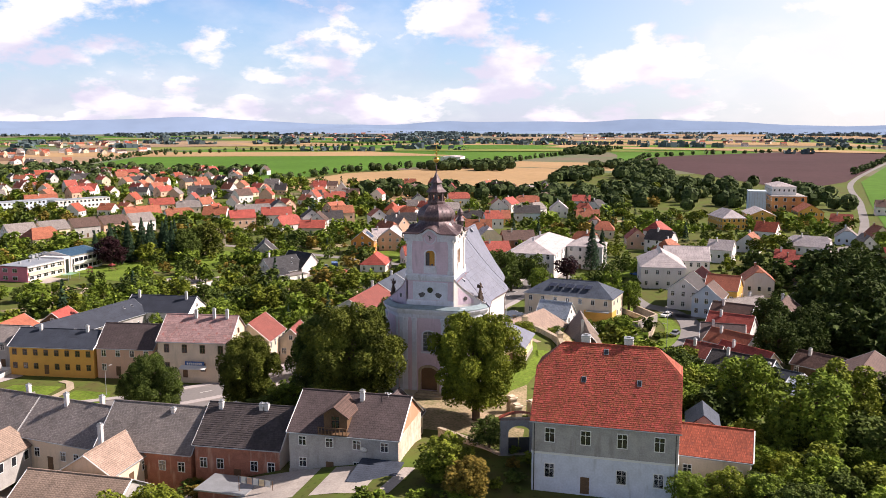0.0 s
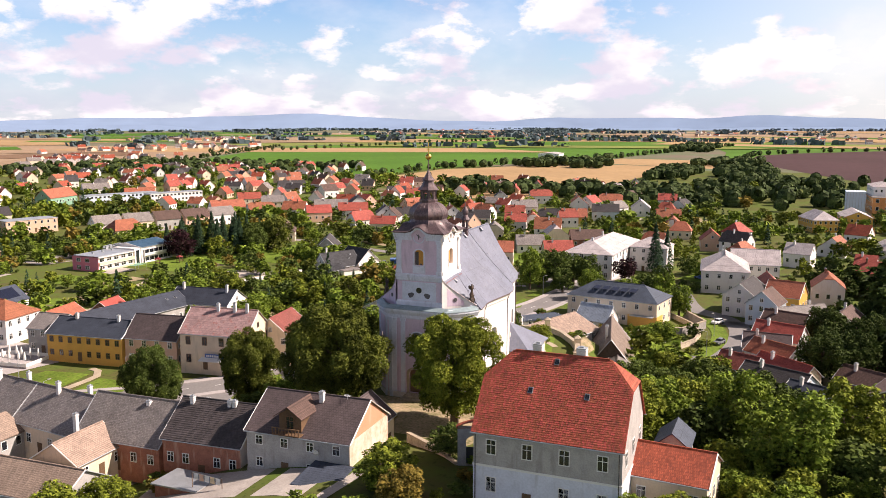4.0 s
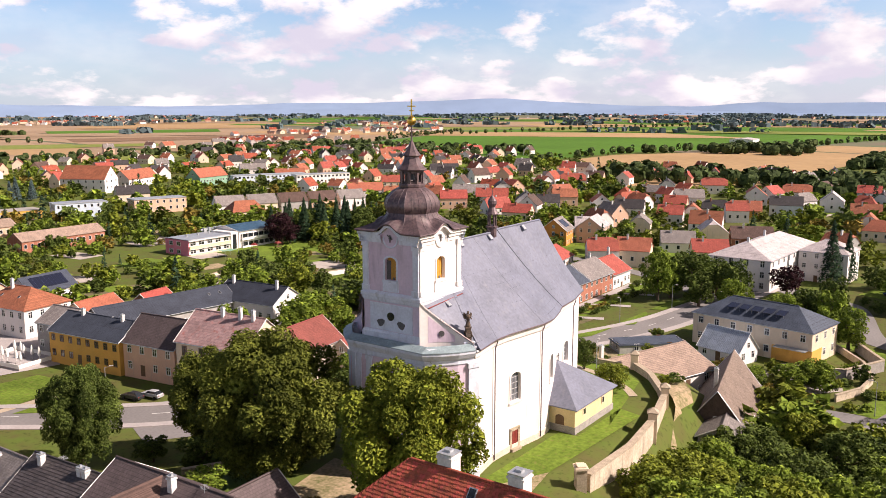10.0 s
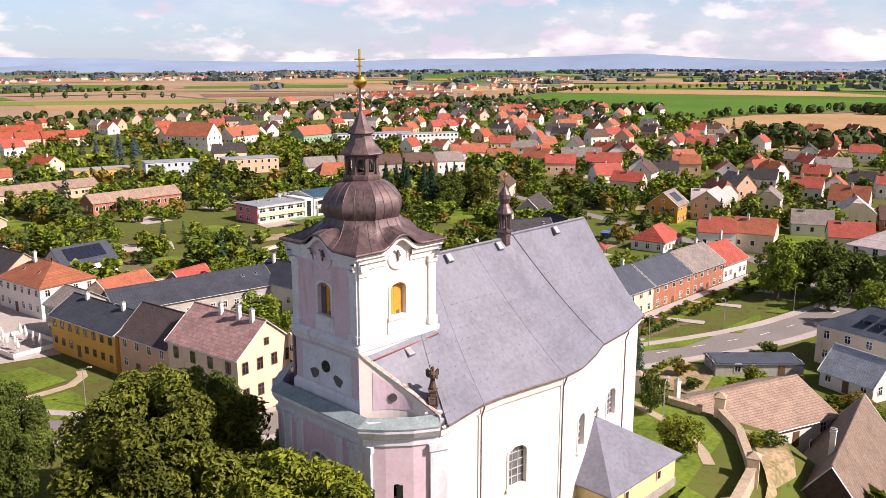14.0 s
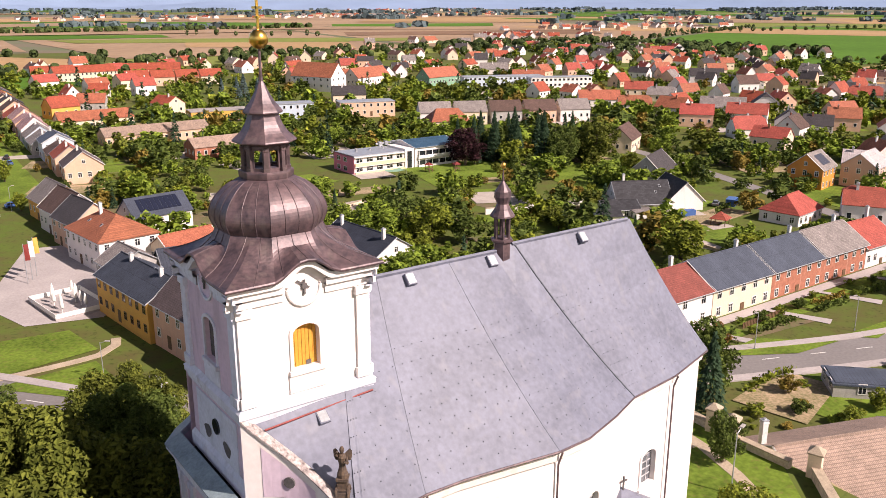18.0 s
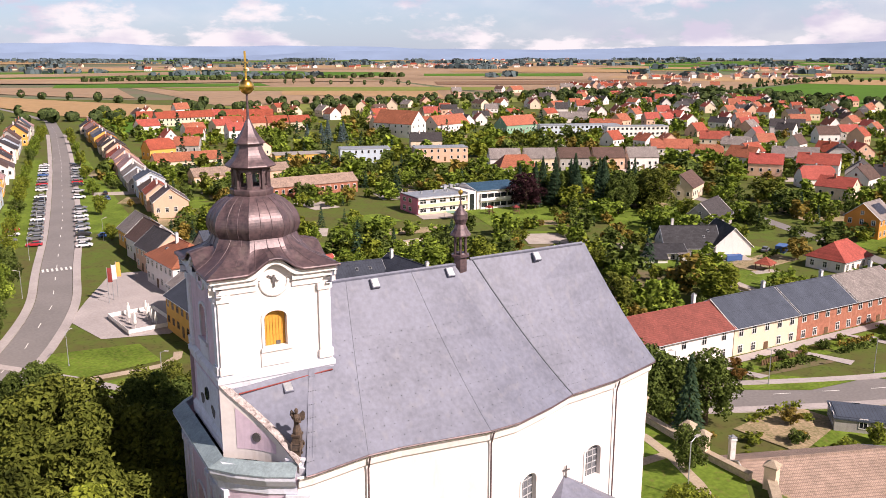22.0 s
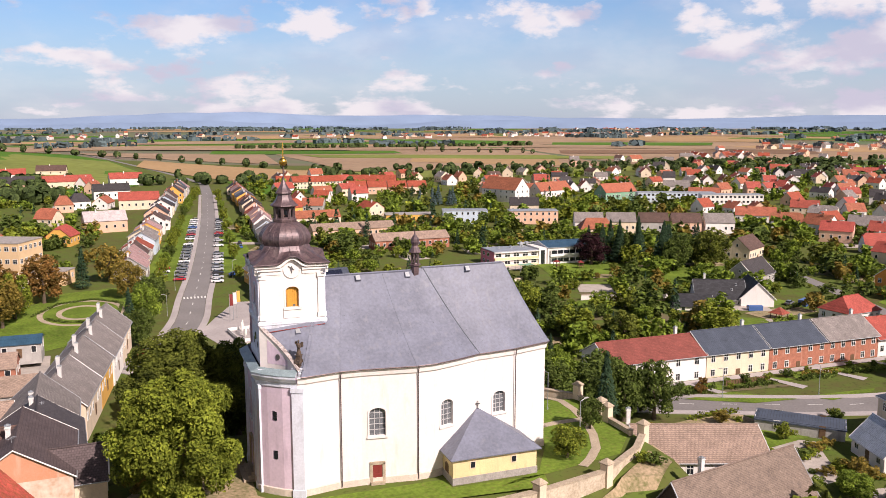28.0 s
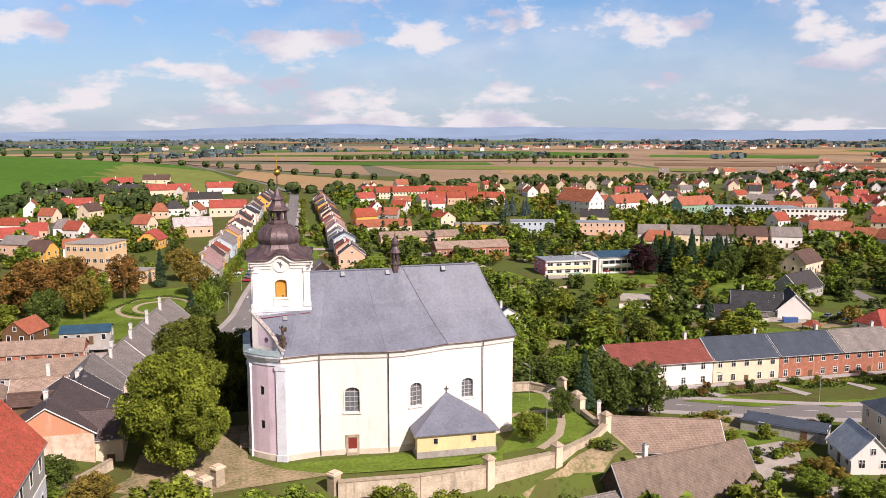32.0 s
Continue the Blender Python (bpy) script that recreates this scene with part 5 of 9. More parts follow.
# ---- houses ----
def lattice(xs, zs, solid, y0, y1):
    """One connected frame out of the solid cells of a grid in the xz plane."""
    g = Geo()
    nx, nz = len(xs), len(zs)
    g.v = [(x, y, z) for y in (y0, y1) for z in zs for x in xs]
    vid = lambda i, j, k: k * nx * nz + j * nx + i
    ok = lambda i, j: 0 <= i < nx - 1 and 0 <= j < nz - 1 and solid(i, j)
    for j in range(nz - 1):
        for i in range(nx - 1):
            if not ok(i, j):
                continue
            g.f.append((vid(i, j, 0), vid(i + 1, j, 0), vid(i + 1, j + 1, 0), vid(i, j + 1, 0)))
            if not ok(i - 1, j):
                g.f.append((vid(i, j, 0), vid(i, j + 1, 0), vid(i, j + 1, 1), vid(i, j, 1)))
            if not ok(i + 1, j):
                g.f.append((vid(i + 1, j, 0), vid(i + 1, j, 1), vid(i + 1, j + 1, 1), vid(i + 1, j + 1, 0)))
            if not ok(i, j - 1):
                g.f.append((vid(i, j, 0), vid(i, j, 1), vid(i + 1, j, 1), vid(i + 1, j, 0)))
            if not ok(i, j + 1):
                g.f.append((vid(i, j + 1, 0), vid(i + 1, j + 1, 0), vid(i + 1, j + 1, 1), vid(i, j + 1, 1)))
    g.m = [0] * len(g.f)
    used = sorted({i for f in g.f for i in f})
    back = {o: n for n, o in enumerate(used)}
    g.v = [g.v[i] for i in used]
    g.f = [tuple(back[i] for i in f) for f in g.f]
    return g


def window_data(w, h, mullion=True, frame_mat=None, key=[{}]):
    fm = frame_mat or M_FRAME
    k = (round(w, 2), round(h, 2), mullion, fm.name)
    if k not in key[0]:
        t = 0.1
        if mullion:
            g = lattice([-w / 2 - t, -w / 2, -0.035, 0.035, w / 2, w / 2 + t], [-t, 0, h * 0.64, h * 0.64 + 0.06, h, h + t], lambda i, j: i in (0, 2, 4) or j in (0, 2, 4), -0.07, 0.02)
        else:
            g = lattice([-w / 2 - t, -w / 2, w / 2, w / 2 + t], [-t, 0, h, h + t], lambda i, j: (i, j) != (1, 1), -0.07, 0.02)
        p = Geo().box(-w / 2 - 0.02, -0.03, -0.02, w / 2 + 0.02, 0.03, h + 0.02)
        key[0][k] = (g.mesh("window", fm), p.mesh("pane", M_GLASS), g, p)
    return key[0][k]


def put_window(parent, m, w, h, rich=True, mullion=True, frame_mat=None):
    fr, pn, _, _ = window_data(w, h, mullion, frame_mat)
    o = part("window", fr, None, parent)
    o.matrix_basis = m
    part("pane", pn, None, o)
    return o


def chimney(parent, x, y, z0, z1, mat=None, w=0.3):
    z1 += 0.55
    c = part("chimney", Geo().box(-w, -w, z0, w, w, z1).box(-w - 0.07, -w - 0.07, z1 - 0.3, w + 0.07, w + 0.07, z1 - 0.15), mat or M_CHIM, parent)
    c.matrix_basis = pose(x, y, 0)
    part("cap", Geo().box(-w - 0.05, -w - 0.05, z1, w + 0.05, w + 0.05, z1 + 0.08).box(-w * 0.4, -w * 0.4, z1 + 0.08, w * 0.4, w * 0.4, z1 + 0.25), M_METAL, c)


OCC = []


def clear(x, y, r):
    return all((x - a) ** 2 + (y - b) ** 2 > (r + q) ** 2 for a, b, q in OCC)


def mark(x, y, L, W, rot):
    n = max(1, int(L / W * 1.5))
    c, s = math.cos(radians(rot)), math.sin(radians(rot))
    for k in range(n):
        d = (-0.5 + (k + 0.5) / n) * L
        OCC.append((x + c * d, y + s * d, W * 0.62))


def house(x, y, rot, L, W, eave, rise, wall, roof, label, zg=None, hip=0.0, storeys=None, nl=None, nw=None, chims=(), rich=False, win=(0.95, 1.35), flat=False, frame_mat=None,
          plinth=None, skylights=(), group="", name="house", category="house", over=0.35, gable_wall=None, gable_top=None, doors=True, solar=None, mullion=True, blind=(), chim_w=0.3):
    """A house with its ridge along its own x. zg is the ground; eave and rise are heights over it."""
    zg = height(x, y) if zg is None else zg
    h = thing(name, pose(x, y, zg, 0, 0, rot), label, category, group)
    mark(x, y, L, W, rot)
    a, b = L / 2, W / 2
    g = Geo()
    if flat or hip >= 1 or rise < 0.05:
        g.box(-a, -b, -1.5, a, b, eave)
    else:
        gz = eave + rise * (1 - hip * 0.0) if hip == 0 else eave
        pts = [(-a, -b, -1.5), (a, -b, -1.5), (a, b, -1.5), (-a, b, -1.5), (-a, -b, eave), (a, -b, eave), (a, b, eave), (-a, b, eave)]
        fc = [(0, 1, 5, 4), (2, 3, 7, 6), (3, 2, 1, 0)]
        if hip == 0:
            pts += [(-a, 0, eave + rise - 0.05), (a, 0, eave + rise - 0.05)]
            fc += [(1, 2, 6, 5), (3, 0, 4, 7), (5, 6, 9), (7, 4, 8)]
        else:
            fc += [(1, 2, 6, 5), (3, 0, 4, 7), (4, 5, 6, 7)]
            if hip < 0.6:
                k = rise * (1 - hip * 0.7)
                bb = b * (1 - k / rise)
                pts += [(-a, -bb, eave + k), (-a, bb, eave + k), (a, -bb, eave + k), (a, bb, eave + k)]
                fc += [(7, 4, 8, 9), (5, 6, 11, 10)]
        g.add(pts, fc, 0)
        if gable_wall and hip == 0:
            g.m = [1 if k in (3, 4) else gable_top and 2 or 1 if k in (5, 6) else 0 for k in range(len(g.f))]
    part("wall", g, [wall, gable_wall] + ([gable_top] if gable_top else []) if gable_wall else wall, h)
    if plinth:
        part("plinth", Geo().box(-a - 0.06, -b - 0.06, -1.5, a + 0.06, b + 0.06, 0.7), plinth, h)
    if flat or rise < 0.05:
        part("roof", Geo().box(-a - 0.2, -b - 0.2, eave, a + 0.2, b + 0.2, eave + 0.25).box(-a + 0.3, -b + 0.3, eave + 0.25, a - 0.3, b - 0.3, eave + 0.32), roof, h)
    else:
        e = over
        ez = eave - e * rise / b
        t = 0.16
        hx = a + (0.25 if hip == 0 else e) - (hip * b if hip else 0)
        hx = max(hx, 0.05)
        ax = a + (0.25 if hip == 0 else e)
        top = eave + rise
        if 0 < hip < 0.6:
            k = 1 - hip * 0.7
            zb = eave + rise * k
            yb = b * (1 - k)
            hx2 = a + 0.25 - hip * b * 0.9
            lo = [(-a - 0.25, -b - e, ez), (a + 0.25, -b - e, ez), (a + 0.25, b + e, ez), (-a - 0.25, b + e, ez), (-a - 0.25, -yb, zb), (a + 0.25, -yb, zb), (a + 0.25, yb, zb), (-a - 0.25, yb, zb), (-hx2, 0, top), (hx2, 0, top)]
            fc = [(0, 1, 5, 9, 8, 4), (2, 3, 7, 8, 9, 6), (5, 6, 9), (7, 4, 8)]
            edge = [(0, 1), (1, 5), (5, 6), (6, 2), (2, 3), (3, 7), (7, 4), (4, 0)]
        else:
            lo = [(-ax, -b - e, ez), (ax, -b - e, ez), (ax, b + e, ez), (-ax, b + e, ez), (-hx, 0, top), (hx, 0, top)]
            fc = [(0, 1, 5, 4), (2, 3, 4, 5)]
            if hip:
                fc += [(1, 2, 5), (3, 0, 4)]
                edge = [(0, 1), (1, 2), (2, 3), (3, 0)]
            else:
                edge = [(0, 1), (1, 5), (5, 2), (2, 3), (3, 4), (4, 0)]
        n = len(lo)
        rg = Geo().add(lo + [(x_, y_, z_ + t) for x_, y_, z_ in lo], [tuple(i + n for i in f) for f in fc] + [tuple(reversed(f)) for f in fc] + [(i, j, j + n, i + n) for i, j in edge])
        part("roof", rg, roof, h)
        if rich:
            part("ridge_cap", Geo().bar((-hx, 0, top + t), (hx, 0, top + t), 0.14), roof, h)
            for s in (-1, 1) if hip == 0 else ():
                part("verge_board", Geo().tube([(s * (ax + 0.02), -b - e, ez + t * 0.6), (s * (ax + 0.02), 0, top + t * 0.6), (s * (ax + 0.02), b + e, ez + t * 0.6)], 0.11, 4), M_FRAME if (x * 3 + y) % 2 < 1 else M_METAL, h)
            for s in (-1, 1):
                part("gutter", Geo().bar((-ax, s * (b + e + 0.06), ez + 0.02), (ax, s * (b + e + 0.06), ez + 0.02), 0.08), M_METAL, h)
        slope = math.degrees(math.atan2(rise, b))
        for (sx, u, s) in skylights:
            sk = part("roof_window", Geo().box(-0.3, -0.4, 0, 0.3, 0.4, 0.1), M_METAL, h)
            sk.matrix_basis = pose(sx, s * b * (1 - u), eave + rise * u + t, slope if s < 0 else -slope)
            part("pane", Geo().box(-0.23, -0.32, 0.1, 0.23, 0.32, 0.12), M_GLASS, sk)
        if solar:
            x0, x1, u0, u1, s = solar
            ncol = max(1, int((x1 - x0) / 1.1))
            for k in range(ncol):
                sp = part("solar_panel", Geo().box(-0.5, -(u1 - u0) / 2 * math.hypot(b, rise), 0.02, 0.5, (u1 - u0) / 2 * math.hypot(b, rise), 0.09), M_PANEL, h)
                um = (u0 + u1) / 2
                sp.matrix_basis = pose(x0 + (k + 0.5) * (x1 - x0) / ncol, s * b * (1 - um), eave + rise * um + t, slope if s < 0 else -slope)
    for (px, py, top_z) in chims:
        zr = eave + (rise * max(0, 1 - abs(py) / b) if rise > 0.05 else 0)
        chimney(h, px, py, zr - 0.4, top_z if top_z > 0 else zr + 1.1, M_CHIM if (rich or (x + y) % 5 < 3) else M_CHIMB, chim_w)
    st = storeys or max(1, int(eave / 2.9))
    many = Geo()

    def add_window(m, w, hh):
        away = (pose(0, 0, 0, 0, 0, rot) @ m).to_3x3() @ Vector((0, -1, 0))
        if rich and away.x * 0.6 + away.y * 0.8 < 0.35:
            put_window(h, m, w, hh, True, mullion, frame_mat)
        else:
            _, _, fg, pg = window_data(w, hh, False, frame_mat)
            many.join(fg.at(m), 0)
            many.join(pg.at(m), 1)

    ww, wh = win
    fl = eave / st
    for (side, length, depth, cnt) in ((0, L, b, nl), (1, L, b, nl), (2, W, a, nw), (3, W, a, nw)):
        if side in blind:
            continue
        cnt = max(1, int(length / 2.6)) if cnt is None else cnt
        for s in range(st):
            for k in range(cnt):
                q = (-0.5 + (k + 0.5) / cnt) * length
                z = s * fl + fl * 0.38
                if side == 0:
                    m = pose(q, -depth, z)
                elif side == 1:
                    m = pose(q, depth, z, 0, 0, 180)
                elif side == 2:
                    m = pose(depth, q, z, 0, 0, 90)
                else:
                    m = pose(-depth, q, z, 0, 0, -90)
                if doors and s == 0 and side in (0, 1) and k == cnt // 2:
                    dd = part("door", Geo().box(-0.55, -0.06, -0.05, 0.55, 0.05, 2.1).box(-0.42, -0.09, 1.1, 0.42, 0.0, 1.9), M_WOOD, h)
                    dd.matrix_basis = m @ pose(0, 0, -z + 0.05)
                else:
                    add_window(m, ww, wh)
        if side >= 2 and hip == 0 and rise > 2.6 and not flat:
            m = pose(depth, 0, eave + rise * 0.2, 0, 0, 90) if side == 2 else pose(-depth, 0, eave + rise * 0.2, 0, 0, -90)
            add_window(m, 0.8, 1.0)
    if many.f:
        tagged(part("window", many, [frame_mat or M_FRAME, M_GLASS], h), kind="stuff")
    return h


def lay_tiles(h, L, W, eave, rise, mat, hip=0.0, over=0.35, tw=0.2, course=0.27, seed=1, label="", round_=0.3):
    """Overlapping roof tiles, each a little tilted, in courses on both slopes of a house."""
    tr = random.Random(seed)
    a, b = L / 2, W / 2
    run = math.hypot(b, rise)
    cut = 1 - hip * 0.7
    n = Vector((0, rise, b)).normalized()
    g = Geo()
    for s in (-1, 1):
        nn = Vector((0, s * n.y, n.z))
        P = lambda x, u, q: tuple(Vector((x, s * b * (1 - u), eave + rise * u + 0.165)) + nn * q)
        u, row_no = -over / b, 0
        while u < 0.985:
            u1 = min(1.0, u + course / run)
            half = a + 0.24 - (hip * b * 0.9 * (u1 - cut) / (1 - cut) if hip and u1 > cut else 0.0)
            x = -half - (tw / 2 if row_no % 2 else 0)
            while x < half - 0.02:
                x0, x1 = max(x, -half), min(x + tw - 0.008, half)
                if x1 - x0 > 0.05:
                    q = 0.045 + tr.uniform(-0.012, 0.02)
                    ud = u - tr.uniform(0, 0.012) / run
                    um = ud - round_ * tw / run
                    xm = (x0 + x1) / 2
                    pts = [P(x0, ud, q), P(xm, um, q), P(x1, ud, q), P(x1, u1, 0.006), P(x0, u1, 0.006), P(x0, ud, 0.0), P(xm, um, 0.0), P(x1, ud, 0.0)]
                    fc = [(0, 1, 2, 3, 4), (5, 6, 1, 0), (6, 7, 2, 1)]
                    g.add(pts, [f[::-1] for f in fc] if s > 0 else fc)
                x += tw
            u, row_no = u1, row_no + 1
    tagged(part("roof_tile", g, mat, h, label), kind="stuff")


FAR_MATS = [M_WHITE, M_CREAM, M_PEACH, M_GLASS, R_TERRA, R_RED, R_OLD, R_BROWN, R_DARK, R_GREY]
far_geo = Geo()


def far_house(x, y, rot, L, W, eave, rise, wall, roof):
    """One of the small houses at the far edge of the town."""
    mark(x, y, L, W, rot)
    a, b, t = L / 2, W / 2, 0.3
    g = Geo().add([(-a, -b, -1), (a, -b, -1), (a, b, -1), (-a, b, -1), (-a, -b, eave), (a, -b, eave), (a, b, eave), (-a, b, eave), (-a, 0, eave + rise), (a, 0, eave + rise)],
                  [(0, 1, 5, 4), (2, 3, 7, 6), (1, 2, 6, 9, 5), (3, 0, 4, 8, 7)], wall)
    e = 0.4
    ez = eave - e * rise / b
    g.add([(-a - e, -b - e, ez), (a + e, -b - e, ez), (a + e, b + e, ez), (-a - e, b + e, ez), (-a - e, 0, eave + rise + 0.1), (a + e, 0, eave + rise + 0.1)], [(0, 1, 5, 4), (2, 3, 4, 5)], roof)
    for s in (-1, 1):
        for k in range(3):
            q = (-0.33 + 0.33 * k) * L
            g.box(q - 0.5, s * b - 0.04, eave * 0.35, q + 0.5, s * b + 0.04, eave * 0.35 + 1.3, 3)
        g.box(s * a - 0.04, -0.5, eave * 0.4, s * a + 0.04, 0.5, eave * 0.4 + 1.3, 3)
    g.box(1.0, 0.4, eave + rise * 0.6, 1.6, 1.0, eave + rise + 0.9, 0)
    far_geo.join(g.at(pose(x, y, height(x, y), 0, 0, rot)))

# ---- houses on the hill beside the church ----
rectory = house(-35.5, -32.8, 90, 17.6, 13.4, 9.2, 8.0, M_GREYR, R_OLD, "large grey rectory with a half-hipped old red tile roof", zg=1.8, hip=0.5, rich=True, win=(1.1, 1.7), nl=4, nw=3, storeys=2,
      skylights=((2.9, 0.52, 1), (-3.9, 0.52, 1), (0.4, 0.9, 1)), chims=((3.1, -0.6, 17.7), (-2.3, -0.6, 17.7)), chim_w=0.55, gable_wall=None, name="rectory", category="house")
lay_tiles(rectory, 17.6, 13.4, 9.2, 8.0, M_BEAVER, 0.5, 0.35, 0.21, 0.27, 4, "overlapping rounded old red tiles")
part("lower_storey", Geo().box(-8.83, -6.73, -1.5, 8.83, 6.73, 4.7), M_PALE, rectory, "pale bluish lower storey")
part("storey_band", Geo().box(-8.9, -6.8, 4.7, 8.9, 6.8, 4.95), M_FRAME, rectory)
for q in (-8.5, 8.5):
    part("downpipe", Geo().bar((q, 6.95, -1.2), (q, 6.95, 9.0), 0.07), M_DKMETAL, rectory)
house(-32.8, 2.8, 92, 15.8, 12.2, 6.2, 3.9, M_GREYR, R_TAUPE, "house with brown shingle roof, dormer and bare brick gable", zg=-1.2, rich=True, chims=((-1.2, 1.0, 10.4),), gable_wall=M_PATCHY, gable_top=M_BAREBRICK, plinth=M_PLINTH, win=(0.95, 1.2), nl=4, blind=(2, 3))
house(-26.2, -0.5, 2, 6.5, 7.5, 4.6, 3.0, M_CREAM, R_TAUPE, "small rear cross wing with a brown shingle roof", zg=-0.8, rich=True, nl=2, nw=1)
pantiled = house(-32.4, 19.6, 94, 13.0, 11.6, 5.6, 4.2, M_BRICKW, R_DARK, "terraced house with a dark corrugated tile roof and brick back wall", zg=-4.2, rich=True, chims=((4.5, 0.8, 9.9), (-1.8, 0.6, 9.8), (-2.6, 0.6, 9.8)), gable_wall=M_WHITE, blind=(2, 3))
lay_tiles(pantiled, 13.0, 11.6, 5.6, 4.2, M_PANTILE, 0.0, 0.35, 0.3, 0.36, 6, "dark interlocking roof tiles", 0.0)
house(-33.6, 34.2, 92, 15.4, 11.0, 4.6, 5.0, M_BRICKW, R_GREY, "old house with a lichen-grey shingle roof", zg=-4.8, rich=True, chims=((-2.5, 0.8, 9.0),), blind=(2, 3))
house(-42.5, 37.8, 2, 9.5, 8.0, 3.6, 2.6, M_CREAM, R_FELT, "low wing with a weathered tan roof", zg=-4.6, rich=True, chims=((1.2, 1.5, 8.0),))
house(-53, 34, 92, 15, 9, 3.4, 2.6, M_GREYR, R_FELT, "low outbuilding with a weathered tan roof", zg=-4.4, rich=True)
for k, (x, y, L, mt, wl_) in enumerate(((-31.5, 50.5, 16, R_GREY, M_CREAM), (-29.6, 66, 14.5, R_GREY, M_YELLOW), (-27.6, 80, 13.5, R_GREY, M_WHITE), (-26.0, 95.5, 17, R_GREY, M_CREAM))):
    house(x, y, 83, L, 10.5, 4.9, 4.6, wl_, mt, "terraced street house with an old grey shingle roof", zg=-6.4, rich=True, chims=((2.0, 0.7, 10.4), (-4.0, -0.7, 10.3)), group="houses along the west street", blind=(2, 3))
house(-47, 60, 2, 22, 8, 3.2, 2.4, M_GREYR, R_FELT, "long low yard building with a weathered tan roof", zg=-6.0)
house(-52, 82, 0, 20, 8, 3.0, 2.2, M_BRICKW, R_FELT, "long low yard building with a weathered tan roof", zg=-6.6)
house(-45, 102, 0, 12, 7, 3.2, 1.2, M_GREYR, R_BLUE, "shed with a pale blue sheet roof", zg=-7.0)
house(-60, 104, 70, 9, 7, 3.4, 2.8, M_WOOD, R_TERRA, "small shed with an orange tile roof", zg=-6.8)
house(-78, 92, 80, 24, 11, 5.5, 4.5, M_CREAM, R_TERRA, "house with an orange tile roof", zg=-5.5)
house(-92, 128, 20, 18, 11, 5.8, 4.5, M_WHITE, R_TERRA, "house with an orange tile roof")

# ---- round the square ----
house(19.5, 95, 97, 20.5, 10, 6.3, 2.9, M_YELLOW, R_INKY, "ochre yellow inn with arched openings and a dark roof", zg=-9.0, rich=True, storeys=2, nl=8, nw=2, win=(0.9, 1.2), chims=((-6.5, 0.5, 9.9), (5, 0.5, 9.8)), frame_mat=M_BROWNFR, name="inn")
house(20.5, 109.5, 97, 8.5, 9, 6.3, 2.7, M_GREYR, R_GREY, "narrow grey house beside the inn", zg=-9.1, rich=True)
house(22.6, 78, 98, 13.4, 10.4, 6.4, 4.3, M_PEACH, R_TAUPE, "peach house with a brown tile roof", zg=-8.9, rich=True, nl=4)
house(24.4, 61.5, 98, 16.5, 11.5, 8.2, 4.6, M_CREAM, R_PINKISH, "cream corner house with a faded patched roof", zg=-8.4, rich=True, nl=4, win=(1.0, 1.7), chims=((-3.0, 0.6, 14.0), (-6.0, 0.6, 13.8), (1.2, 0.6, 13.6)), frame_mat=M_BROWNFR)
house(36, 54, 8, 12, 9.5, 6.6, 3.8, M_CREAM, R_DULL, "cream rear wing with a red tile roof", zg=-8.8, rich=True)
house(43, 47.5, 10, 9, 7, 4.6, 3.2, M_CREAM, R_DULL, "small cream house with a red tile roof", zg=-9.0, rich=True)
house(42, 105.5, -6, 34, 10, 5.2, 3.2, M_GREYR, R_INKY, "long rear wing under a dark grey roof", zg=-9.4, rich=True, skylights=((14, 0.6, -1), (11, 0.6, -1)), doors=False)
house(63, 96.5, 96, 19, 11, 5.6, 3.4, M_WHITE, R_INKY, "white cross wing with a dark roof", zg=-9.5, rich=True, chims=((-7, 1.0, 10.0), (7, 0.8, 10.0)))
house(50.5, 121, 12, 9, 8, 3.2, 3.0, M_WOOD, R_RED, "open garden house with a bright red roof", zg=-9.4, rich=True)
house(36, 124, 12, 12, 8, 4.0, 2.6, M_CREAM, R_TERRA, "low cream outbuilding with a red roof", zg=-9.4, rich=True)
house(24, 134, 98, 17, 12.5, 6.5, 3.6, M_WHITE, R_TERRA, "white town hall house with a hipped red roof", zg=-9.2, hip=0.9, rich=True, nl=6, chims=((2, 1, 11.4),), skylights=((3, 0.5, 1), (-3, 0.5, 1)))
house(22.5, 150, 98, 12, 10, 6.0, 4.0, M_PEACH, R_DARK, "street house with a dark roof and solar panels", zg=-9.1, rich=True, solar=(-4, 4, 0.3, 0.8, -1))
house(22.5, 163, 97, 13, 10, 5.5, 4.2, M_WHITE, R_BROWN, "white street house with a brown roof", zg=-9.0, rich=True)
house(22.8, 177, 96, 14, 10, 5.0, 4.0, M_YELLOW, R_GREY, "yellow street house with a grey roof", zg=-8.9, rich=True)
house(38, 150, 8, 14, 9, 5.5, 3.6, M_WHITE, R_SLATEB, "rear house with solar panels on the roof", zg=-9.3, solar=(-5, 5, 0.2, 0.85, -1))

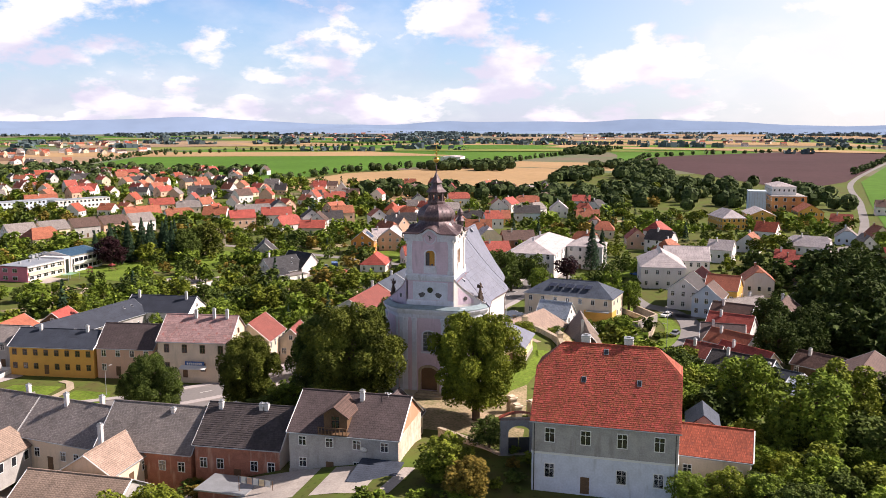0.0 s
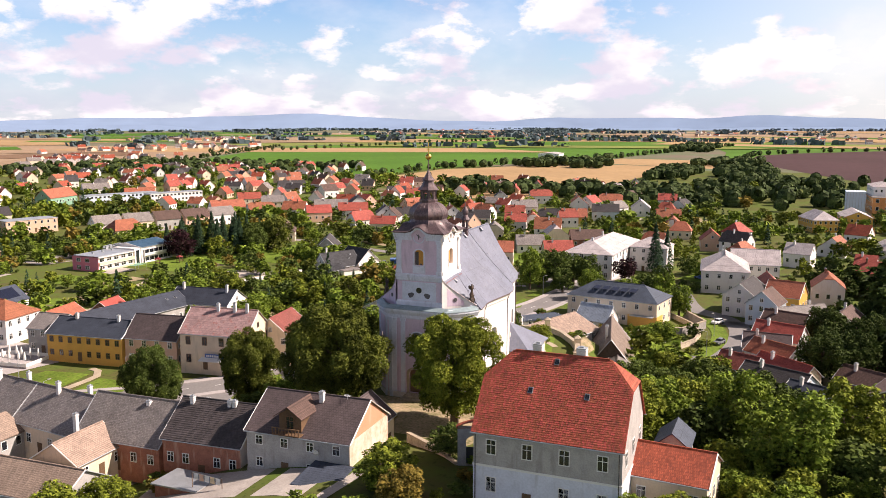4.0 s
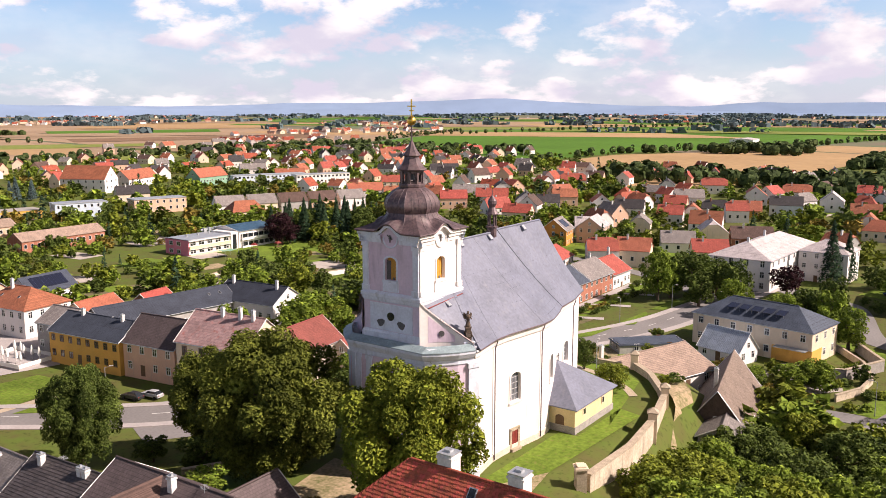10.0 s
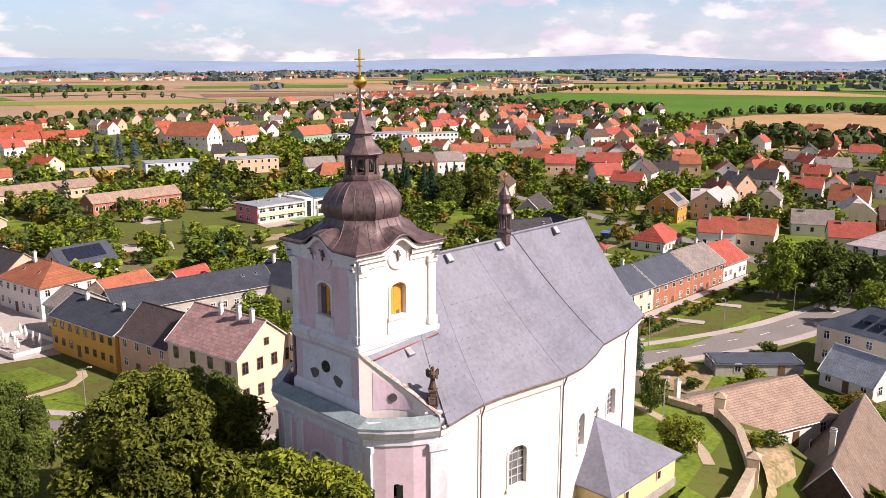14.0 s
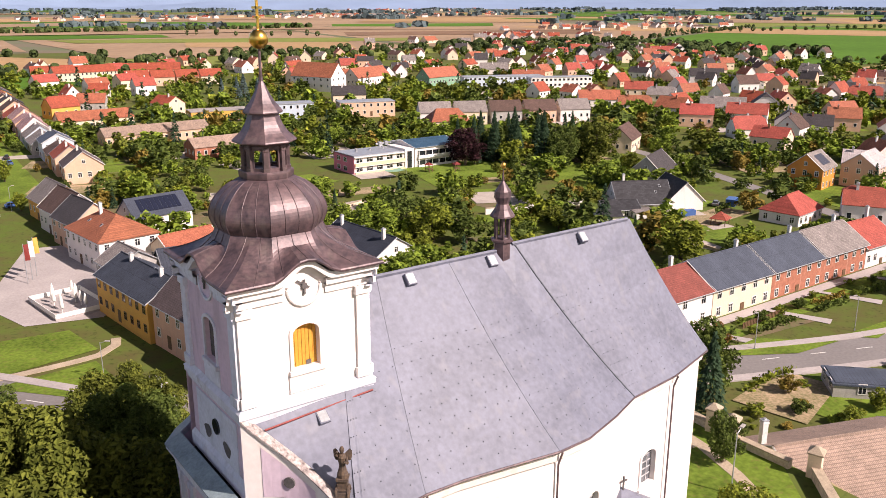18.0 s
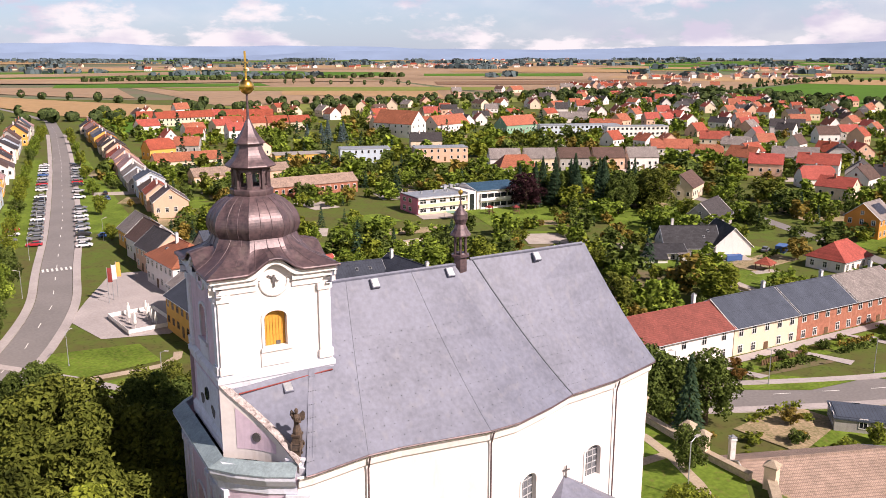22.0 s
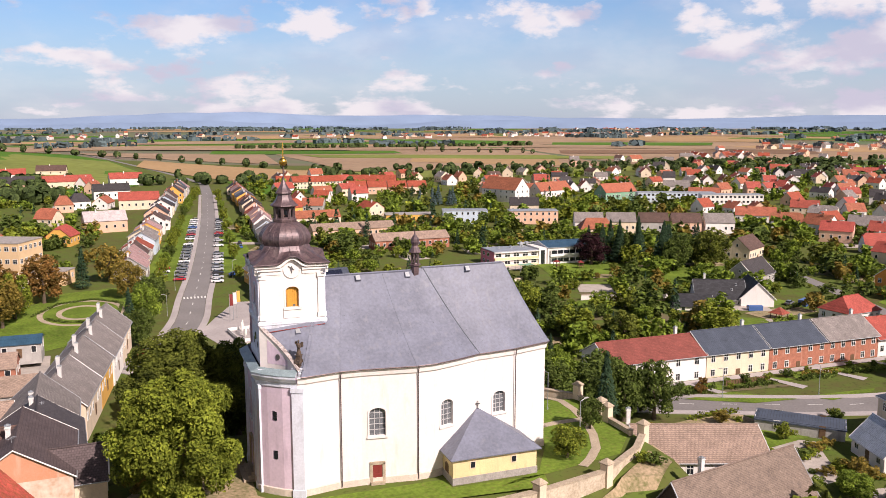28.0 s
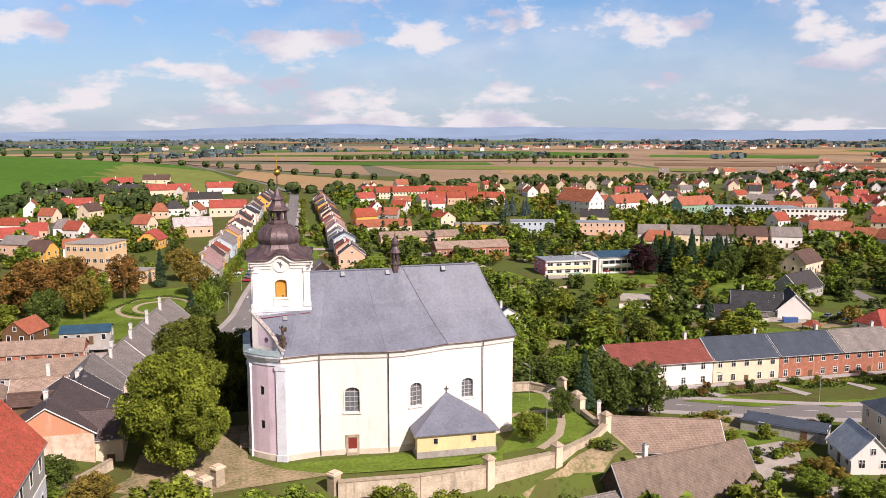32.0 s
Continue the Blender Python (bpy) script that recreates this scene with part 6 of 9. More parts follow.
# ---- the east street ----
row = [(85.2, 24, R_DULL, M_WHITE, "white row house with a dull red roof"), (105.8, 16.8, R_SLATEB, M_CREAM, "cream row house with a blue-grey sheet roof"), (122.6, 16.6, R_SLATEB, M_BRICKW, "brick row house with a blue-grey sheet roof"),
       (138.6, 15.4, R_GREY, M_BRICKW, "brick row house with a brown-grey roof"), (152.6, 12.4, R_RED, M_WHITE, "white row house with a bright red roof")]
for x, L, rf, wl_, lb in row:
    house(x, 45.2, 0, L, 11.8, 6.2 if x < 150 else 5.2, 3.6 if rf is not R_DULL else 3.2, wl_, rf, lb, zg=-10.4, rich=True, nl=5, nw=2, win=(1.0, 1.4), over=0.5, group="row houses of the east street", plinth=M_PLINTH, chims=((L * 0.35, 0.6, 10.6),), blind=(2, 3))
house(60, -6, -20, 19, 14, 3.0, 3.0, M_WHITE, R_FELT, "low farm building under a weathered brown felt roof", zg=-5.6, rich=True, chims=((-9.5, 2.0, 7.4),), nl=4)
house(55.6, -21.0, 11, 23.5, 9.8, 0.6, 6.2, M_DKWOOD, R_BARN, "old barn with a steep weathered brown roof", zg=-6.0, rich=True, nl=2, nw=0, chims=((-5.5, 1.0, 7.9),), name="barn", category="barn", doors=False)
house(42.6, -25.0, 11, 8.5, 6.5, 2.2, 1.7, M_GREYR, R_GREY, "low grey-roofed lean-to against the barn", zg=-6.4, rich=True, nl=1, nw=1, doors=False)
house(96.5, -9.0, 74, 9.5, 7.0, 2.6, 3.6, M_WHITE, R_PALEBL, "small white house with a pale blue sheet roof", zg=-9.4, rich=True)
solar_house = house(109.5, -12.6, 80, 26.5, 13, 7.0, 3.4, M_CREAM, R_SLATEB, "cream and yellow house with a dark hipped solar roof", zg=-9.6, hip=0.95, rich=True, nl=7, nw=3)
for k in range(5):
    sp = part("solar_panel", Geo().box(-1.0, -1.25, 0.0, 1.0, 1.25, 0.08), M_PANEL, solar_house)
    sp.matrix_basis = pose(-5.4 + 2.7 * k, 3.4, 9.25, -12)
    for q in (-0.8, 0.8):
        leg = part("strut", Geo().bar((q, 1.1, -0.9), (q, 1.1, 0.0), 0.04), M_METAL, sp)
part("yellow_storey", Geo().box(-13.35, 1.5, -1.0, -13.1, 6.56, 3.1).box(-13.35, 6.3, -1.0, -5.0, 6.6, 3.1), M_YELLOW, solar_house, "bright yellow lower storey")
part("porch_roof", Geo().box(-12.6, 6.4, 3.1, -6.0, 8.4, 3.3), M_METAL, solar_house)
house(93.5, 7.4, -45, 15, 6.0, 1.7, 0.0, M_GREYR, R_SLATEB, "row of low garages with a grey sheet roof", zg=-9.4, flat=True, rich=True, nl=2)
house(190, 9, -3, 44, 18, 9.3, 3.6, M_WHITE, R_LIGHT, "large white villa with a pale hipped roof", zg=-9.8, hip=0.85, rich=True, nl=9, nw=4, win=(1.1, 1.7), chims=((6, 2, 13.5), (-12, 1, 13.4)), name="villa", category="villa")
house(199, -8, 87, 14, 14, 9.3, 3.0, M_WHITE, R_LIGHT, "white cross wing of the villa", zg=-9.8, hip=0.85, rich=True, nl=4, nw=4)
house(170, -37, 5, 24, 15, 7.8, 4.4, M_WHITE, R_LIGHT, "white house with a pale brown hipped roof", zg=-9.8, hip=0.8, rich=True, nl=6, nw=4, chims=((3, 1, 13.5), (-5, 1, 13.4)))
house(186, -46, 95, 16, 12, 7.2, 4.4, M_WHITE, R_LIGHT, "white wing with a pale roof", zg=-9.8, rich=True)
house(132, -46, -12, 15, 9.5, 6.2, 3.6, M_WHITE, R_DARK, "white house with a dark roof beside the lane", zg=-9.6, rich=True)
house(119, -52, -14, 9, 8.5, 6.0, 3.6, M_BLUEW, R_BROWN, "pale blue house with arched windows", zg=-9.4, rich=True)
house(137, -57, 75, 10, 9, 5.5, 3.8, M_YELLOW, R_TERRA, "yellow house with an orange tile roof", zg=-9.6, rich=True)
house(150, -52, 10, 14, 9, 5.0, 3.8, M_WHITE, R_RED, "white house with a red tile roof", zg=-9.8, rich=True)
for x, y, r, L, W, mt, wl_, e, ri, word in ((113.5, -61, -50, 15, 8, R_GREY, M_WHITE, 4.6, 2.6, "grey"), (87, -56.2, 70, 11.5, 7.4, R_RED, M_WHITE, 4.6, 3.2, "bright red"), (79.2, -53.6, 88, 10.5, 7.0, R_TAUPE, M_PEACH, 4.0, 2.8, "grey-brown"), (71.2, -55.4, 52, 11.5, 6.6, R_TERRA, M_WHITE, 4.2, 2.6, "orange"), (61, -48.6, 64, 9, 6.4, R_DULL, M_BRICKW, 3.4, 2.6, "dark red"),
                                           (60.5, -58, 48, 14, 5.5, R_RED, M_CREAM, 3.6, 2.4, "red"), (50.5, -56.4, 62, 14, 8.5, R_DARK, M_BLUEW, 3.8, 2.8, "dark"), (42.5, -63.2, 60, 9.5, 8, R_INKY, M_WHITE, 3.8, 2.2, "dark blue sheet"), (36, -68.6, 60, 9, 8, R_PALEBL, M_WHITE, 3.6, 2.0, "pale ribbed sheet"),
                                           (101, -57.5, 70, 11, 8, R_BROWN, M_YELLOW, 4.8, 3.0, "brown"), (59, -74, 55, 11, 7, R_BROWN, M_WOOD, 3.2, 2.4, "rusty brown"), (112, -72, -15, 12, 8, R_BROWN, M_CREAM, 4.6, 3.0, "brown")):
    house(x, y, r, L, W, e, ri, wl_, mt, "house in the tight lane cluster under a %s roof" % word, zg=height(x, y) - 0.3, rich=True, group="houses by the lane", chims=((L * 0.22, 0.8, 0),))
house(34, -78, -20, 16, 11, 4.0, 3.0, M_WOOD, R_BROWN, "low house with a rusty brown roof", zg=-5.5, rich=True)
house(-34, -78, -30, 13, 9, 4.0, 3.2, M_WHITE, R_SLATEB, "house with a dark blue roof among the trees", zg=0.5, rich=True)
house(-32.5, -46.2, 85, 9, 8.5, 4.4, 2.4, M_CREAM, R_OLD, "low wing of the rectory under orange tiles", zg=1.6, rich=True)
house(-24, -45, 0, 6, 4, 5.0, 1.6, M_GREYR, R_SLATEB, "small lean-to with a dark sheet roof", zg=1.4)

# ---- gardens, school, villas north-east ----
sch = house(119.7, 189.8, 0, 18.6, 12.6, 5.7, 0.0, M_WHITE, M_METAL, "flat-roofed school with a pink end wall and cream balconies", zg=-9.7, flat=True, rich=True, storeys=2, nl=5, nw=0, win=(2.2, 1.25), name="school", category="school", doors=False)
part("end_wall", Geo().box(-9.5, -6.4, -1, -9.3, 6.4, 5.95), M_PINKW, sch, "bright pink end wall")
for z in (0.7, 3.55):
    part("balcony_band", Geo().box(-9.2, -6.95, z - 0.85, 9.4, -6.33, z + 0.12), M_BAND, sch, "pale yellow parapet band")
    part("balcony_slab", Geo().box(-9.3, -7.0, z - 0.98, 9.5, -6.3, z - 0.86), M_FRAME, sch)
part("balcony_roof", Geo().box(-9.5, -7.1, 5.55, 9.6, -6.3, 5.75), M_FRAME, sch)
for z in (0.95, 3.75):
    for k in range(2):
        put_window(sch, pose(-9.5, -1.0 + 4.2 * k, z, 0, 0, -90), 1.9, 1.3)
part("stair_tower", Geo().box(9.3, -6.9, -1, 12.6, 4.0, 6.6), M_WHITE, sch, "white stair block")
part("stair_glazing", Geo().box(10.1, -6.96, 0.4, 11.8, -6.86, 5.8), M_GLASS, sch)
for k in range(3):
    part("vent_pipe", Geo().lathe([(0.35, 5.9), (0.35, 6.6), (0.5, 6.62), (0.5, 6.8), (0.05, 6.9)], 8, (-4 + 5 * k, 1.5)), M_METAL, sch)
wing = house(141.5, 190.4, 0, 17.5, 15.0, 6.6, 1.5, M_WHITE, R_BLUE, "white school wing with a blue sheet roof and open galleries", zg=-9.7, rich=True, nl=0, nw=2, win=(1.6, 1.4), storeys=2, name="school", category="school", doors=False)
for z in (0.2, 3.3):
    part("gallery_opening", Geo().box(-7.6, -7.56, z, 8.2, -7.46, z + 2.1), M_GLASS, wing, "dark glazed gallery")
    part("gallery_rail", Geo().box(-7.8, -8.3, z - 0.25, 8.5, -7.45, z - 0.05).box(-7.8, -8.3, z - 0.05, 8.5, -8.2, z + 0.8), M_FRAME, wing)
    for k in range(7):
        part("gallery_post", Geo().box(-7.7 + 2.65 * k, -8.28, z - 0.05, -7.5 + 2.65 * k, -8.1, z + 2.7), M_FRAME, wing)
air = thing("roof_duct", pose(131.5, 196.0, -3.2), "pale metal air ducts on the school roof", "air duct")
for k in range(4):
    part("duct", Geo().box(-0.6, -0.7, -0.4, 0.6, 0.7, 0.9).box(-1.6, -0.25, 0.1, 1.6, 0.25, 0.6), M_METAL, air).matrix_basis = pose(2.6 * k - 4, 0.4 * (k % 2), 0)
house(160.2, 99.4, 63, 14, 9.6, 3.7, 4.6, M_WHITE, R_BLACK, "white family house with a black shingle roof and plain white gable", zg=-10.6, rich=True, nl=3, nw=1, over=0.6, win=(0.9, 1.1), blind=(3,))
house(150.6, 103.6, -27, 15, 9.2, 3.5, 4.3, M_WHITE, R_BLACK, "white wing under a black shingle roof with deep eaves", zg=-10.6, rich=True, nl=4, nw=1, over=0.9, chims=((-4.0, 1.2, 9.0),), skylights=((3.5, 0.4, -1), (5.0, 0.7, -1)))
house(140.5, 101.5, -27, 9.5, 7, 2.9, 1.5, M_WHITE, R_BLACK, "low white annex with a black roof", zg=-10.6, rich=True, nl=4, nw=1, over=0.6, doors=False)
house(143.8, 94.4, -27, 8, 4.6, 2.6, 0.0, M_WHITE, R_GREY, "flat-roofed white garage beside the house", zg=-10.6, flat=True, rich=True, nl=1, nw=1, doors=False)
house(134.0, 98.6, -27, 6, 4.5, 2.2, 0.8, M_WHITE, R_BLACK, "small shed with a low dark roof", zg=-10.6, nl=1, nw=0, doors=False)
trailer = thing("trailer", pose(153.0, 89.6, -10.5, 0, 0, -20), "blue tarpaulin-covered trailer in a yard", "trailer")
part("cover", Geo().prism([(-2.1, -1.0), (2.1, -1.0), (2.1, 1.0), (-2.1, 1.0)], 0.75, 2.35).add([(-2.1, -1.0, 2.352), (2.1, -1.0, 2.352), (2.0, 0, 2.55), (-2.0, 0, 2.55), (2.1, 1.0, 2.352), (-2.1, 1.0, 2.352)], [(0, 1, 2, 3), (3, 2, 4, 5), (1, 4, 2), (5, 0, 3)]), PAINTS[3], trailer)
for q in (-1, 1):
    part("wheel", Geo().lathe([(0.32, -0.1), (0.32, 0.1)], 12).at(pose(0.3, q * 0.95, 0.3, 90)), M_TYRE, trailer)
part("drawbar", Geo().bar((2.1, 0, 0.7), (3.4, 0, 0.55), 0.06), M_DKMETAL, trailer)
gz = thing("gazebo", pose(152.5, 79.0, -10.3, 0, 0, 20), "small garden gazebo with a red pyramid roof", "gazebo")
part("roof", Geo().add([(-2.2, -2.2, 2.3), (2.2, -2.2, 2.3), (2.2, 2.2, 2.3), (-2.2, 2.2, 2.3), (0, 0, 4.0)], [(0, 1, 4), (1, 2, 4), (2, 3, 4), (3, 0, 4), (3, 2, 1, 0)]), R_RED, gz)
for qx in (-1.7, 1.7):
    for qy in (-1.7, 1.7):
        part("post", Geo().box(qx - 0.09, qy - 0.09, -0.4, qx + 0.09, qy + 0.09, 2.35), M_WOOD, gz)
house(181, 125, 25, 16, 10, 4.0, 4.6, M_GREYR, R_DARK, "grey bungalow with a dark roof", zg=-10, rich=True)
house(214, 168, 30, 16, 10, 5.0, 4.4, M_CREAM, R_BROWN, "cream gabled house with a brown roof", zg=-9.8)
house(171, 72, 8, 13, 10, 3.6, 3.6, M_WHITE, R_RED, "house with a bright red hipped roof", zg=-10.2, hip=0.7, rich=True)
house(212, 92, 12, 11, 10, 6.4, 4.0, M_ORANGE, R_GREY, "orange house with a grey roof and solar panels", zg=-10, rich=True, solar=(-3, 3, 0.2, 0.8, -1))
house(227, 84, 12, 13, 10, 6.6, 3.6, M_PEACH, R_LIGHT, "pink house with a pale roof", zg=-10, rich=True)
house(-55.5, 190.5, -24, 15, 14, 15.6, 0.0, M_BEIGE, M_PLINTH, "beige four-storey flat-roofed block", zg=-7.5, flat=True, rich=True, storeys=4, nl=6, nw=5, win=(1.3, 1.3), doors=False, name="apartment_block", category="apartment block")
house(-42, 198, -24, 8, 7, 4.0, 0.0, M_BEIGE, M_PLINTH, "low entrance wing of the beige block", zg=-7.5, flat=True, rich=True)
house(224, 423, 115, 30, 15, 7.2, 7.6, M_WHITE, R_TERRA, "large white gabled granary with an orange roof", zg=-8.0, nl=6, nw=3, name="granary")
house(262, 430, 20, 32, 12, 5.5, 5.5, M_WHITE, R_TERRA, "long house with an orange roof", zg=-8.8)
house(300, 405, 10, 28, 12, 5.5, 5.5, M_GREENW, R_TERRA, "green house with an orange roof", zg=-9)
house(330, 378, -22, 52, 10, 6.2, 0.0, M_BLUEW, M_METAL, "terrace of flat-roofed white and blue houses", zg=-9.4, flat=True, nl=18, nw=2, win=(1.5, 1.3))
house(355, 352, -22, 40, 10, 6.2, 0.0, M_WHITE, M_METAL, "terrace of flat-roofed white houses", zg=-9.4, flat=True, nl=14, nw=2, win=(1.5, 1.3))
house(152, 318, -18, 24, 11, 6.4, 0.0, M_BLUEW, M_METAL, "flat-roofed terrace with coloured balconies", zg=-9, flat=True, nl=8)
house(186, 304, -18, 26, 11, 6.4, 0.0, M_PEACH, M_METAL, "flat-roofed terrace with coloured balconies", zg=-9, flat=True, nl=8)
house(124, 330, -10, 26, 12, 4.0, 0.0, M_YELLOW, M_PLINTH, "low flat-roofed hall with yellow walls", zg=-8.8, flat=True, nl=8)
for k in range(5):
    house(196 + 14.5 * k, 262 - 6.5 * k, -24, 14, 10, 5.6, 4.0, (M_WHITE, M_CREAM, M_GREYR, M_PEACH, M_WHITE)[k], (R_GREY, R_GREY, R_BROWN, R_BROWN, R_GREY)[k], "terraced house with a dull roof", zg=-9.4, group="terrace behind the school")
house(190, 244, -20, 16, 12, 4.6, 4.4, M_CREAM, R_TERRA, "house with an orange hipped roof", zg=-9.5, hip=0.6)

# ---- works at the edge of the fields ----
house(424, -108, 4, 34, 20, 13.5, 0.0, M_TAWNY, M_PLINTH, "tall tawny works hall at the edge of the fields", zg=-9.6, flat=True, storeys=3, nl=8, nw=4, win=(1.6, 2.0), doors=False, name="works_hall", category="factory")
house(428, -106, 4, 26, 14, 19, 2.0, M_WHITE, R_LIGHT, "white upper storey block of the works", zg=-9.6, hip=0.8, storeys=4, nl=8, name="works_hall", category="factory")
house(396, -118, 4, 20, 14, 6.5, 4.0, M_YELLOW, R_TERRA, "works wing with an orange roof", zg=-9.6)
house(366, -88, 4, 26, 14, 7, 3.0, M_YELLOW, R_LIGHT, "yellow works wing with pale roof", zg=-9.6)
house(350, -70, 20, 20, 13, 6.5, 4.2, M_YELLOW, R_LIGHT, "yellow villa with a pale roof", zg=-9.6, hip=0.6)
silo = thing("silo", pose(404, -90, -9.6), "pale blue box silo beside the works", "silo")
part("bin", Geo().box(-6, -5, -1, 6, 5, 17).box(-6.2, -5.2, 16.6, 6.2, 5.2, 17.2), M_BLUEW, silo)
for k in range(7):
    part("rib", Geo().box(-6.1, -4.6 + k * 1.5, 0, -5.95, -4.4 + k * 1.5, 16.5), M_METAL, silo)
house(1105, 279, 5, 46, 30, 9, 1.5, M_WHITE, R_LIGHT, "large white farm hall in the fields", zg=-9.5, nl=6, nw=3)
house(841, 64, 5, 60, 14, 4.5, 3.0, M_BRICKW, R_RED, "long shed with a red roof", zg=-9.5, nl=8)
house(460, 300, 62, 60, 11, 3.6, 2.0, M_GREYR, R_DARK, "long dark shed by the field", zg=-9.5, nl=6)

# ---- the long street ----
wl_cycle = (M_WHITE, M_CREAM, M_PEACH, M_YELLOW, M_BLUEW, M_GREYR)
rf_cycle = (R_TERRA, R_BROWN, R_PINKISH, R_GREY, R_SLATEB, R_DARK, R_OLD, R_TAUPE)
hr = random.Random(11)
for k in range(25):
    u = k / 25
    y = 172 + 352 * u
    x = -15 + 40 * u + 6 * u * (u - 1) - 7
    x += hr.uniform(-1.6, 0.6)
    if k > 1:
        house(x, y, 84 + hr.uniform(-3, 3), hr.uniform(11.5, 14.2), hr.uniform(9, 11.5), hr.uniform(4.0, 6.6), hr.uniform(2.8, 4.6), hr.choice(wl_cycle), hr.choice(rf_cycle), "terraced house along the tree-lined street", group="houses along the long street", chims=((hr.uniform(-4, 4), 0.7, 0),), nl=4, rich=k < 8, skylights=((2, 0.5, -1),) if k % 3 == 0 else ())
    x2 = 29.5 + 17 * u + 6
    if k > 2 and y < 510:
        house(x2 + hr.uniform(-0.5, 1.6), y + 6, 86 + hr.uniform(-3, 3), hr.uniform(11, 14.2), hr.uniform(9, 11), hr.uniform(3.8, 6.2), hr.uniform(2.8, 4.4), hr.choice(wl_cycle), hr.choice(rf_cycle), "terraced house along the tree-lined street", group="houses along the long street", chims=((hr.uniform(-4, 4), 0.7, 0),), nl=4, rich=k < 8)
house(120, 552, 5, 40, 12, 6, 4, M_CREAM, R_OLD, "long house with a red-brown roof", zg=-8)
for k in range(4):
    house(140 + 15 * k, 505 - 2 * k, -5, 14, 10, 5.5, 4, (M_PINKW, M_PEACH, M_PEACH, M_CREAM)[k], R_OLD, "terraced house in dull red", group="red terrace")
house(95, 240, 3, 34, 9, 4.2, 2.6, M_BRICKW, R_FELT, "long low brick outbuilding with a felt roof", zg=-9)
house(80, 282, 3, 40, 9, 4.2, 2.6, M_PEACH, R_FELT, "long outbuilding in the gardens", zg=-9)
house(70, 330, 3, 30, 10, 4.5, 3.2, M_CREAM, R_TERRA, "long house in the gardens", zg=-8.8)

# ---- houses that stand out among the gardens ----
ROOFS = {"T": (R_TERRA, "orange tile", 4), "R": (R_RED, "red tile", 5), "O": (R_OLD, "dull red tile", 6), "B": (R_BROWN, "brown tile", 7), "D": (R_DARK, "dark", 8), "G": (R_GREY, "grey shingle", 9), "L": (R_LIGHT, "pale sheet", 9)}
WALLS = {"W": (M_WHITE, "white", 0), "C": (M_CREAM, "cream", 1), "P": (M_PEACH, "peach", 2), "B": (M_BLUEW, "pale blue", 0), "O": (M_ORANGE, "orange", 2), "R": (M_BRICKW, "brick", 2), "G": (M_GREENW, "green", 1), "Y": (M_YELLOW, "yellow", 1)}


def lot(x, y, code, width, view):
    """A detached house seen from the church hill: roof and wall by code, gable or eaves to the church."""
    rf, wl = ROOFS[code[0]], WALLS[code[1]]
    deep = min(10.5, 7.5 + width * 0.15)
    end_on = (x * 7 + y * 3) % 10 < 4 and width < 15
    rot = view + (0 if end_on else 90) + (x * 13 + y) % 21 - 10
    L, W = (deep + 2, width * 0.85) if end_on else (width, deep)
    tall = 5.6 if (x + 2 * y) % 3 else 3.8
    if not clear(x, y, 3.0):
        return
    if math.hypot(x, y) > 480:
        far_house(x, y, rot, L, W, tall, W * 0.4, wl[2], rf[2])
    else:
        house(x, y, rot, L, W, tall, W * 0.4, wl[0], rf[0], "detached %s house with a %s roof among gardens" % (wl[1], rf[1]), hip=0.45 if (x + y) % 4 == 0 else 0.0, nl=max(3, int(width / 3.4)), nw=3, chims=((L * 0.2, 0.8, 0),), group="detached houses", doors=False, solar=(-L * 0.35, L * 0.35, 0.25, 0.8, -1) if code == "GP" and width == 14 else None)


for spot in ((157, -69, "TW", 11, -8), (188, -84, "RP", 10, -10), (196, -95, "GP", 14, -12), (215, -126, "RW", 12, -16), (217, -136, "TW", 14, -18), (369, -132, "RP", 11, -12), (298, -122, "GB", 12, -13), (446, -173, "BW", 16, -14), (260, -100, "LW", 17, -11), (261, -75, "TW", 13, -7), (226, -61, "LW", 10, -5), (204, -83, "RW", 7, -9), (241, 94, "LP", 9, 25), (315, 122, "TW", 11, 25), (312, 105, "DW", 14, 23), (181, 59, "RW", 10, 24)):
    lot(*spot)
for spot in ((187, 50, "TC", 11, 22), (222, 48, "GW", 12, 20), (242, 42, "LC", 13, 17), (248, 29, "BR", 15, 15), (209, 32, "RC", 12, 17), (334, 70, "DC", 12, 17), (287, 75, "RW", 11, 20), (361, 93, "GW", 15, 19), (390, 67, "TW", 14, 15), (423, 53, "TW", 15, 13), (353, 42, "DB", 15, 13), (383, 27, "LW", 13, 11), (440, 19, "RW", 12, 9), (326, 148, "TP", 13, 27), (305, 180, "RW", 17, 32), (299, 156, "DW", 12, 29)):
    lot(*spot)
for spot in ((297, 142, "DW", 11, 28), (343, 197, "DW", 14, 31), (454, 223, "DB", 14, 28), (421, 191, "RC", 16, 26), (439, 105, "RW", 15, 18), (441, 135, "DW", 11, 20), (291, 108, "RW", 8, 24), (250, 74, "GC", 10, 22), (317, 55, "RW", 10, 16), (210, 167, "BC", 10, 50), (286, 192, "RP", 14, 44), (316, 201, "GW", 20, 42), (302, 242, "TW", 16, 47), (305, 269, "TW", 21, 49), (202, 348, "DC", 17, 64), (386, 455, "GW", 20, 54)):
    lot(*spot)
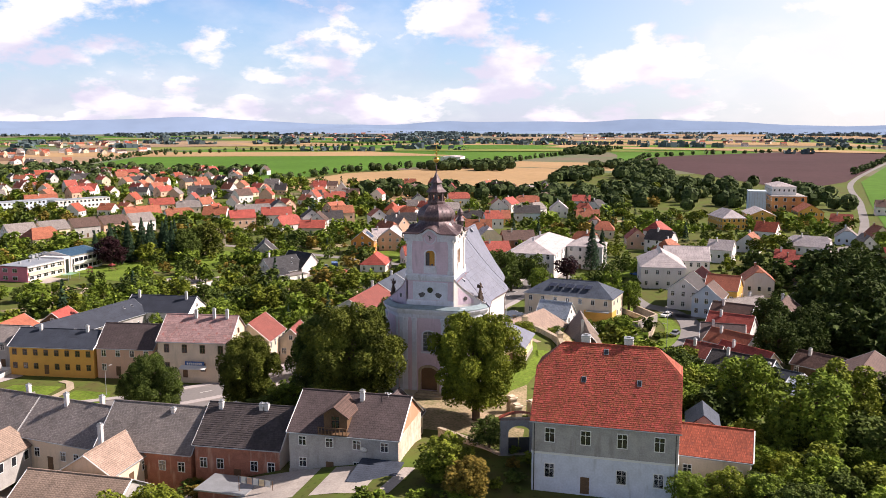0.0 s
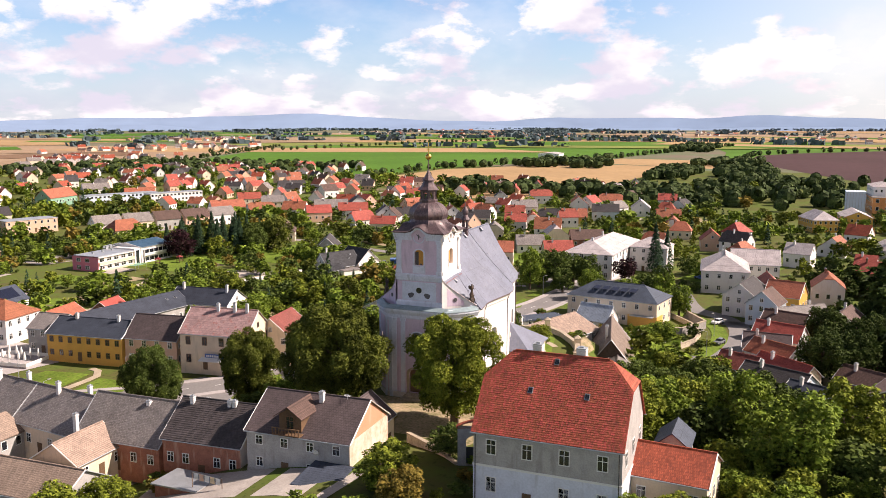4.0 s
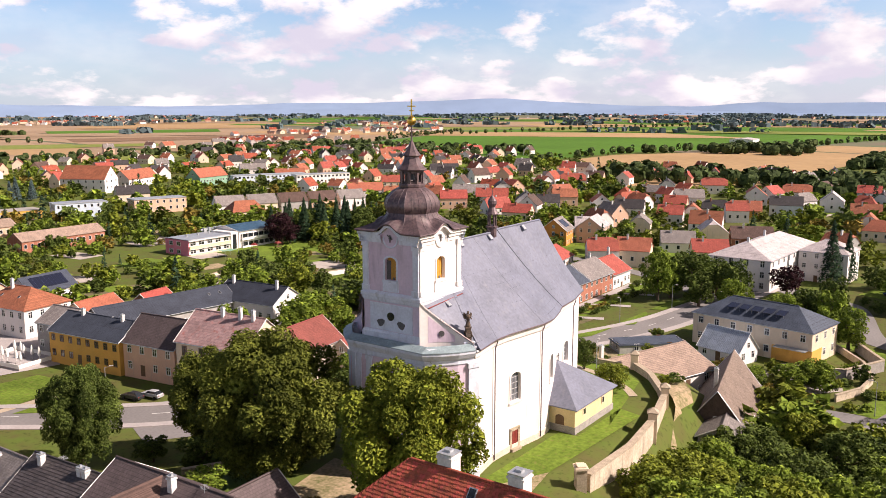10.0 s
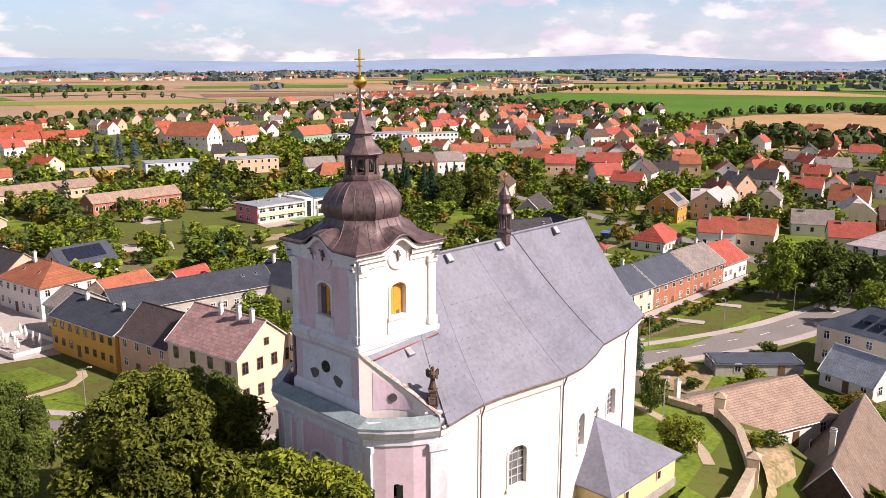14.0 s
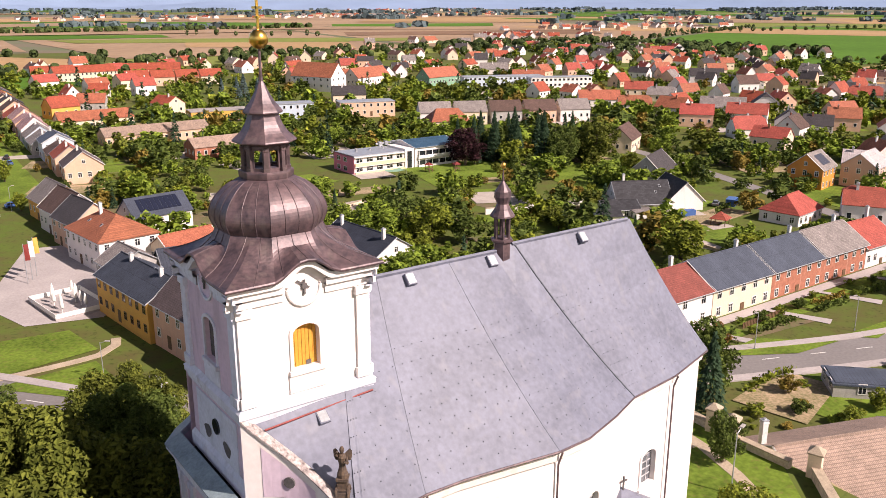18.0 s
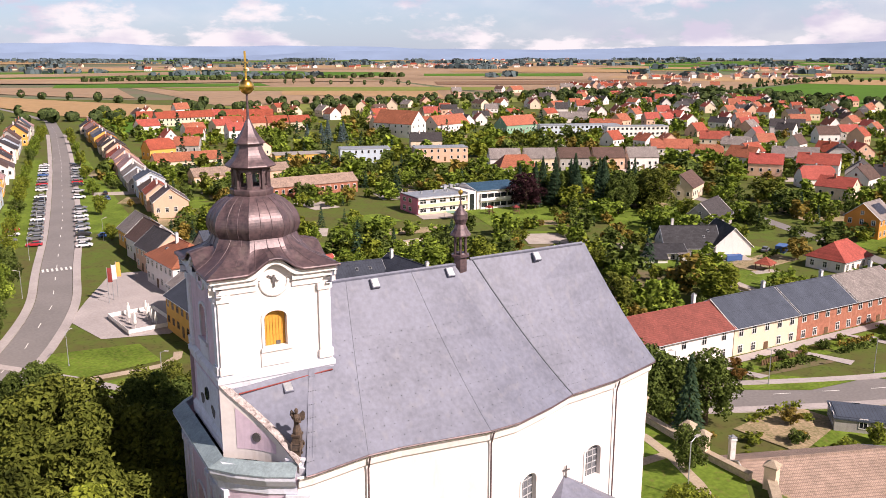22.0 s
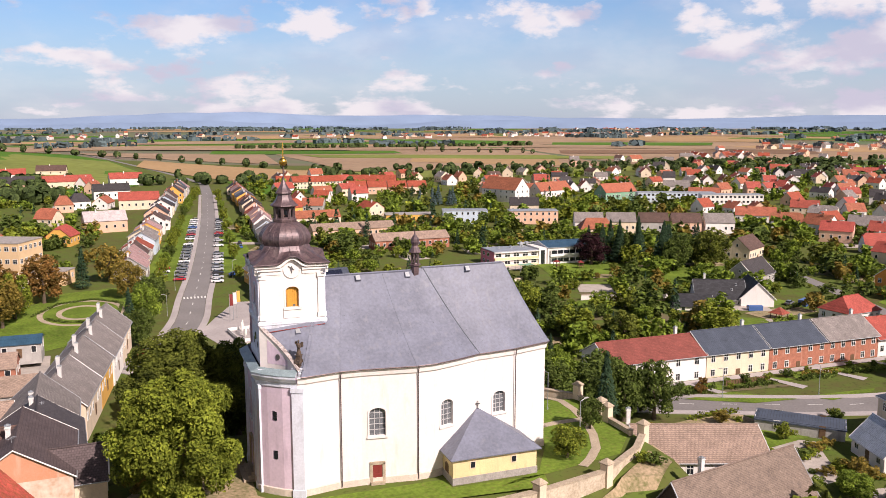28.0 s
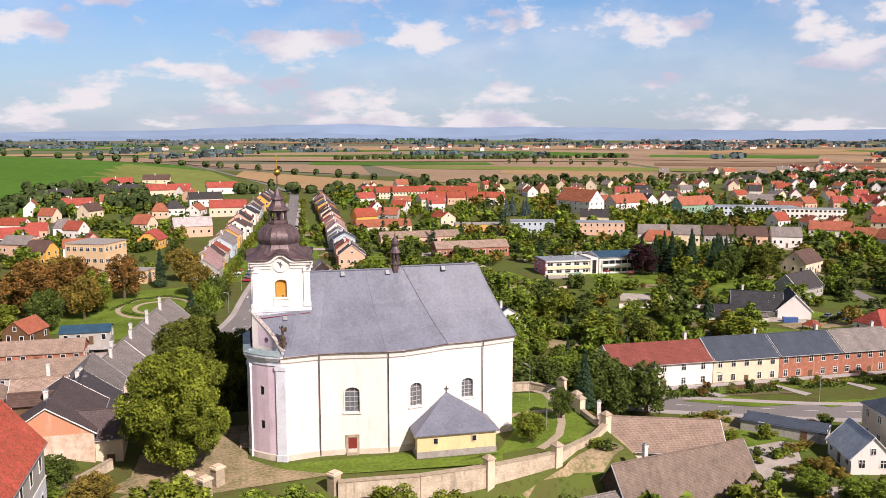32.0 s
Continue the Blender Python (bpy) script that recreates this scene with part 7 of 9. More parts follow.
for spot in ((363, 390, "TC", 21, 52), (361, 292, "RC", 16, 46), (348, 264, "GC", 15, 45), (450, 314, "DW", 21, 42), (572, 514, "DR", 25, 46), (646, 518, "RW", 22, 43), (-107, 643, "RW", 25, 97), (-78, 678, "BC", 23, 95), (-20, 593, "RW", 24, 90), (-94, 562, "DW", 26, 97), (-60, 568, "RC", 33, 94), (-29, 479, "DW", 22, 91), (-13, 411, "RC", 22, 90), (-30, 325, "LP", 19, 92), (46, 439, "LW", 13, 84), (109, 592, "OC", 27, 80)):
    lot(*spot)
for spot in ((176, 593, "OP", 42, 75), (-189, 466, "LW", 28, 109), (-136, 551, "DY", 18, 102), (-134, 299, "TW", 20, 109), (-116, 322, "RW", 26, 106), (-126, 306, "RC", 14, 107), (-130, 254, "TW", 15, 110), (-108, 463, "RW", 19, 101)):
    lot(*spot)

# ---- houses of the gardens further out ----
ZONES = [((235, 425), (-10, 160), 24), ((290, 560), (190, 330), 32), ((380, 640), (330, 520), 40), ((230, 330), (440, 560), 14), ((330, 700), (500, 700), 46), ((-150, -32), (235, 560), 26), ((60, 130), (350, 500), 9), ((100, 330), (560, 660), 14), ((150, 320), (-150, -70), 8), ((225, 300), (-50, -15), 4), ((560, 760), (380, 640), 24), ((420, 620), (40, 200), 18)]
for (xa, xb), (ya, yb), n in ZONES:
    made, tries = 0, 0
    while made < n and tries < n * 25:
        tries += 1
        x, y = hr.uniform(xa, xb), hr.uniform(ya, yb)
        if not clear(x, y, 7.0):
            continue
        L, W = hr.uniform(9, 14), hr.uniform(8, 10)
        if math.hypot(x, y) > 430:
            far_house(x, y, hr.choice((-24, 66, 10, 100)) + hr.uniform(-8, 8), L, W, hr.uniform(3.6, 6.2), hr.uniform(3.2, 4.8), hr.choice((0, 0, 0, 1, 2)), hr.choice((4, 4, 4, 5, 5, 6, 7, 8, 9)))
            made += 1
            continue
        lbl_r = hr.choice((R_TERRA, R_TERRA, R_TERRA, R_RED, R_RED, R_OLD, R_BROWN, R_DARK, R_GREY))
        lbl_w = hr.choice((M_WHITE, M_WHITE, M_WHITE, M_CREAM, M_PEACH, M_GREYR, M_YELLOW))
        word = {R_TERRA: "orange", R_RED: "red", R_OLD: "dull red", R_BROWN: "brown", R_DARK: "dark", R_GREY: "grey"}[lbl_r]
        house(x, y, hr.choice((-24, 66, 10, 100)) + hr.uniform(-8, 8), L, W, hr.uniform(3.6, 6.2), hr.uniform(3.2, 4.8), lbl_w, lbl_r, "family house with a %s tile roof among gardens" % word, hip=hr.choice((0, 0, 0, 0.4, 0.8)), nl=3, nw=2, chims=((hr.uniform(-3, 3), 0.8, 0),), group="family houses", doors=False)
        made += 1

# villages of the plain
for vx, vy, n, sp in ((1250, 1120, 40, 130), (1330, 2350, 46, 170), (2160, 3200, 30, 260), (1500, 2300, 24, 220), (3200, 1500, 24, 260), (2600, -250, 20, 200), (600, 2300, 24, 260), (-200, 2600, 26, 300), (2700, 900, 22, 240), (3300, 300, 22, 260), (1900, 1500, 30, 160), (760, 860, 30, 90)):
    for k in range(n):
        x, y = vx + hr.gauss(0, sp), vy + hr.gauss(0, sp * 0.5)
        far_house(x, y, hr.uniform(0, 180), hr.uniform(10, 20), hr.uniform(8, 12), hr.uniform(4, 7), hr.uniform(3, 5), hr.choice((0, 0, 1, 2)), hr.choice((4, 6, 6, 7, 7, 9, 9)))
tagged(part("far_houses", far_geo, FAR_MATS), "small red-roofed houses of the town edge and far villages", "houses", kind="stuff")

# ---- trees ----
def crown_geo(rng, rx, ry, rz, n, leaf, lobes=9, dense=0.35, size=(0.17, 0.36), sides=4):
    """Leaf clumps in an uneven crown made of several lobes."""
    cs = []
    for k in range(lobes):
        a, t = k * 2.4 + rng.uniform(-0.4, 0.4), -0.92 + 1.84 * (k + 0.5) / lobes + rng.uniform(-0.1, 0.1)
        r = rng.uniform(0.45, 0.93) * math.sqrt(max(0.12, 1 - t * t))
        cs.append((Vector((math.cos(a) * r * rx, math.sin(a) * r * ry, t * rz * 0.76)), rng.uniform(*size)))
    cs.append((Vector((0, 0, -rz * 0.05)), 0.56))
    tot = sum(c[1] ** 2 for c in cs)
    nr = np.random.RandomState(rng.randrange(100000))
    blocks = []
    for c, s in cs:
        m = int(n * s * s / tot)
        d = nr.normal(size=(m, 3))
        d /= np.linalg.norm(d, axis=1)[:, None]
        flip = (d[:, 2] < -0.6) & (nr.rand(m) < 0.6)
        d[flip, 2] *= -1
        u = 1 - dense * nr.rand(m) ** 1.6 + nr.normal(0, 0.06, m)
        p = np.array(c) + d * np.array((rx, ry, rz)) * s * u[:, None]
        nrm = d + nr.normal(0, 0.62, (m, 3)) + np.array((0, 0, 0.35))
        nrm /= np.linalg.norm(nrm, axis=1)[:, None]
        u1 = np.cross(nrm, nr.normal(size=(m, 3)))
        u1 /= np.linalg.norm(u1, axis=1)[:, None]
        u2 = np.cross(nrm, u1)
        q = (leaf * nr.uniform(0.55, 1.4, m))[:, None]
        tip = nrm * q * 0.22
        corners = [p - u1 * q - tip, p + u1 * q - tip, p + u2 * q * 1.1 + tip] if sides == 3 else [p - u1 * q - tip, p - u2 * q * 0.55 + tip * 0.6, p + u1 * q - tip, p + u2 * q * 0.55 + tip * 0.6]
        blocks.append(np.stack(corners, axis=1).reshape(-1, 3))
    v = np.concatenate(blocks)
    g = Geo()
    g.v = [tuple(r) for r in v.tolist()]
    g.f = [tuple(range(k, k + sides)) for k in range(0, len(v), sides)]
    g.m = [0] * len(g.f)
    return g


def trunk_geo(rng, h, r, spread, low=0.4):
    g = Geo().lathe([(r * 1.5, -1.0), (r * 1.2, 0.15), (r, h * 0.2), (r * 0.75, h * 0.55), (r * 0.3, h * 0.9)], 8)
    for k in range(6):
        a = k * 1.1 + rng.uniform(0, 0.5)
        z0 = h * rng.uniform(low, 0.65)
        g.bar((0, 0, z0), (math.cos(a) * spread * 0.55, math.sin(a) * spread * 0.55, z0 + h * 0.28), r * 0.32, 5)
    return g


def cone_geo(rng, h, r, n, leaf):
    verts, faces = [], []
    for k in range(n):
        u = rng.random() ** 0.75
        z = h * (0.06 + 0.94 * (1 - u))
        tier = 0.80 + 0.2 * ((z * 1.1) % 1.0 < 0.5)
        rr = r * u * tier * (1 - 0.45 * rng.random() ** 2)
        a = rng.uniform(0, 2 * math.pi)
        p = Vector((rr * math.cos(a), rr * math.sin(a), z))
        out = Vector((math.cos(a), math.sin(a), -0.45)).normalized()
        sd = Vector((-math.sin(a), math.cos(a), rng.gauss(0, 0.3)))
        q = leaf * rng.uniform(0.6, 1.3)
        i = len(verts)
        verts += [tuple(p + sd * q * 0.5 - out * q * 0.3), tuple(p + out * q), tuple(p - sd * q * 0.5 - out * q * 0.3)]
        faces.append((i, i + 1, i + 2))
    g = Geo()
    g.v, g.f, g.m = verts, faces, [0] * n
    return g


rng = random.Random(5)
TREE_MESH = {}


def tree_mesh(kind, detail, k):
    key = (kind, detail, k)
    if key not in TREE_MESH:
        n, leaf = {"hero": (46000, 0.118), "near": (5800, 0.23), "mid": (2000, 0.36), "soft": (1500, 0.43), "far": (400, 0.68), "dim": (110, 1.35)}[detail]
        if kind == "cone":
            c = cone_geo(rng, 10.0, 2.3, int(n * 0.75), leaf * 1.05)
            t = Geo().lathe([(0.3, -1), (0.22, 0.5), (0.05, 9.5)], 7)
        else:
            hgt = 10.0
            c = crown_geo(rng, 4.0, 4.0, 4.75, n, leaf, {"hero": 84, "near": 40, "mid": 15, "soft": 22, "far": 9, "dim": 7}[detail] + k, size=(0.11, 0.25) if detail == "hero" else (0.14, 0.3) if detail == "near" else (0.17, 0.36), sides=4 if detail == "hero" else 3).at(pose(0, 0, 5.35))
            t = trunk_geo(rng, 8.0, 0.3, 3.5)
        TREE_MESH[key] = (c, t, {})
    return TREE_MESH[key]


def tree(x, y, h, r, leaves, label, detail="mid", kind="broad", k=0, zg=None, rot=None, category="tree", name="tree", bare=0.0):
    c, t, cache = tree_mesh(kind, detail, k)
    if leaves.name not in cache:
        cache[leaves.name] = c.mesh("crown", leaves)
        cache["trunk"] = cache.get("trunk") or t.mesh("trunk", M_BARK)
    zg = height(x, y) if zg is None else zg
    base = 2.3 if kind == "cone" else 3.9
    th = thing(name, pose(x, y, zg - bare, 0, 0, rot if rot is not None else (x * 37 + y * 91) % 360) @ Matrix.Diagonal((r / base, r / base, h / 10.0, 1)), label, category)
    part("trunk", cache["trunk"], None, th)
    part("crown", cache[leaves.name], None, th)
    return th


MASS = {}


def mass_tree(x, y, h, r, leaves, kind="broad", k=0, detail=None):
    """One of the uncounted trees of the further gardens; gathered by their leaves."""
    c, t, cache = tree_mesh(kind, detail or ("far" if math.hypot(x, y) < 300 else "dim"), k)
    if "np" not in cache:
        cache["np"] = np.array(c.v).reshape(-1, 3, 3)
    base = 2.3 if kind == "cone" else 3.9
    a = (x * 37 + y * 91) % 6.28
    rot = np.array(((math.cos(a), -math.sin(a), 0), (math.sin(a), math.cos(a), 0), (0, 0, 1)))
    v = (cache["np"] * np.array((r / base, r / base, h / 10.0))) @ rot.T + np.array((x, y, height(x, y) - 0.12 * h))
    MASS.setdefault(leaves.name, (leaves, []))[1].append(v.reshape(-1, 3))


def finish_masses():
    for nm, (mat, blocks) in MASS.items():
        v = np.concatenate(blocks)
        g = Geo()
        g.v = [tuple(p) for p in v.tolist()]
        g.f = [(i, i + 1, i + 2) for i in range(0, len(v), 3)]
        g.m = [0] * len(g.f)
        tagged(part("garden_trees", g, mat), "crowded trees and shrubs of the gardens further out", "trees", kind="stuff")

# ---- planting ----
tree(-13.0, 11.0, 20.0, 8.6, L_OLIVE, "broad dark olive lime tree before the church front", "hero", k=0, zg=-2.0)
tree(-14.6, -10.6, 18.8, 7.6, L_LIME, "tall yellow-green lime tree before the church", "hero", k=1, zg=-0.3)
tree(-4.5, 20.5, 16.5, 6.0, L_DARK, "dark lime tree in the shade of the church", "hero", k=2, zg=-3)
tree(-0.5, 37, 17.5, 6.2, L_OLIVE, "tall olive green lime tree by the road", "hero", k=3)
tree(-13.8, 49.5, 16.5, 5.6, L_DARK, "rounded dark green lime tree by the road bend", "hero", k=0, rot=70)
ORDER = [L_FRESH, L_DARK, L_LIME, L_FRESH, L_DARK, L_LIME, L_FRESH, L_DARK, L_FRESH, L_LIME, L_DARK, L_FRESH, L_OLIVE, L_AUTUMN]
NAMES = {L_OLIVE.name: "olive green garden tree", L_FRESH.name: "bright green leafy garden tree", L_DARK.name: "dense dark green garden tree", L_LIME.name: "rounded yellow-green garden tree", L_AUTUMN.name: "garden tree turning yellow-brown"}
pr = random.Random(3)
# slope south of the church and below the rectory
for x, y, h, r, lv in ((-14, -38, 10, 5.0, L_LIME), (12.5, -25.5, 7.0, 4.0, L_LIME), (22, -25, 4.5, 2.6, L_FRESH), (-4, -40, 10, 5.0, L_FRESH), (8, -42, 10, 5, L_LIME), (20, -40, 9, 4.8, L_FRESH), (32, -36, 8, 4.2, L_FRESH), (-8, -52, 12, 5.5, L_FRESH), (6, -54, 12, 5.5, L_DARK), (-20, -60, 12, 6, L_FRESH), (-8, -66, 12, 5.5, L_LIME), (-22, -78, 13, 6, L_FRESH), (-8, -82, 12, 6, L_DARK), (6, -78, 12, 6, L_DARK), (42, -42, 9, 4.6, L_DARK), (50, -34, 8, 4.2, L_LIME), (36, -48, 8, 4, L_FRESH), (26, -46, 9, 4.4, L_DARK), (-42.5, -43, 4.5, 2.6, L_FRESH), (-41.5, -47.5, 5.0, 2.8, L_LIME), (-42.5, -51.5, 5.0, 3.0, L_FRESH), (-46, -55, 6.0, 3.4, L_DARK), (-48, -48, 3.5, 2.4, L_LIME), (-43, -13, 6.5, 3.8, L_LIME), (-47, -17, 5.5, 3.2, L_AUTUMN), (-52, 24, 6, 3.5, L_LIME), (-60, 24, 8, 4.5, L_LIME), (-30, -16, 5, 3, L_DARK), (-24, -24, 5, 3.2, L_AUTUMN), (-62, 42, 8, 4.5, L_FRESH)):
    tree(x, y, h, r, lv, NAMES[lv.name].replace("garden", "hillside"), "near", k=pr.randrange(3))
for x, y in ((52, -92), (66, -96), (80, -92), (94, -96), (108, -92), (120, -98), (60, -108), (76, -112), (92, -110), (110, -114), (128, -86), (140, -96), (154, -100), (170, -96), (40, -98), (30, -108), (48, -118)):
    tree(x, y, pr.uniform(13, 18), pr.uniform(6, 8), L_WOOD, "woodland tree with shade-darkened leaves on the southern slope", "mid", k=pr.randrange(4))
for x, y, h, r, lv in ((20, -26.5, 8.5, 4.4, L_LIME), (27.5, -27.5, 9, 4.6, L_FRESH), (35, -28, 8.5, 4.4, L_DARK), (12.5, -31, 8, 4.4, L_LIME), (24, -33, 8, 4.6, L_FRESH), (33, -34, 8.5, 4.6, L_DARK), (16, -31, 8.5, 4.5, L_LIME), (41, -30, 8, 4.2, L_DARK), (28, -39, 10, 5, L_DARK), (18, -47, 10, 5, L_FRESH), (0, -33, 8, 4.4, L_FRESH), (46, -25.5, 6, 3.2, L_LIME)):
    tree(x, y, h, r, lv, NAMES[lv.name].replace("garden", "hillside"), "near", k=pr.randrange(4))
for x, y, h, r in ((66, 22.5, 12, 4.6), (72, 21.5, 11.5, 4.4), (59, 21, 9, 3.4)):
    tree(x, y, h, r, L_DARK, "dense dark green tree beside the east street", "near", k=pr.randrange(4))
for x, y, h, r in ((117.5, -28.5, 10, 4.6), (122, -24, 8, 4), (84, -24, 5, 3.4), (88, -28, 5.5, 3.8), (80, -18, 4.5, 3), (128, -12, 9, 4.4), (133, 1, 10, 4.6)):
    tree(x, y, h, r, L_FRESH, "rounded green tree in the lane gardens", "near", k=pr.randrange(4))
for k in range(26):
    x, y = pr.uniform(64, 122), pr.uniform(-86, -64)
    if clear(x, y, 2.5):
        tree(x, y, pr.uniform(7, 12), pr.uniform(3.6, 5.2), L_WOOD, "dense tree behind the lane houses", "near", k=pr.randrange(4))
# churchyard and east
for x, y, h, r, lv in ((45, -1, 5.5, 2.0, L_DARK), (52, 26, 13, 5.5, L_DARK), (60, 24, 12, 5, L_DARK), (66, 30, 12, 5.5, L_DARK), (58, 34, 11, 5, L_FRESH), (44, 27, 13, 5.5, L_DARK), (50, 36, 12, 5.0, L_FRESH), (72, 26, 8, 3.6, L_FRESH), (38, 30, 11, 5, L_DARK), (30, 36, 10, 4.5, L_FRESH), (20, 30, 10, 5, L_DARK), (10, 26, 9, 4, L_FRESH)):
    tree(x, y, h, r, lv, NAMES[lv.name].replace("garden", "churchyard"), "near" if x < 70 else "mid", k=pr.randrange(4))
tree(36.5, -9.5, 5.0, 2.6, L_LIME, "grey-green willow bush by the sacristy", "near", k=1, category="bush", name="bush")
for x, y, h in ((52, 6, 11), (188.7, -10.8, 19.5), (196, -14, 16), (152, 176, 13), (185, 182, 15), (178, 190, 14), (192, 188, 13), (170, 186, 12), (200, 180, 14), (206, 190, 12), (-34, 186, 14), (-20, 120, 13)):
    tree(x, y, h, h * 0.2, L_CONE, "tall dark pointed spruce tree", "mid", "cone")
tree(148.4, 176.4, 12.5, 6.5, L_PURPLE, "dark purple copper beech by the school", "near", k=2)
tree(166, -4, 9, 4.5, L_PURPLE, "dark purple plum tree before the villa", "mid", k=1)
tree(187, 155, 15, 8.0, L_OLIVE, "broad olive walnut tree in a garden", "near", k=2)
for x, y, h in ((157, 183, 15), (161, 177, 17), (165, 170, 15.5), (169, 176, 18), (171, 163, 16), (176, 169, 17), (181, 174, 15), (163, 187, 16), (153, 187, 14)):
    tree(x, y, h, h * 0.23, L_CONE, "tall dark spruce of the park row", "near", "cone")
for x, y, h, r in ((175, 158, 12, 5.5), (180, 163, 13, 6), (170, 154, 9, 4.5), (166, 181, 12, 5.5), (193, 166, 12, 6)):
    tree(x, y, h, r, L_DARK, "dense dark tree of the park row", "near", k=pr.randrange(4))
for x, y, h in ((164, 404, 12), (170, 409, 13.5), (176, 404, 11), (158, 411, 11), (181, 412, 12)):
    tree(x, y, h, h * 0.26, L_BLUE, "silvery blue spruce by a white house", "mid", "cone")
for x, y, h, r, lv in ((140.5, 23.5, 14.5, 5.0, L_FRESH), (149.5, 17.5, 13.5, 7.0, L_DARK), (155, 12, 11, 5.5, L_DARK)):
    tree(x, y, h, r, lv, "tall leafy tree at the road bend", "near", k=pr.randrange(4))
for x, y in ((150, 6), (158, 14), (140, 12), (146, 22), (130, -22), (134, -16), (146, -20)):
    tree(x, y, pr.uniform(8, 12), pr.uniform(4, 5.5), pr.choice((L_DARK, L_FRESH)), "round dense tree by the villa", "mid", k=pr.randrange(4))
for x, y, h, r, lv in ((-22, 12, 4, 2.6, L_FRESH), (-23.5, 24, 3.4, 2.2, L_DARK), (-24, 30, 4.2, 2.6, L_LIME), (-22, 40, 3.6, 2.4, L_FRESH), (-8, 30, 6, 3.4, L_DARK), (-6, 44, 4, 2.6, L_DARK), (-3, 28, 7, 3.6, L_FRESH), (-19, -1, 2.6, 1.8, L_AUTUMN), (8, 33, 6, 3.6, L_DARK), (13, 42, 4.5, 3, L_FRESH)):
    tree(x, y, h, r, lv, "leafy bush on the slope beside the road", "mid", k=pr.randrange(4), category="bush", name="bush")
# park by the beige block
for x, y, h, r, lv in ((-58, 156, 17, 7.5, L_ORCH), (-67, 146, 18, 8, L_ORCH), (-50, 150, 13, 5, L_LIME), (-44, 168, 15, 6.5, L_ORCH), (-62, 168, 16, 7, L_AUTUMN), (-72, 158, 14, 6, L_AUTUMN), (-52, 140, 14, 5.5, L_AUTUMN), (-78, 136, 17, 7.5, L_ORCH), (-60, 126, 13, 5, L_DARK), (-84, 122, 14, 6, L_AUTUMN), (-90, 146, 17, 8, L_AUTUMN), (-70, 118, 11, 6, L_LIME), (-88, 100, 9, 6, L_FRESH), (-20, 168, 12, 5, L_AUTUMN), (-26, 196, 13, 5.5, L_AUTUMN), (-14, 144, 12, 4.2, L_DARK), (-16, 132, 12, 4.5, L_FRESH), (-18, 110, 10, 4.2, L_DARK), (-80, 106, 12, 5, L_LIME), (-96, 108, 12, 5, L_FRESH), (-64, 60, 9, 4.5, L_LIME), (-72, 44, 10, 5, L_FRESH), (-86, 66, 11, 5, L_DARK)):
    tree(x, y, h, r, lv, "park tree with red-brown leaves" if lv is L_ORCH else NAMES[lv.name].replace("garden", "park"), "near" if y < 170 else "mid", k=pr.randrange(4))
# street trees
for k in range(16):
    u = k / 15
    y = 180 + 300 * u
    tree(-8 + 34 * u - 2.5 + 6 * u * (u - 1), y, pr.uniform(5, 7.5), pr.uniform(2.0, 3.0), pr.choice((L_FRESH, L_LIME, L_DARK)), "young street tree on the verge", "mid", k=k % 4)
    if k % 2 == 0:
        tree(16 + 22 * u, y + 9, pr.uniform(5, 7), pr.uniform(2.0, 2.8), pr.choice((L_FRESH, L_LIME)), "young street tree on the verge", "mid", k=k % 4)
# gardens: many fruit trees and bushes between the houses


def off_road(x, y, d):
    for _, ln, w in ROADS:
        for a, b in zip(ln, ln[1:]):
            ax, ay, bx, by = *a, *b
            L2 = (bx - ax) ** 2 + (by - ay) ** 2
            t = max(0, min(1, ((x - ax) * (bx - ax) + (y - ay) * (by - ay)) / L2))
            if math.hypot(ax + t * (bx - ax) - x, ay + t * (by - ay) - y) < w / 2 + d:
                return False
    return True


GARDENS = [((44, 100), (54, 130), 120), ((70, 140), (56, 190), 200), ((140, 235), (56, 250), 330), ((60, 180), (210, 330), 400), ((180, 330), (190, 420), 480), ((225, 430), (-20, 200), 520), ((330, 640), (180, 520), 620), ((60, 330), (330, 640), 480), ((-160, -30), (210, 560), 330), ((150, 420), (-140, -20), 300), ((330, 800), (480, 740), 340), ((430, 620), (-30, 120), 160), ((30, 70), (130, 330), 170), ((560, 800), (330, 660), 200), ((300, 420), (-60, 20), 110), ((-150, -66), (60, 200), 90), ((62, 140), (-52, -14), 40), ((34, 76), (-46, -26), 34)]
OCC += [(146, 84, 8), (158, 83, 8), (136, 90, 7), (150, 76, 7), (140, 78, 6), (118, 176, 9), (134, 175, 9), (110, 170, 7), (122, 164, 8), (137, 162, 7), (104, 182, 6), (155, 88, 7), (143, 88, 7), (165, 90, 5), (126, 166, 7), (142, 168, 5), (95, 28, 5), (112, 26, 5), (130, 24, 6), (146, 22, 6), (60, 40, 5), (176, -22, 5), (196, 20, 4), (96, 178, 6), (206, 76, 6), (222, 70, 6), (320, 366, 12), (345, 342, 12), (180, 290, 12), (210, 240, 9), (235, 232, 9), (215, 400, 10), (290, 388, 10)]
singles = 0
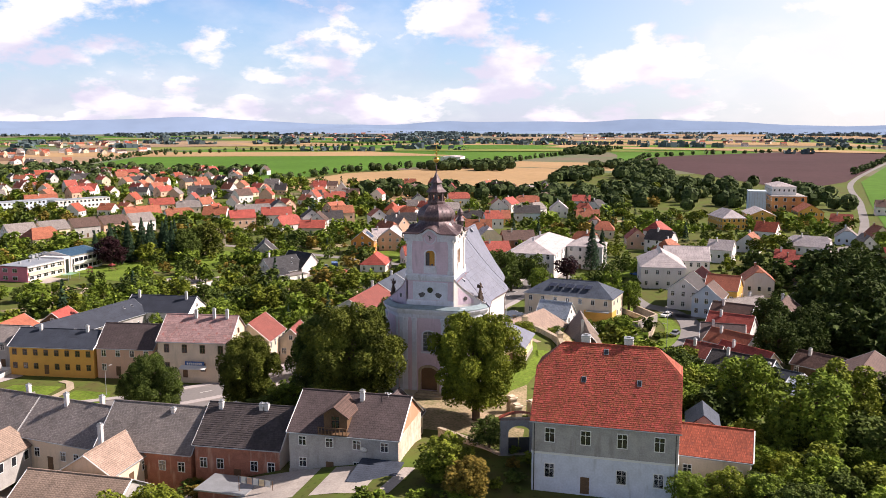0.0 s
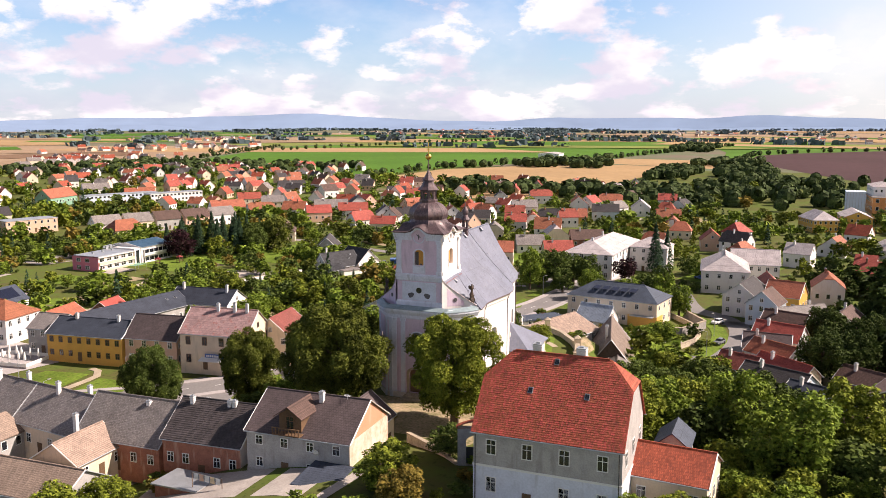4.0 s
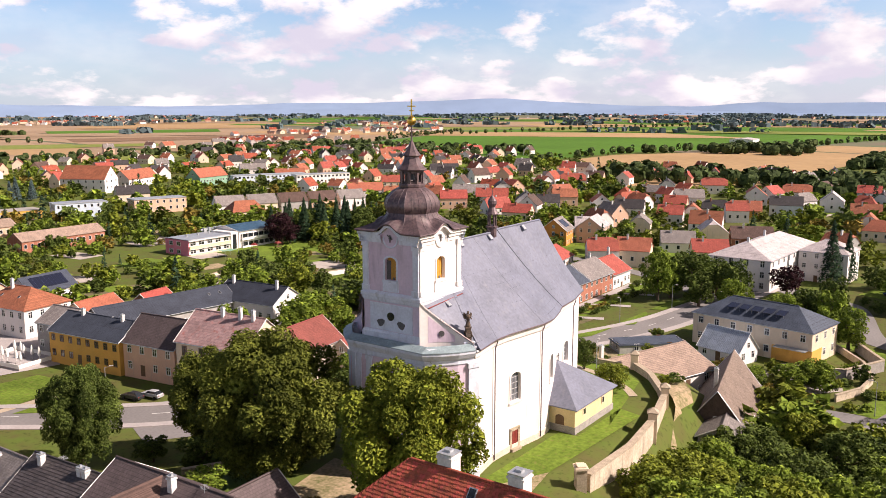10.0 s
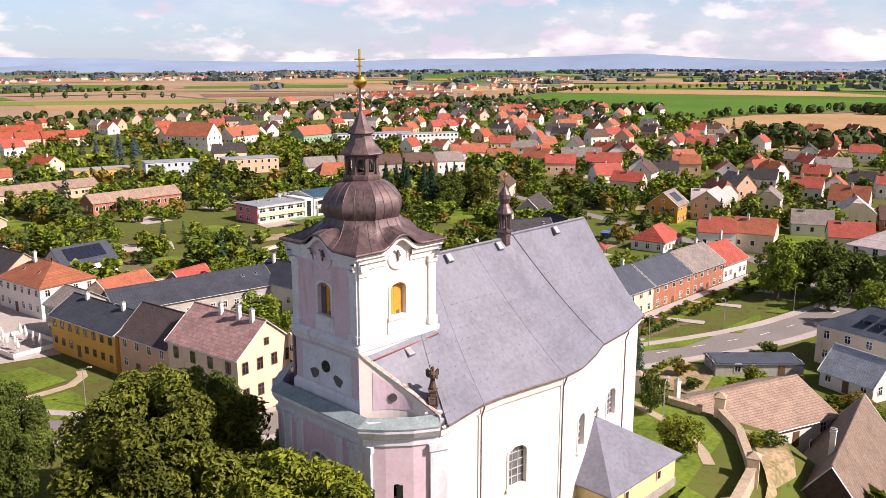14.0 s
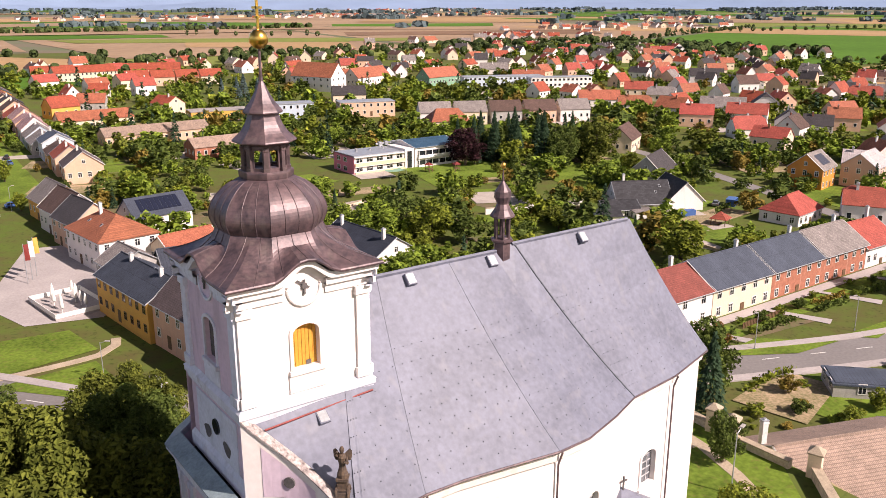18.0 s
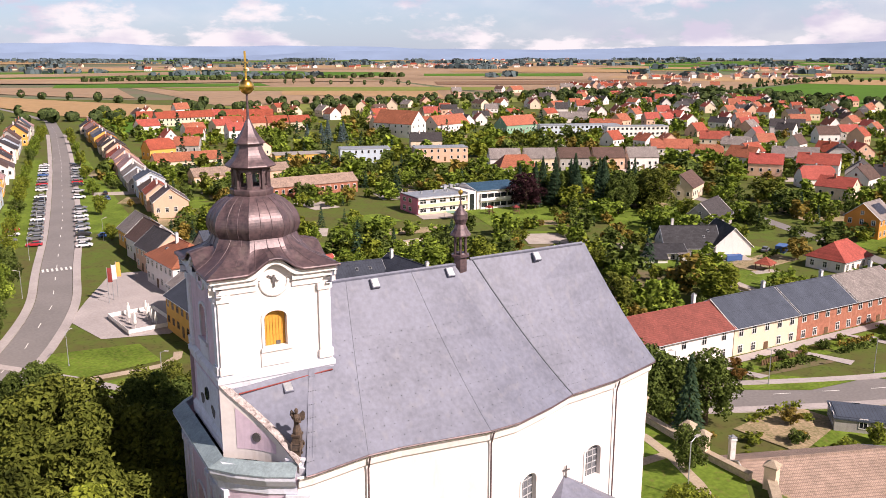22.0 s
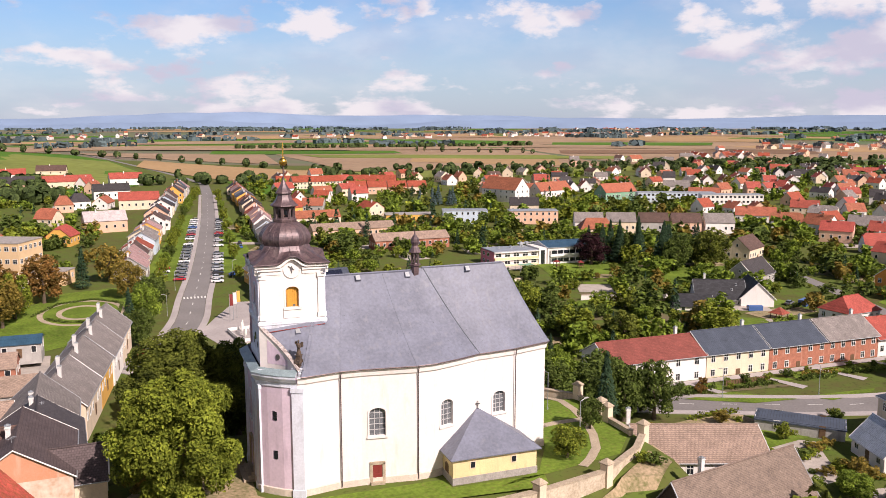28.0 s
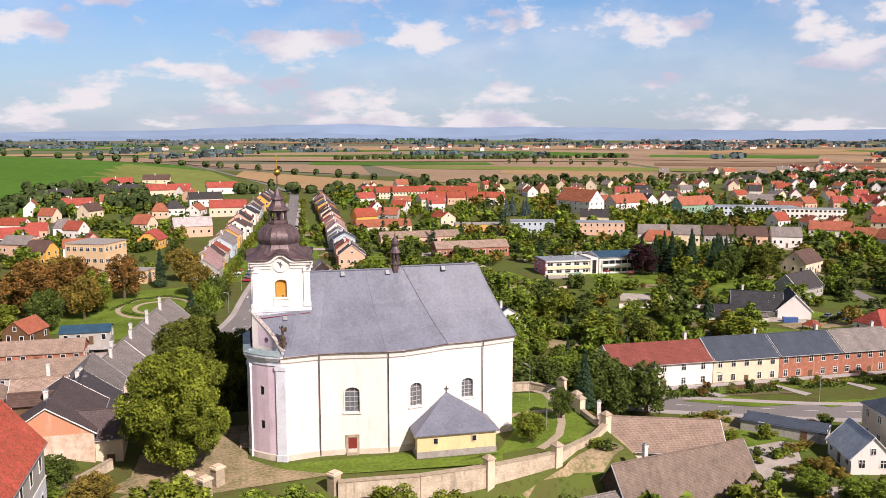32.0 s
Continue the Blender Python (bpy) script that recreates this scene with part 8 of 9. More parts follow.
for (xa, xb), (ya, yb), n in GARDENS:
    for k in range(n):
        x, y = pr.uniform(xa, xb), pr.uniform(ya, yb)
        if not clear(x, y, 1.2) or not off_road(x, y, 2.0):
            continue
        h = pr.uniform(1.4, 3.4) if pr.random() < 0.36 else pr.uniform(3.4, 6.4) if pr.random() < 0.74 else pr.uniform(7, 10.5)
        cone = pr.random() < 0.07
        lv = L_CONE if cone else pr.choice(ORDER)
        kk = pr.randrange(4)
        wide = h * (0.25 if cone else pr.uniform(0.42, 0.62))
        if singles < 110 and math.hypot(x, y) < 215 and pr.random() < 0.62:
            singles += 1
            tree(x, y, h * (1.3 if cone else 1), wide, lv, "tall dark pointed garden spruce" if cone else NAMES[lv.name], "mid", "cone" if cone else "broad", k=0 if cone else kk)
        else:
            mass_tree(x, y, h * (1.3 if cone else 1), wide, lv, "cone" if cone else "broad", 0 if cone else kk)
for k in range(120):
    x, y = pr.uniform(-30, 60), pr.uniform(-100, -30)
    if clear(x, y, 1.5) and off_road(x, y, 1.0) and not (-45 < x < -25 and y > -55):
        h = pr.uniform(3, 8)
        mass_tree(x, y, h, h * 0.55, pr.choice((L_FRESH, L_WOOD, L_DARK, L_DARK, L_LIME)), "broad", pr.randrange(4), "soft")
for k in range(110):
    x, y = pr.uniform(-66, -20), pr.uniform(-96, -50)
    if clear(x, y, 2.0) and not (x < -36 and y < -66 and x > -52):
        h = pr.uniform(2.0, 5.5)
        mass_tree(x, y, h, h * 0.55, pr.choice((L_FRESH, L_LIME, L_DARK, L_FRESH)), "broad", pr.randrange(4), "soft")
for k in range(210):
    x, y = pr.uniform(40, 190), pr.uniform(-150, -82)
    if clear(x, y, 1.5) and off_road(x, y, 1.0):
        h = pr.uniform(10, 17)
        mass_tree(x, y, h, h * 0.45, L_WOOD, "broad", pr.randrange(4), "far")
for k in range(150):
    x, y = pr.uniform(42, 92), pr.uniform(-42, 20)
    if clear(x, y, 0.6) and off_road(x, y, 0.6) and not (x < 51 and -14 < y < 16):
        h = pr.uniform(0.6, 2.2)
        mass_tree(x, y, h, h * pr.uniform(0.6, 1.0), pr.choice((L_FRESH, L_LIME, L_DARK, L_AUTUMN)), "broad", pr.randrange(4))
for k in range(160):
    x, y = pr.uniform(-66, -20), pr.uniform(-26, 34)
    if clear(x, y, 0.6) and off_road(x, y, 0.6) and not (x > -27 and -22 < y < 8) and not (x > -50 and -8 < y < 20):
        h = pr.uniform(0.5, 2.4)
        mass_tree(x, y, h, h * pr.uniform(0.6, 1.0), pr.choice((L_FRESH, L_LIME, L_DARK, L_AUTUMN)), "broad", pr.randrange(4), "far")
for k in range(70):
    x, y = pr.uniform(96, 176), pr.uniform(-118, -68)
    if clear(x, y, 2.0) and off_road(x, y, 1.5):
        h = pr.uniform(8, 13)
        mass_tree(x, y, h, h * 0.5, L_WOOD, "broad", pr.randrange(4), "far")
finish_masses()

# hedgerows, avenues and woods of the plain, past counting
def clump_mass(name, spots, label, mat, blades=26):
    verts, faces = [], []
    for x, y, h, r in spots:
        z = height(x, y)
        for k in range(blades):
            d = Vector((pr.gauss(0, 1), pr.gauss(0, 1), pr.gauss(0, 1))).normalized()
            p = Vector((x + d.x * r * 0.8, y + d.y * r * 0.8, z + h * 0.55 + d.z * h * 0.45))
            u1 = d.orthogonal().normalized() * r * pr.uniform(0.35, 0.6)
            u2 = d.cross(u1)
            i = len(verts)
            verts += [tuple(p - u1), tuple(p - u2), tuple(p + u1), tuple(p + u2)]
            faces.append((i, i + 1, i + 2, i + 3))
    g = Geo()
    g.v, g.f, g.m = verts, faces, [0] * len(faces)
    tagged(part(name, g, mat), label, "woodland", kind="stuff")


def along(line, step, h, r, jit=1.0):
    out = []
    for a, b in zip(line, line[1:]):
        a, b = Vector(a), Vector(b)
        n = max(1, int((b - a).length / step))
        for k in range(n):
            p = a.lerp(b, (k + pr.random() * 0.6) / n)
            out.append((p.x + pr.gauss(0, jit), p.y + pr.gauss(0, jit), h * pr.uniform(0.7, 1.25), r * pr.uniform(0.7, 1.2)))
    return out


def patch(x0, y0, x1, y1, n, h, r):
    return [(pr.uniform(x0, x1), pr.uniform(y0, y1), h * pr.uniform(0.7, 1.2), r * pr.uniform(0.7, 1.2)) for _ in range(n)]


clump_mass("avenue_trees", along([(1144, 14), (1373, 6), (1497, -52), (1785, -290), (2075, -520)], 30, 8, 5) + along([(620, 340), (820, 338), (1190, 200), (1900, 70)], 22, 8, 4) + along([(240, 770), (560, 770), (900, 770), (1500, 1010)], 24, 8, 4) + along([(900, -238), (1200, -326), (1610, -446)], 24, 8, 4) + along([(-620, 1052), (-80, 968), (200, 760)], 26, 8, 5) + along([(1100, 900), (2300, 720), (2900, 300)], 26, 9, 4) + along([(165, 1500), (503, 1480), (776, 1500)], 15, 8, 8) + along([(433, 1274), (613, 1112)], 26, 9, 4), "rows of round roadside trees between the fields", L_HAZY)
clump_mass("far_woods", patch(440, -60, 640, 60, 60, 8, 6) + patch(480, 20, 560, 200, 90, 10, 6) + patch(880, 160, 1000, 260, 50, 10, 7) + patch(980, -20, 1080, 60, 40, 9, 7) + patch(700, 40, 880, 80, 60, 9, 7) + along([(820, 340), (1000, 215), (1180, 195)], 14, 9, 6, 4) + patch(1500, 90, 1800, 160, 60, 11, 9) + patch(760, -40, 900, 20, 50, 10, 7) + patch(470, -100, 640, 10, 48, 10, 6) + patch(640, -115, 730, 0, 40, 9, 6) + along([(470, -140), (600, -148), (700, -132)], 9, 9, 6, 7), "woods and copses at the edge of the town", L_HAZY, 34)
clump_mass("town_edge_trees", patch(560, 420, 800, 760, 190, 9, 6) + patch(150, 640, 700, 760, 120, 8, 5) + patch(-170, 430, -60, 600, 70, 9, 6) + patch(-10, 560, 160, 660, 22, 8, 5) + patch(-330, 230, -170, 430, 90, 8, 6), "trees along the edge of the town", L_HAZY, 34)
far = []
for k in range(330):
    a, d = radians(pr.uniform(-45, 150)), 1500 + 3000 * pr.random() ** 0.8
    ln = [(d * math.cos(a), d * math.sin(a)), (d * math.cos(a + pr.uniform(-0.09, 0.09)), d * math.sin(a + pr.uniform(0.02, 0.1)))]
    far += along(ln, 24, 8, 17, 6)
clump_mass("plain_woods", far, "tree belts scattered over the plain, coloured haze blue", L_FARBELT, 8)

# ---- churchyard wall, gates ----
def masonry(name, line, foot, top, thick, label, pillars=(), coping=M_STONE, wall_mat=M_OLDWALL):
    w = thing(name, pose(line[0][0], line[0][1], 0), label, "wall")
    ox, oy = line[0]
    for a, b in zip(line, line[1:]):
        a2, b2 = Vector((a[0] - ox, a[1] - oy)), Vector((b[0] - ox, b[1] - oy))
        n = (b2 - a2).normalized().orthogonal() * thick / 2
        q = [tuple(a2 + n), tuple(b2 + n), tuple(b2 - n), tuple(a2 - n)]
        part("wall_stretch", Geo().prism(q, foot, top), wall_mat, w)
        n2 = n * 1.35
        part("coping", Geo().prism([tuple(a2 + n2), tuple(b2 + n2), tuple(b2 - n2), tuple(a2 - n2)], top, top + 0.14), coping, w)
    for (x, y, h) in pillars:
        p = part("pillar", Geo().box(-0.6, -0.6, foot, 0.6, 0.6, h), M_CREAM, w)
        p.matrix_basis = pose(x - ox, y - oy, 0, 0, 0, 20)
        part("cap", Geo().rings([[(-0.75, -0.75, h), (0.75, -0.75, h), (0.75, 0.75, h), (-0.75, 0.75, h)], [(-0.75, -0.75, h + 0.15), (0.75, -0.75, h + 0.15), (0.75, 0.75, h + 0.15), (-0.75, 0.75, h + 0.15)], [(-0.15, -0.15, h + 0.65), (0.15, -0.15, h + 0.65), (0.15, 0.15, h + 0.65), (-0.15, 0.15, h + 0.65)]]), M_STONE, p)
    return w


masonry("churchyard_wall", [(6, -20.5), (17, -21.0), (27, -19.9), (38, -17.4), (46, -12), (50, -7.6)], -7.5, 1.0, 0.7, "tall plastered churchyard wall with stone pillars", ((27, -19.9, 2.0), (38, -17.4, 2.0), (50, -7.6, 2.4)))
masonry("churchyard_wall", [(49.4, -5.5), (49.2, 1.0)], -4, 0.7, 0.6, "low churchyard wall along the path", ((49.2, 1.0, 2.4),))
masonry("churchyard_wall", [(49.6, 3.6), (50.2, 12.0), (46, 17), (30, 18.5)], -4, 0.7, 0.6, "low churchyard wall along the path", ((49.6, 3.6, 2.4), (50.2, 12.0, 2.4)))
for x, y in ((-13.3, -17.0), (-11.0, -19.2), (5.6, -19.8), (-9.5, -15.5)):
    pl = thing("gate_pillar", pose(x, y, height(x, y), 0, 0, 40), "sandy stone gate pillar with a low cap", "gate pillar", "churchyard gate pillars")
    part("shaft", Geo().box(-0.7, -0.6, -0.8, 0.7, 0.6, 2.4), M_STONE, pl)
    part("cap", Geo().box(-0.85, -0.75, 2.4, 0.85, 0.75, 2.65).box(-0.6, -0.5, 2.65, 0.6, 0.5, 2.85), M_CREAM, pl)
gate = thing("arched_gateway", pose(-31.0, -20.4, height(-31, -20.4) + 0.2, 0, 0, -72), "grey arched gateway beside the rectory with dark gates", "gateway")
ga = Geo()
for zz in (0,):
    wall_panel(ga, (-2.6, -0.45), (2.6, -0.45), -1.2, 4.9, [(2.6, -0.2, 3.0, 4.2)], 0.9)
    wall_panel(ga, (2.6, 0.45), (-2.6, 0.45), -1.2, 4.9, [(2.6, -0.2, 3.0, 4.2)], 0.1)
ga.box(-2.6, -0.45, 4.9, 2.6, 0.45, 4.95)
part("arch_wall", ga, M_GREYR, gate)
part("arch_coping", Geo().rings([[(x, s, 4.95 + 0.9 * math.cos(x / 2.9 * 1.45)) for x in [-2.8 + 0.4 * i for i in range(15)]] for s in (-0.6, 0.6)] , cap=False, closed=False).rings([[(x, s, z) for x in [-2.8 + 0.4 * i for i in range(15)]] for s, z in ((-0.58, 4.9), (0.58, 4.9))], cap=False, closed=False), R_OLD, gate)
for s in (-1, 1):
    part("gate_leaf", Geo().box(s * 0.75 - 0.72, -0.05, 0, s * 0.75 + 0.72, 0.05, 2.2), M_DKMETAL, gate)
masonry("garden_wall", [(-30.2, -22.4), (-29, -24.0)], -1, 3.4, 0.6, "grey garden wall beside the gateway", wall_mat=M_GREYR)
masonry("garden_wall", [(-32, -18), (-27, -12), (-24, -7)], -3, 1.6, 0.5, "rough stone wall below the church")
masonry("stair_wall", [(-13, 28), (-8, 25)], -8, -4.0, 0.5, "stone stair wall up to the church")

# ---- dormer, balcony and sheds of the brick-gabled house ----
an = thing("dormer", pose(-37.4, 3.8, 5.4, 0, 0, -88), "wooden gabled dormer with a balcony on the brown roof", "dormer")
part("dormer_wall", Geo().add([(-1.7, -1.2, 0), (1.7, -1.2, 0), (1.7, 3, 0), (-1.7, 3, 0), (-1.7, -1.2, 2.2), (1.7, -1.2, 2.2), (1.7, 3, 2.2), (-1.7, 3, 2.2), (0, -1.2, 3.3), (0, 3, 3.3)], [(0, 1, 5, 8, 4), (1, 2, 6, 5), (3, 0, 4, 7)]), M_WOOD, an)
part("dormer_roof", Geo().add([(-2.2, -2.0, 1.95), (0, -2.0, 3.45), (2.2, -2.0, 1.95), (-2.2, 4.4, 1.95), (0, 4.4, 3.45), (2.2, 4.4, 1.95), (-2.2, -2.0, 2.1), (0, -2.0, 3.6), (2.2, -2.0, 2.1), (-2.2, 4.4, 2.1), (0, 4.4, 3.6), (2.2, 4.4, 2.1)], [(0, 1, 4, 3), (1, 2, 5, 4), (7, 6, 9, 10), (8, 7, 10, 11), (0, 6, 7, 1), (1, 7, 8, 2), (0, 3, 9, 6), (2, 8, 11, 5)]), R_BROWN, an)
put_window(an, pose(0, -1.22, 0.3), 1.1, 1.7, frame_mat=M_BROWNFR)
part("balcony_floor", Geo().box(-2.1, -2.6, -0.25, 2.1, -1.2, -0.1), M_WOOD, an)
for k in range(9):
    part("baluster", Geo().box(-2.05 + k * 0.5, -2.6, -0.1, -1.93 + k * 0.5, -2.52, 0.75), M_WOOD, an)
part("handrail", Geo().box(-2.1, -2.64, 0.75, 2.1, -2.48, 0.85), M_WOOD, an)
sh = thing("lean_to", pose(-42.0, -3.2, -1.0), "low shed with a ribbed grey sheet roof", "shed")
part("wall", Geo().box(-2.6, -2.6, -1.5, 2.6, 2.6, 2.2), M_BRICKW, sh)
part("roof", Geo().add([(-3.1, -3.0, 2.1), (3.1, -3.0, 2.9), (3.1, 3.0, 2.9), (-3.1, 3.0, 2.1), (-3.1, -3.0, 2.22), (3.1, -3.0, 3.02), (3.1, 3.0, 3.02), (-3.1, 3.0, 2.22)], [(3, 2, 1, 0), (4, 5, 6, 7), (0, 1, 5, 4), (1, 2, 6, 5), (2, 3, 7, 6), (3, 0, 4, 7)]), R_SLATEB, sh)
fence = thing("board_fence", pose(-43.5, -7.2, -0.6, 0, 0, 78), "green sheet-metal garden fence", "fence")
for k in range(6):
    part("panel", Geo().box(-4.2 + k * 1.4, -0.04, -0.5, -2.86 + k * 1.4, 0.04, 1.6), M_GREENW, fence)
sh2 = thing("lean_to", pose(-43.6, 17.5, -4.2), "low flat shed with patched roofing in the yard", "shed")
part("wall", Geo().box(-2.4, -3.4, -1, 2.4, 3.4, 2.2), M_BRICKW, sh2)
part("roof", Geo().box(-2.8, -3.8, 2.2, 2.8, 3.8, 2.4), M_METAL, sh2)
for x, y, z in ((-40.3, 38.4, 0.6), (-39.4, -0.6, 3.4)):
    di = thing("satellite_dish", pose(x, y, z, 0, -25, 0), "pale round satellite dish on a wall arm", "dish")
    part("bowl", Geo().lathe([(0.02, -0.12), (0.3, -0.07), (0.5, 0.06), (0.52, 0.08), (0.3, -0.03), (0.02, -0.08)], 14).at(pose(0, 0, 0, 0, -90)), M_FRAME, di, smooth=True)
    part("arm", Geo().bar((0, 0, 0), (0.9, 0, -0.3), 0.04), M_METAL, di)
ln = thing("washing_line", pose(-44.5, 12.0, -3.9), "washing line with white and pink laundry", "washing line")
part("post", Geo().bar((0, -2.5, -0.5), (0, -2.5, 2.0), 0.05), M_METAL, ln)
part("post", Geo().bar((0, 2.5, -0.5), (0, 2.5, 2.0), 0.05), M_METAL, ln)
part("cord", Geo().bar((0, -2.5, 1.9), (0, 2.5, 1.9), 0.015), M_METAL, ln)
for k in range(5):
    part("cloth", Geo().box(-0.03, -2.0 + k * 0.9, 0.9, 0.03, -1.4 + k * 0.9, 1.88), M_CANVAS if k % 2 else M_PINKW, ln)

# ---- inn and corner house fronts ----
def signbars(parent, m, w, h, n, mat):
    for k in range(n):
        b = part("letter_bar", Geo().box(-w / 2 + k * w / n, -0.05, 0, -w / 2 + (k + 0.62) * w / n, 0.0, h), mat, parent)
        b.matrix_basis = m


sg = thing("inn_sign", pose(14.45, 96.2, -5.9, 0, 0, 7), "row of dark red sign letters on the yellow inn", "sign")
for q in (-4.4, 3.0):
    signbars(sg, pose(0, q, 0, 0, 0, -90), 3.6, 0.55, 7, M_REDDOOR)
sg = thing("shop_sign", pose(18.35, 60.3, -5.3, 0, 0, 8), "blue shop sign board on the corner house", "sign")
part("board", Geo().box(-0.1, -2.2, -0.2, 0.0, 2.2, 0.7), PAINTS[3], sg)
signbars(sg, pose(-0.1, 0, 0, 0, 0, -90), 3.6, 0.45, 8, M_FRAME)
aw = thing("awning", pose(18.0, 60.3, -5.9, 0, 0, 8), "pale striped shop awning", "awning")
part("canvas", Geo().add([(0.1, -3, 0.5), (0.1, 3, 0.5), (-1.4, 3, 0), (-1.4, -3, 0), (0.1, -3, 0.44), (0.1, 3, 0.44), (-1.4, 3, -0.06), (-1.4, -3, -0.06)], [(0, 1, 2, 3), (7, 6, 5, 4), (3, 2, 6, 7)]), M_CANVAS, aw)
deck = thing("terrace_deck", pose(9.5, 110.5, height(9.5, 110.5), 0, 0, 8), "raised cafe terrace with a low rail", "terrace")
part("floor", Geo().box(-4.6, -6.5, -0.6, 4.6, 6.5, 0.45), M_PAVE, deck)
for s in (-1, 1):
    part("rail", Geo().box(-4.6, s * 6.5 - 0.05, 0.45, 4.6, s * 6.5 + 0.05, 1.25), M_FRAME, deck)
    part("rail", Geo().box(s * 4.6 - 0.05, -6.5, 0.45, s * 4.6 + 0.05, 6.5, 1.25), M_FRAME, deck)
um = None
for k in range(10):
    m = pose(7.4 + 3.6 * (k % 2) + 0.4 * math.sin(k), 105.5 + 2.3 * (k // 2), height(9.5, 110.5) + 0.45)
    if um is None:
        um = thing("parasol", m, "closed white parasol on the cafe terrace", "parasol", "parasols on the terrace")
        part("pole", Geo().bar((0, 0, 0), (0, 0, 3.0), 0.04), M_FRAME, um)
        part("canopy", Geo().lathe([(0.12, 1.0), (0.3, 1.15), (0.36, 1.7), (0.24, 2.4), (0.1, 2.95), (0.02, 3.05)], 9), M_CANVAS, um)
        part("foot", Geo().lathe([(0.35, 0), (0.35, 0.1), (0.08, 0.16)], 10), M_PLINTH, um)
    else:
        copy_thing(um, m)

# ---- flags, lamps, bushes on the square ----
for k, (x, y, mt) in enumerate(((6.0, 127.5, M_REDDOOR), (7.2, 129.5, M_FRAME), (8.4, 131.5, M_YELLOW))):
    fl = thing("flagpole", pose(x, y, height(x, y)), "tall pole with a hanging banner", "flagpole", "flagpoles on the square")
    part("pole", Geo().bar((0, 0, -0.5), (0, 0, 8), 0.07), M_METAL, fl)
    part("banner", Geo().add([(0.06, -0.04, 7.8), (0.9, 0.1, 7.8), (1.0, -0.12, 4.6), (0.06, 0.05, 4.6), (0.06, 0.0, 7.8), (0.9, 0.14, 7.8), (1.0, -0.08, 4.6), (0.06, 0.09, 4.6)], [(0, 1, 2, 3), (7, 6, 5, 4)]), mt, fl)
lamp0 = None
LAMPS = [(-6, 92), (-14, 76), (6, 74), (20, 54), (38, 45.5), (58, 42), (78, 34), (92, 27), (112, 22), (134, 17), (156, 14), (-10, 140), (-6, 175), (-1, 210), (4, 245), (9, 285), (14, 325), (14, 190), (19, 230), (23, 275), (41, -5), (43, 9), (77, -40), (98, -40), (126, -28)]
for x, y in LAMPS:
    m = pose(x, y, height(x, y), 0, 0, (x * 53) % 360)
    if lamp0 is None:
        lamp0 = thing("street_lamp", m, "slim grey street lamp with a flat head", "street lamp", "street lamps")
        part("post", Geo().lathe([(0.13, -0.4), (0.12, 0.3), (0.07, 0.5), (0.05, 6.2)], 7), M_METAL, lamp0)
        part("arm", Geo().bar((0, 0, 6.1), (0.9, 0, 6.45), 0.04), M_METAL, lamp0)
        part("head", Geo().box(0.75, -0.16, 6.4, 1.45, 0.16, 6.52), M_GREYR, lamp0)
    else:
        copy_thing(lamp0, m)

# ---- cars ----
def car(x, y, rot, paint, label):
    c = thing("car", pose(x, y, height(x, y) + 0.09, 0, 0, rot), label, "car", "parked cars")
    prof = [(-2.1, 0.35), (-2.15, 0.75), (-1.95, 0.95), (-0.9, 1.0), (1.1, 0.98), (1.95, 0.85), (2.12, 0.6), (2.1, 0.35)]
    rows = [[(px, -0.82 * (1 if 0.4 < pz < 0.9 else 0.95), pz) for px, pz in prof], [(px, 0.82 * (1 if 0.4 < pz < 0.9 else 0.95), pz) for px, pz in prof]]
    part("body", Geo().rings(rows, cap=True, closed=True), paint, c)
    cab = Geo().add([(-1.85, -0.72, 0.95), (0.95, -0.72, 0.95), (0.95, 0.72, 0.95), (-1.85, 0.72, 0.95), (-1.3, -0.56, 1.42), (0.25, -0.56, 1.42), (0.25, 0.56, 1.42), (-1.3, 0.56, 1.42)], [(0, 1, 5, 4), (1, 2, 6, 5), (2, 3, 7, 6), (3, 0, 4, 7)])
    part("cabin_glass", cab, M_GLASS, c)
    part("roof", Geo().add([(-1.35, -0.6, 1.41), (0.3, -0.6, 1.41), (0.3, 0.6, 1.41), (-1.35, 0.6, 1.41), (-1.2, -0.5, 1.48), (0.15, -0.5, 1.48), (0.15, 0.5, 1.48), (-1.2, 0.5, 1.48)], [(0, 1, 5, 4), (1, 2, 6, 5), (2, 3, 7, 6), (3, 0, 4, 7), (4, 5, 6, 7)]), paint, c)
    for wx in (-1.3, 1.3):
        for wy in (-0.8, 0.8):
            w = part("wheel", Geo().lathe([(0.3, -0.1), (0.32, -0.06), (0.32, 0.06), (0.3, 0.1)], 10).at(pose(0, 0, 0, 90)), M_TYRE, c)
            w.matrix_basis = pose(wx, wy, 0.32)
    for wy in (-0.6, 0.6):
        part("headlight", Geo().box(2.06, wy - 0.16, 0.6, 2.13, wy + 0.16, 0.74), M_FRAME, c)
        part("tail_light", Geo().box(-2.17, wy - 0.16, 0.7, -2.1, wy + 0.16, 0.84), M_REDDOOR, c)
    return c


